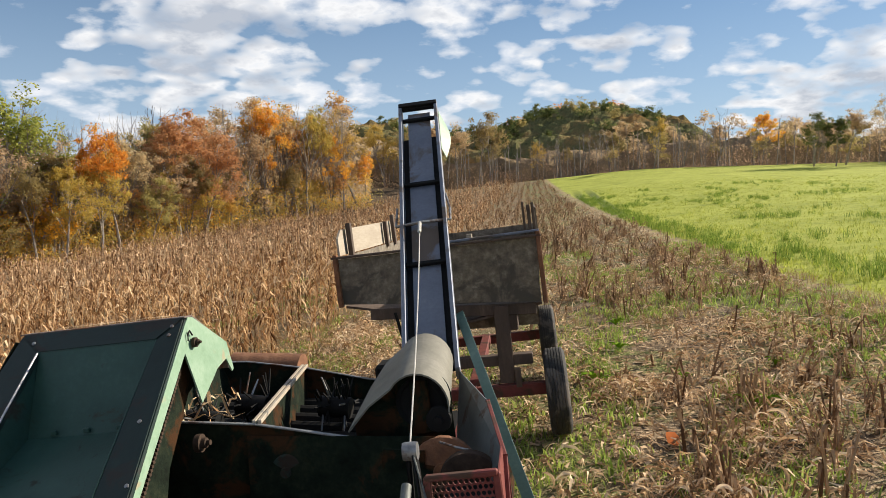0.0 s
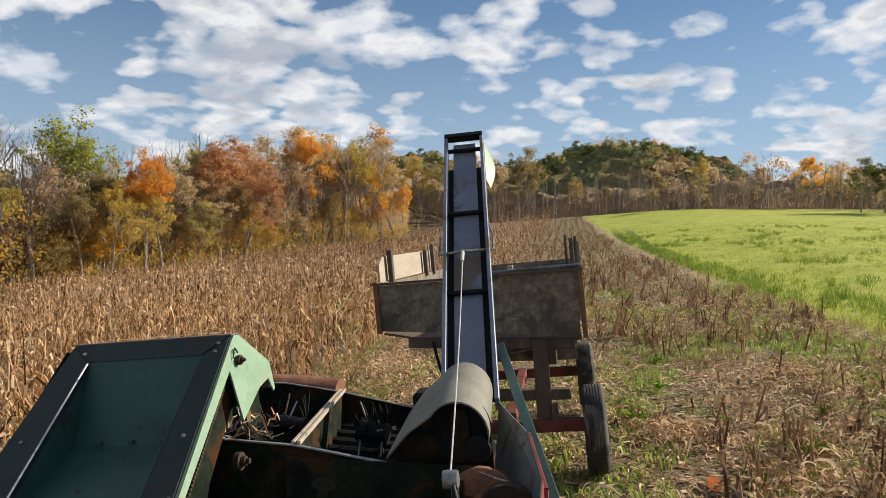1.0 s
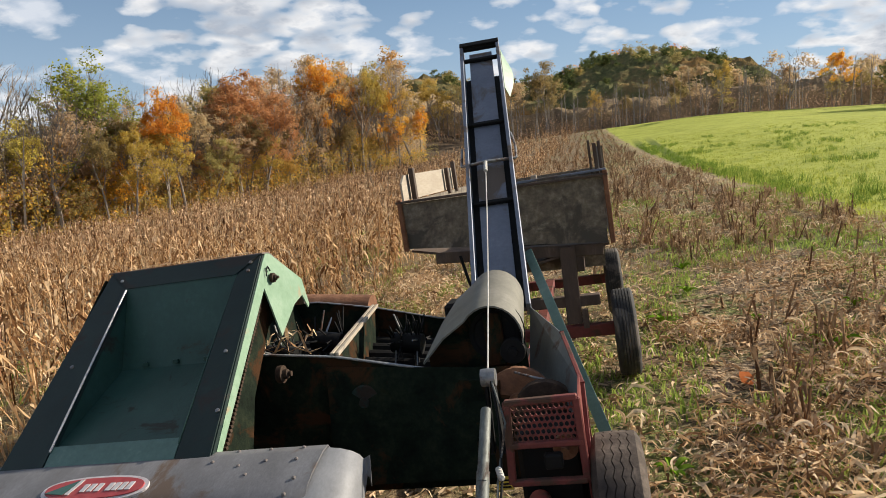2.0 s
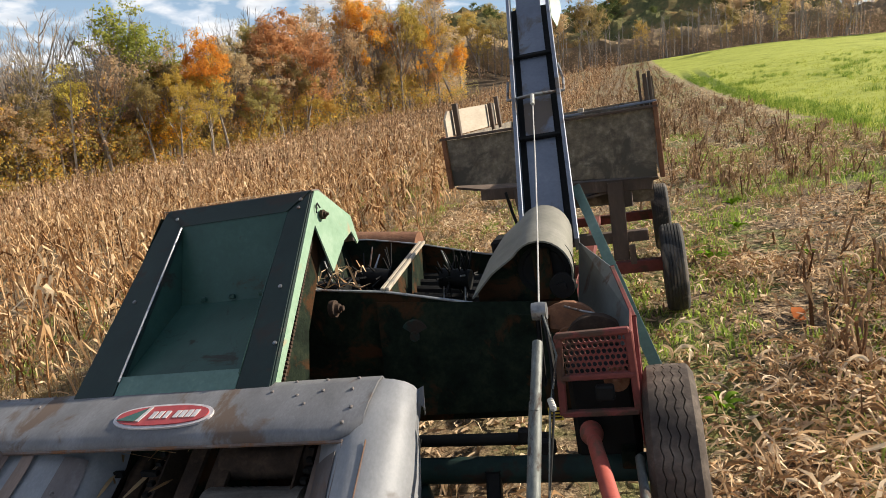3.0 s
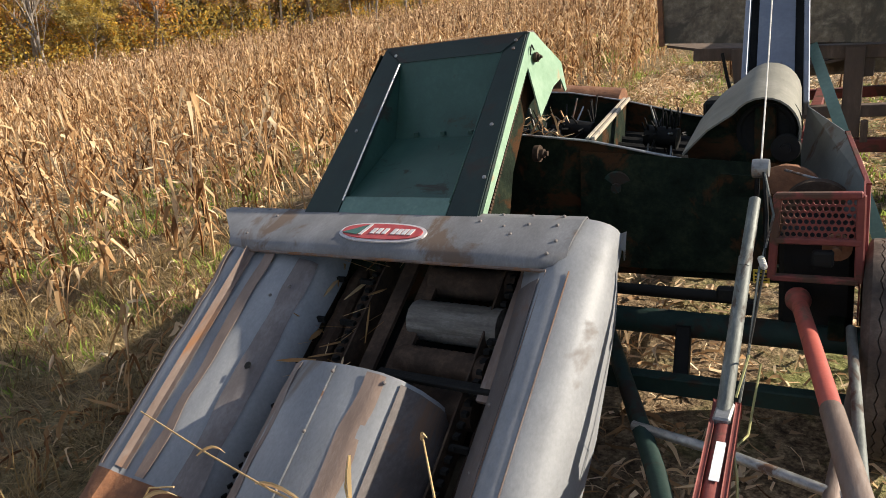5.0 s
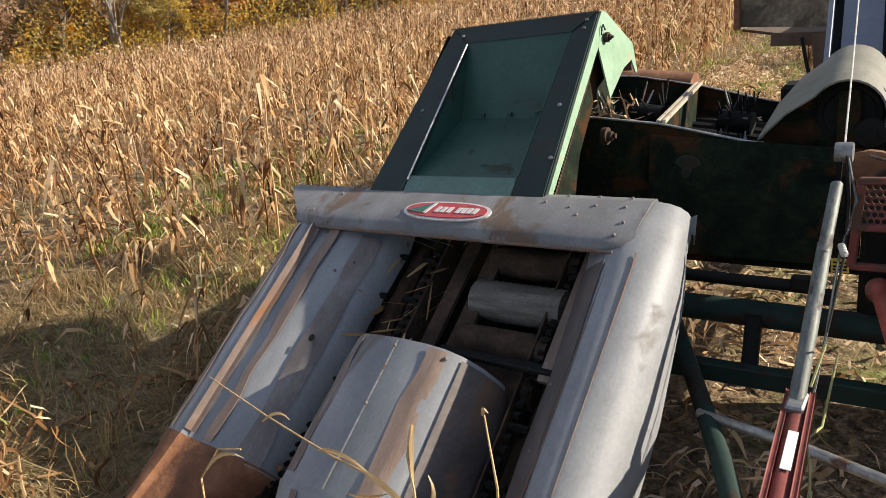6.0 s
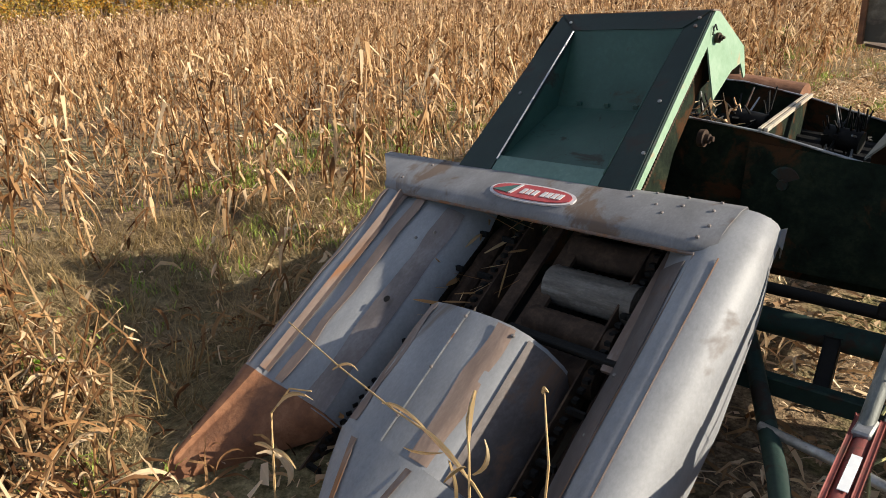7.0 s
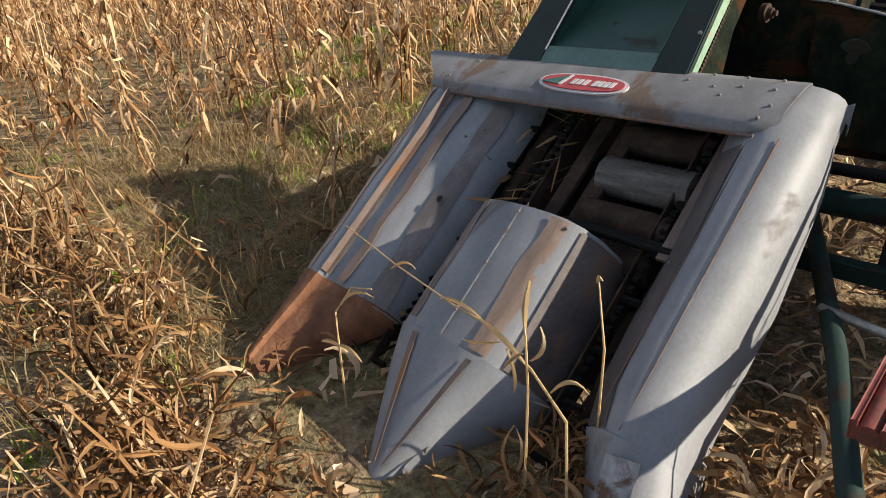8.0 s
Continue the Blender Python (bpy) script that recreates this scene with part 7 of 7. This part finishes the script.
brush("undergrowth", 13, 76, 64, 74, 80000, 8.5, "brown", 2)
brush("undergrowth", 13, 76, 63, 69, 26000, 6.5, "orange", 9)
brush("undergrowth", 13, 76, 62.5, 68, 44000, 5.0, "yellow", 6)
brush("undergrowth", 12, 76, 63, 70, 18000, 3.4, "olive", 3)
brush("undergrowth", -38, 14, 118, 130, 40000, 5.0, "brown", 4)
for n, shade, tall, seed, deep in ((24, "yellow", 5.5, 31, 70), (30, "olive", 6.0, 32, 72), (10, "orange", 6.0, 33, 70), (34, "brown", 7.0, 34, 76), (12, "rust", 6.5, 35, 74)):
    far_wood("saplings", wood_spots(n, 13, 72, 64.5, deep, seed), shade, tall, seed, f"{WORDS[shade]} saplings along the wood's edge", 4, 1.5)


def wood_mass(x0, x1, y0, y1, height, seed, tints, label, fan=False):
    """Crowns so deep in the wood that they close to one uneven mass."""
    m = bpy.data.materials.new("massed_crowns")
    m.use_nodes = True
    nt = m.node_tree
    shader = nt.nodes["Principled BSDF"]
    geo = nt.nodes.new("ShaderNodeNewGeometry")
    patch = node(nt, "ShaderNodeTexNoise", Scale=0.11, Detail=3.0, Roughness=0.6)
    leaf = node(nt, "ShaderNodeTexNoise", Scale=1.6, Detail=8.0, Roughness=0.75)
    for n in (patch, leaf):
        nt.links.new(geo.outputs["Position"], n.inputs["Vector"])
    tone = ramp(nt, [(0.36 + 0.28 * k / (len(tints) - 1), c) for k, c in enumerate(tints)], maths(nt, "ADD", maths(nt, "MULTIPLY", patch.outputs[0], 0.6), maths(nt, "MULTIPLY", leaf.outputs[0], 0.4)))
    nt.links.new(tone, shader.inputs["Base Color"])
    shader.inputs["Roughness"].default_value = 1.0
    shader.inputs["Specular IOR Level"].default_value = 0.0
    b = node(nt, "ShaderNodeBump", Strength=1.0, Distance=0.45)
    nt.links.new(leaf.outputs[0], b.inputs["Height"])
    nt.links.new(b.outputs[0], shader.inputs["Normal"])
    xs, ys = np.arange(x0, x1, 0.6 if fan else 0.9), np.arange(y0, y1, 0.9)
    u, v = np.meshgrid(xs, ys)
    reach = v - 64 + edge_dist(u)
    gx, gy = (-reach * np.sin(np.radians(u)), reach * np.cos(np.radians(u))) if fan else (u, v)
    lump = np.array([noise.noise(Vector((a * 0.16, b * 0.16, seed))) * 0.30 + noise.noise(Vector((a * 0.5, b * 0.5, seed))) * 0.20 + noise.noise(Vector((a * 1.3, b * 1.3, seed))) * 0.10 for a, b in zip(gx.ravel(), gy.ravel())]).reshape(gx.shape)
    ends = np.minimum(np.minimum((u - x0), (x1 - 1 - u)), np.minimum((v - y0) * 2.5, (y1 - 1 - v)))
    gz = ground_z(gx, gy) - 0.5 + height * np.clip(ends / 4.0, 0, 1) ** 0.5 * (0.75 + lump)
    w, h = len(xs), len(ys)
    k = (np.arange(h - 1)[:, None] * w + np.arange(w - 1)[None]).ravel()
    ob = new("woods", mesh_from("woods", np.stack([gx.ravel(), gy.ravel(), gz.ravel()], 1), np.stack([k, k + 1, k + w + 1, k + w], 1), m))
    tagged(ob, label, "woods", kind="stuff")


HILL = ((0.09, 0.10, 0.05), (0.15, 0.15, 0.068), (0.21, 0.165, 0.08), (0.34, 0.20, 0.08))
DEEP = ((0.17, 0.13, 0.09), (0.26, 0.195, 0.13), (0.34, 0.25, 0.15), (0.44, 0.30, 0.15))
wood_mass(-44, 40, 142, 200, 6.0, 3.0, HILL, "dense crowns of the wooded hill on the skyline")
wood_mass(-44, 92, 126, 142, 5.5, 8.0, DEEP, "brown depth of the woods beyond the fields")
wood_mass(13, 76, 78, 100, 8.5, 5.0, DEEP, "brown depth of the autumn woods behind the corn", True)


def trunk_stand(n, b0, b1, d0, d1, height, seed):
    """Slim grey trunks standing close together inside the woods."""
    r = np.random.RandomState(seed)
    pieces = []
    for x, y in wood_spots(n, b0, b1, d0, d1, seed):
        z, h, w = float(ground_z(x, y)) - 0.3, height * r.uniform(0.6, 1.1), r.uniform(0.06, 0.15)
        k = r.normal(0, 0.05, 2)
        pieces.append(stem([(x, y, z), (x + k[0] * h * 0.5, y + k[1] * h * 0.5, z + h * 0.5), (x + k[0] * h * 1.3, y + k[1] * h * 1.3, z + h)], [w, w * 0.7, w * 0.2], 4))
        for _ in range(9):
            t, u = r.uniform(0.35, 0.95), r.uniform(0, 6.28)
            p = Vector((x + k[0] * h * t, y + k[1] * h * t, z + h * t))
            ln = h * r.uniform(0.08, 0.22)
            pieces.append(stem([p, p + Vector((math.cos(u) * ln * 0.5, math.sin(u) * ln * 0.5, ln * 0.7))], [w * 0.35, w * 0.08], 3))
    ob = new("trunks", mesh_from("trunks", *joined(pieces), BARK))
    tagged(ob, "slim grey trunks standing close together in the woods", "tree trunks", kind="stuff")


def bare_wood(n, b0, b1, d0, d1, height, seed):
    """Leafless trees too many to count, with limbs and twigs."""
    r = np.random.RandomState(seed)
    vs, qs, count = [], [], 0
    for x, y in wood_spots(n, b0, b1, d0, d1, seed):
        fv, fq = BARE[r.randint(len(BARE))]
        k, a = height * r.uniform(0.75, 1.1) / 10, r.uniform(0, 6.28)
        c, e = math.cos(a) * k, math.sin(a) * k
        vs.append(np.stack([c * fv[:, 0] - e * fv[:, 1], e * fv[:, 0] + c * fv[:, 1], fv[:, 2] * k], 1) + (x, y, float(ground_z(x, y)) - 0.2))
        qs.append(fq + count)
        count += len(fv)
    ob = new("bare_woods", mesh_from("bare_woods", np.concatenate(vs), np.concatenate(qs), BARK))
    tagged(ob, "grey leafless trees standing close together in the woods", "woods", kind="stuff")


BARE = [tree_form(300 + k, 10.0, 3.0, 0, 0)[0] for k in range(4)]
bare_wood(26, 13, 74, 66, 90, 12.0, 41)
bare_wood(24, 37, 72, 64, 78, 15.0, 43)
bare_wood(16, -34, 0, 118, 135, 8.0, 42)
trunk_stand(130, 13, 76, 64, 78, 8.5, 21)
trunk_stand(170, -36, 12, 119, 130, 7.5, 22)


# ---- single plants close to the machine ----
def dry_weed(name, stalks, leaves, label):
    """A dead weed: thin stalks through points and narrow bent leaves."""
    base = Vector(stalks[0][-1])
    ob = new(name)
    ob.location = base
    tagged(ob, label, "dry plant", "dry weeds by the hood")
    BASES[ob] = base
    for pts in stalks:
        bm = bmesh.new()
        tube(bm, [Vector(p) for p in pts], 0.0028, 5, 0.005)
        part("stalk", bm, DRYSTALK, ob)
    for pts, w in leaves:
        pts = [Vector(p) for p in pts]
        line = [pts[0].lerp(pts[1], t) * (1 - t) + pts[1].lerp(pts[2], t) * t for t in np.linspace(0, 1, 7)] if len(pts) == 3 else [pts[0].lerp(pts[1], t) for t in np.linspace(0, 1, 5)]
        n = len(line)
        side = (line[-1] - line[0]).cross(Vector((0.4, -0.8, 0.3))).normalized()
        bm = bmesh.new()
        rows = []
        for i, p in enumerate(line):
            k = w * math.sin(math.pi * (0.12 + 0.86 * i / (n - 1))) ** 0.7 / 2
            rows.append([p - side * k, p + Vector((0, -0.004, 0.004)), p + side * k])
        sheet(bm, rows, 0.0006)
        part("leaf", bm, DRYLEAF, ob)


DRYSTALK = material("dry_stalk", [(0.3, (0.34, 0.20, 0.08)), (0.7, (0.60, 0.42, 0.20))], 30, (0.8, 0.95), 0, 0.2)
DRYLEAF = leafy("dry_weed_leaf", (0.50, 0.35, 0.17), (0.76, 0.60, 0.38), 0.35, 0.3)
dry_weed("dry_weed", [[(-2.335, 1.15, 0.217), (-1.915, 1.08, 0.231), (-1.518, 1.0, 0.283), (-1.292, 0.95, 0.337), (-1.089, 0.9, 0.318), (-0.914, 0.84, 0.276), (-0.86, 0.80, -0.19)]],
         [([(-1.951, 1.08, 0.197), (-1.85, 1.08, 0.30), (-1.797, 1.08, 0.264)], 0.011), ([(-1.6, 1.02, 0.26), (-1.47, 1.0, 0.34), (-1.30, 0.97, 0.30)], 0.015), ([(-1.474, 1.0, 0.157), (-1.38, 0.97, 0.20), (-1.25, 0.95, 0.30)], 0.011), ([(-1.35, 0.96, 0.33), (-1.20, 0.92, 0.36), (-1.09, 0.9, 0.31)], 0.020), ([(-1.2, 0.92, 0.32), (-1.16, 0.93, 0.22), (-1.20, 0.95, 0.12)], 0.012), ([(-1.0, 0.88, 0.30), (-0.95, 0.9, 0.4), (-0.90, 0.92, 0.33)], 0.014)],
         "dead tan weed leaning over the galvanised hood")
dry_weed("dry_weed", [[(-1.808, 0.88, 0.272), (-1.942, 0.88, 0.215), (-2.029, 0.85, 0.078), (-1.959, 0.8, -0.015), (-1.90, 0.75, -0.30)]],
         [([(-2.084, 0.8, -0.068), (-2.0, 0.8, -0.01), (-1.94, 0.8, -0.03)], 0.019), ([(-1.96, 0.8, -0.02), (-1.88, 0.8, 0.019), (-1.816, 0.8, -0.02)], 0.019), ([(-2.0, 0.86, 0.12), (-1.93, 0.88, 0.24), (-1.80, 0.88, 0.24)], 0.016)],
         "dead tan weed with hooked leaves before the snouts")
dry_weed("dry_weed", [[(-1.164, 0.98, 0.551), (-1.166, 0.95, 0.471), (-1.127, 0.92, 0.394), (-1.083, 0.88, 0.258), (-1.06, 0.84, -0.21)]],
         [([(-1.164, 0.98, 0.551), (-1.17, 0.96, 0.48), (-1.135, 0.93, 0.41)], 0.017), ([(-1.092, 0.9, 0.348), (-1.02, 0.9, 0.42), (-1.056, 0.9, 0.49)], 0.014), ([(-1.12, 0.9, 0.36), (-1.16, 0.9, 0.33), (-1.2, 0.9, 0.25)], 0.012)],
         "upright dead weed with pale pointed leaves")
dry_weed("dry_weed", [[(-1.148, 1.3, 0.402), (-1.062, 1.2, 0.351), (-0.98, 1.1, 0.329), (-0.93, 1.02, -0.2)]], [([(-1.155, 1.3, 0.385), (-1.148, 1.3, 0.42), (-1.13, 1.3, 0.40)], 0.019)], "thin dead stalk with a white tip")
# a fallen leaf of bright orange on the stubble
bm = bmesh.new()
sheet(bm, [[(1.14 + x, 5.53 + y, float(ground_z(1.14, 5.53)) + 0.05 + 0.05 * abs(x) + 0.02 * math.sin(y * 20)) for x in (-0.05 * w, 0.0, 0.05 * w)] for y, w in ((-0.13, 0.2), (-0.06, 0.9), (0.02, 1.0), (0.09, 0.7), (0.15, 0.1))], 0.001)
me = bpy.data.meshes.new("corn_husk")
bm.to_mesh(me)
bm.free()
me.materials.append(leafy("orange_husk", (0.50, 0.15, 0.05), (0.66, 0.24, 0.09), 0.3, 0.2))
tagged(new("corn_husk", me), "bright orange corn husk lying on the ground", "husk")


def broad_weed(x, y, s, seed):
    """A low green weed with broad leaves."""
    r = random.Random(seed)
    z = float(ground_z(x, y))
    ob = new("green_weed")
    ob.location = (x, y, z)
    BASES[ob] = Vector((x, y, z))
    tagged(ob, "low green weed with broad leaves among the stubble", "weed", "green weeds")
    for i in range(7):
        az = i * 0.9 + r.uniform(-0.3, 0.3)
        out = Vector((math.cos(az), math.sin(az), 0))
        side = Vector((-out.y, out.x, 0))
        ln, up = s * r.uniform(0.7, 1.1), s * r.uniform(0.3, 0.7)
        bm = bmesh.new()
        rows = []
        for t, w in ((0.0, 0.12), (0.3, 0.8), (0.6, 1.0), (0.85, 0.6), (1.0, 0.05)):
            p = Vector((x, y, z)) + out * ln * t + Vector((0, 0, 0.02 + up * math.sin(t * 2.2)))
            k = side * (0.2 * ln * w)
            rows.append([p - k + Vector((0, 0, 0.012)), p, p + k + Vector((0, 0, 0.012))])
        sheet(bm, rows, 0.0008)
        part("leaf", bm, WEEDLEAF, ob)


WEEDLEAF = leafy("broad_green_leaf", (0.16, 0.30, 0.019), (0.30, 0.44, 0.06), 0.4, 0.25)
for seed, (x, y, s) in enumerate(((0.72, 7.45, 0.17), (1.97, 6.2, 0.20), (0.42, 4.0, 0.12), (1.15, 8.9, 0.14), (1.6, 7.3, 0.12), (-3.7, 0.55, 0.10), (2.6, 7.6, 0.13), (1.3, 10.5, 0.16))):
    broad_weed(x, y, s, seed)
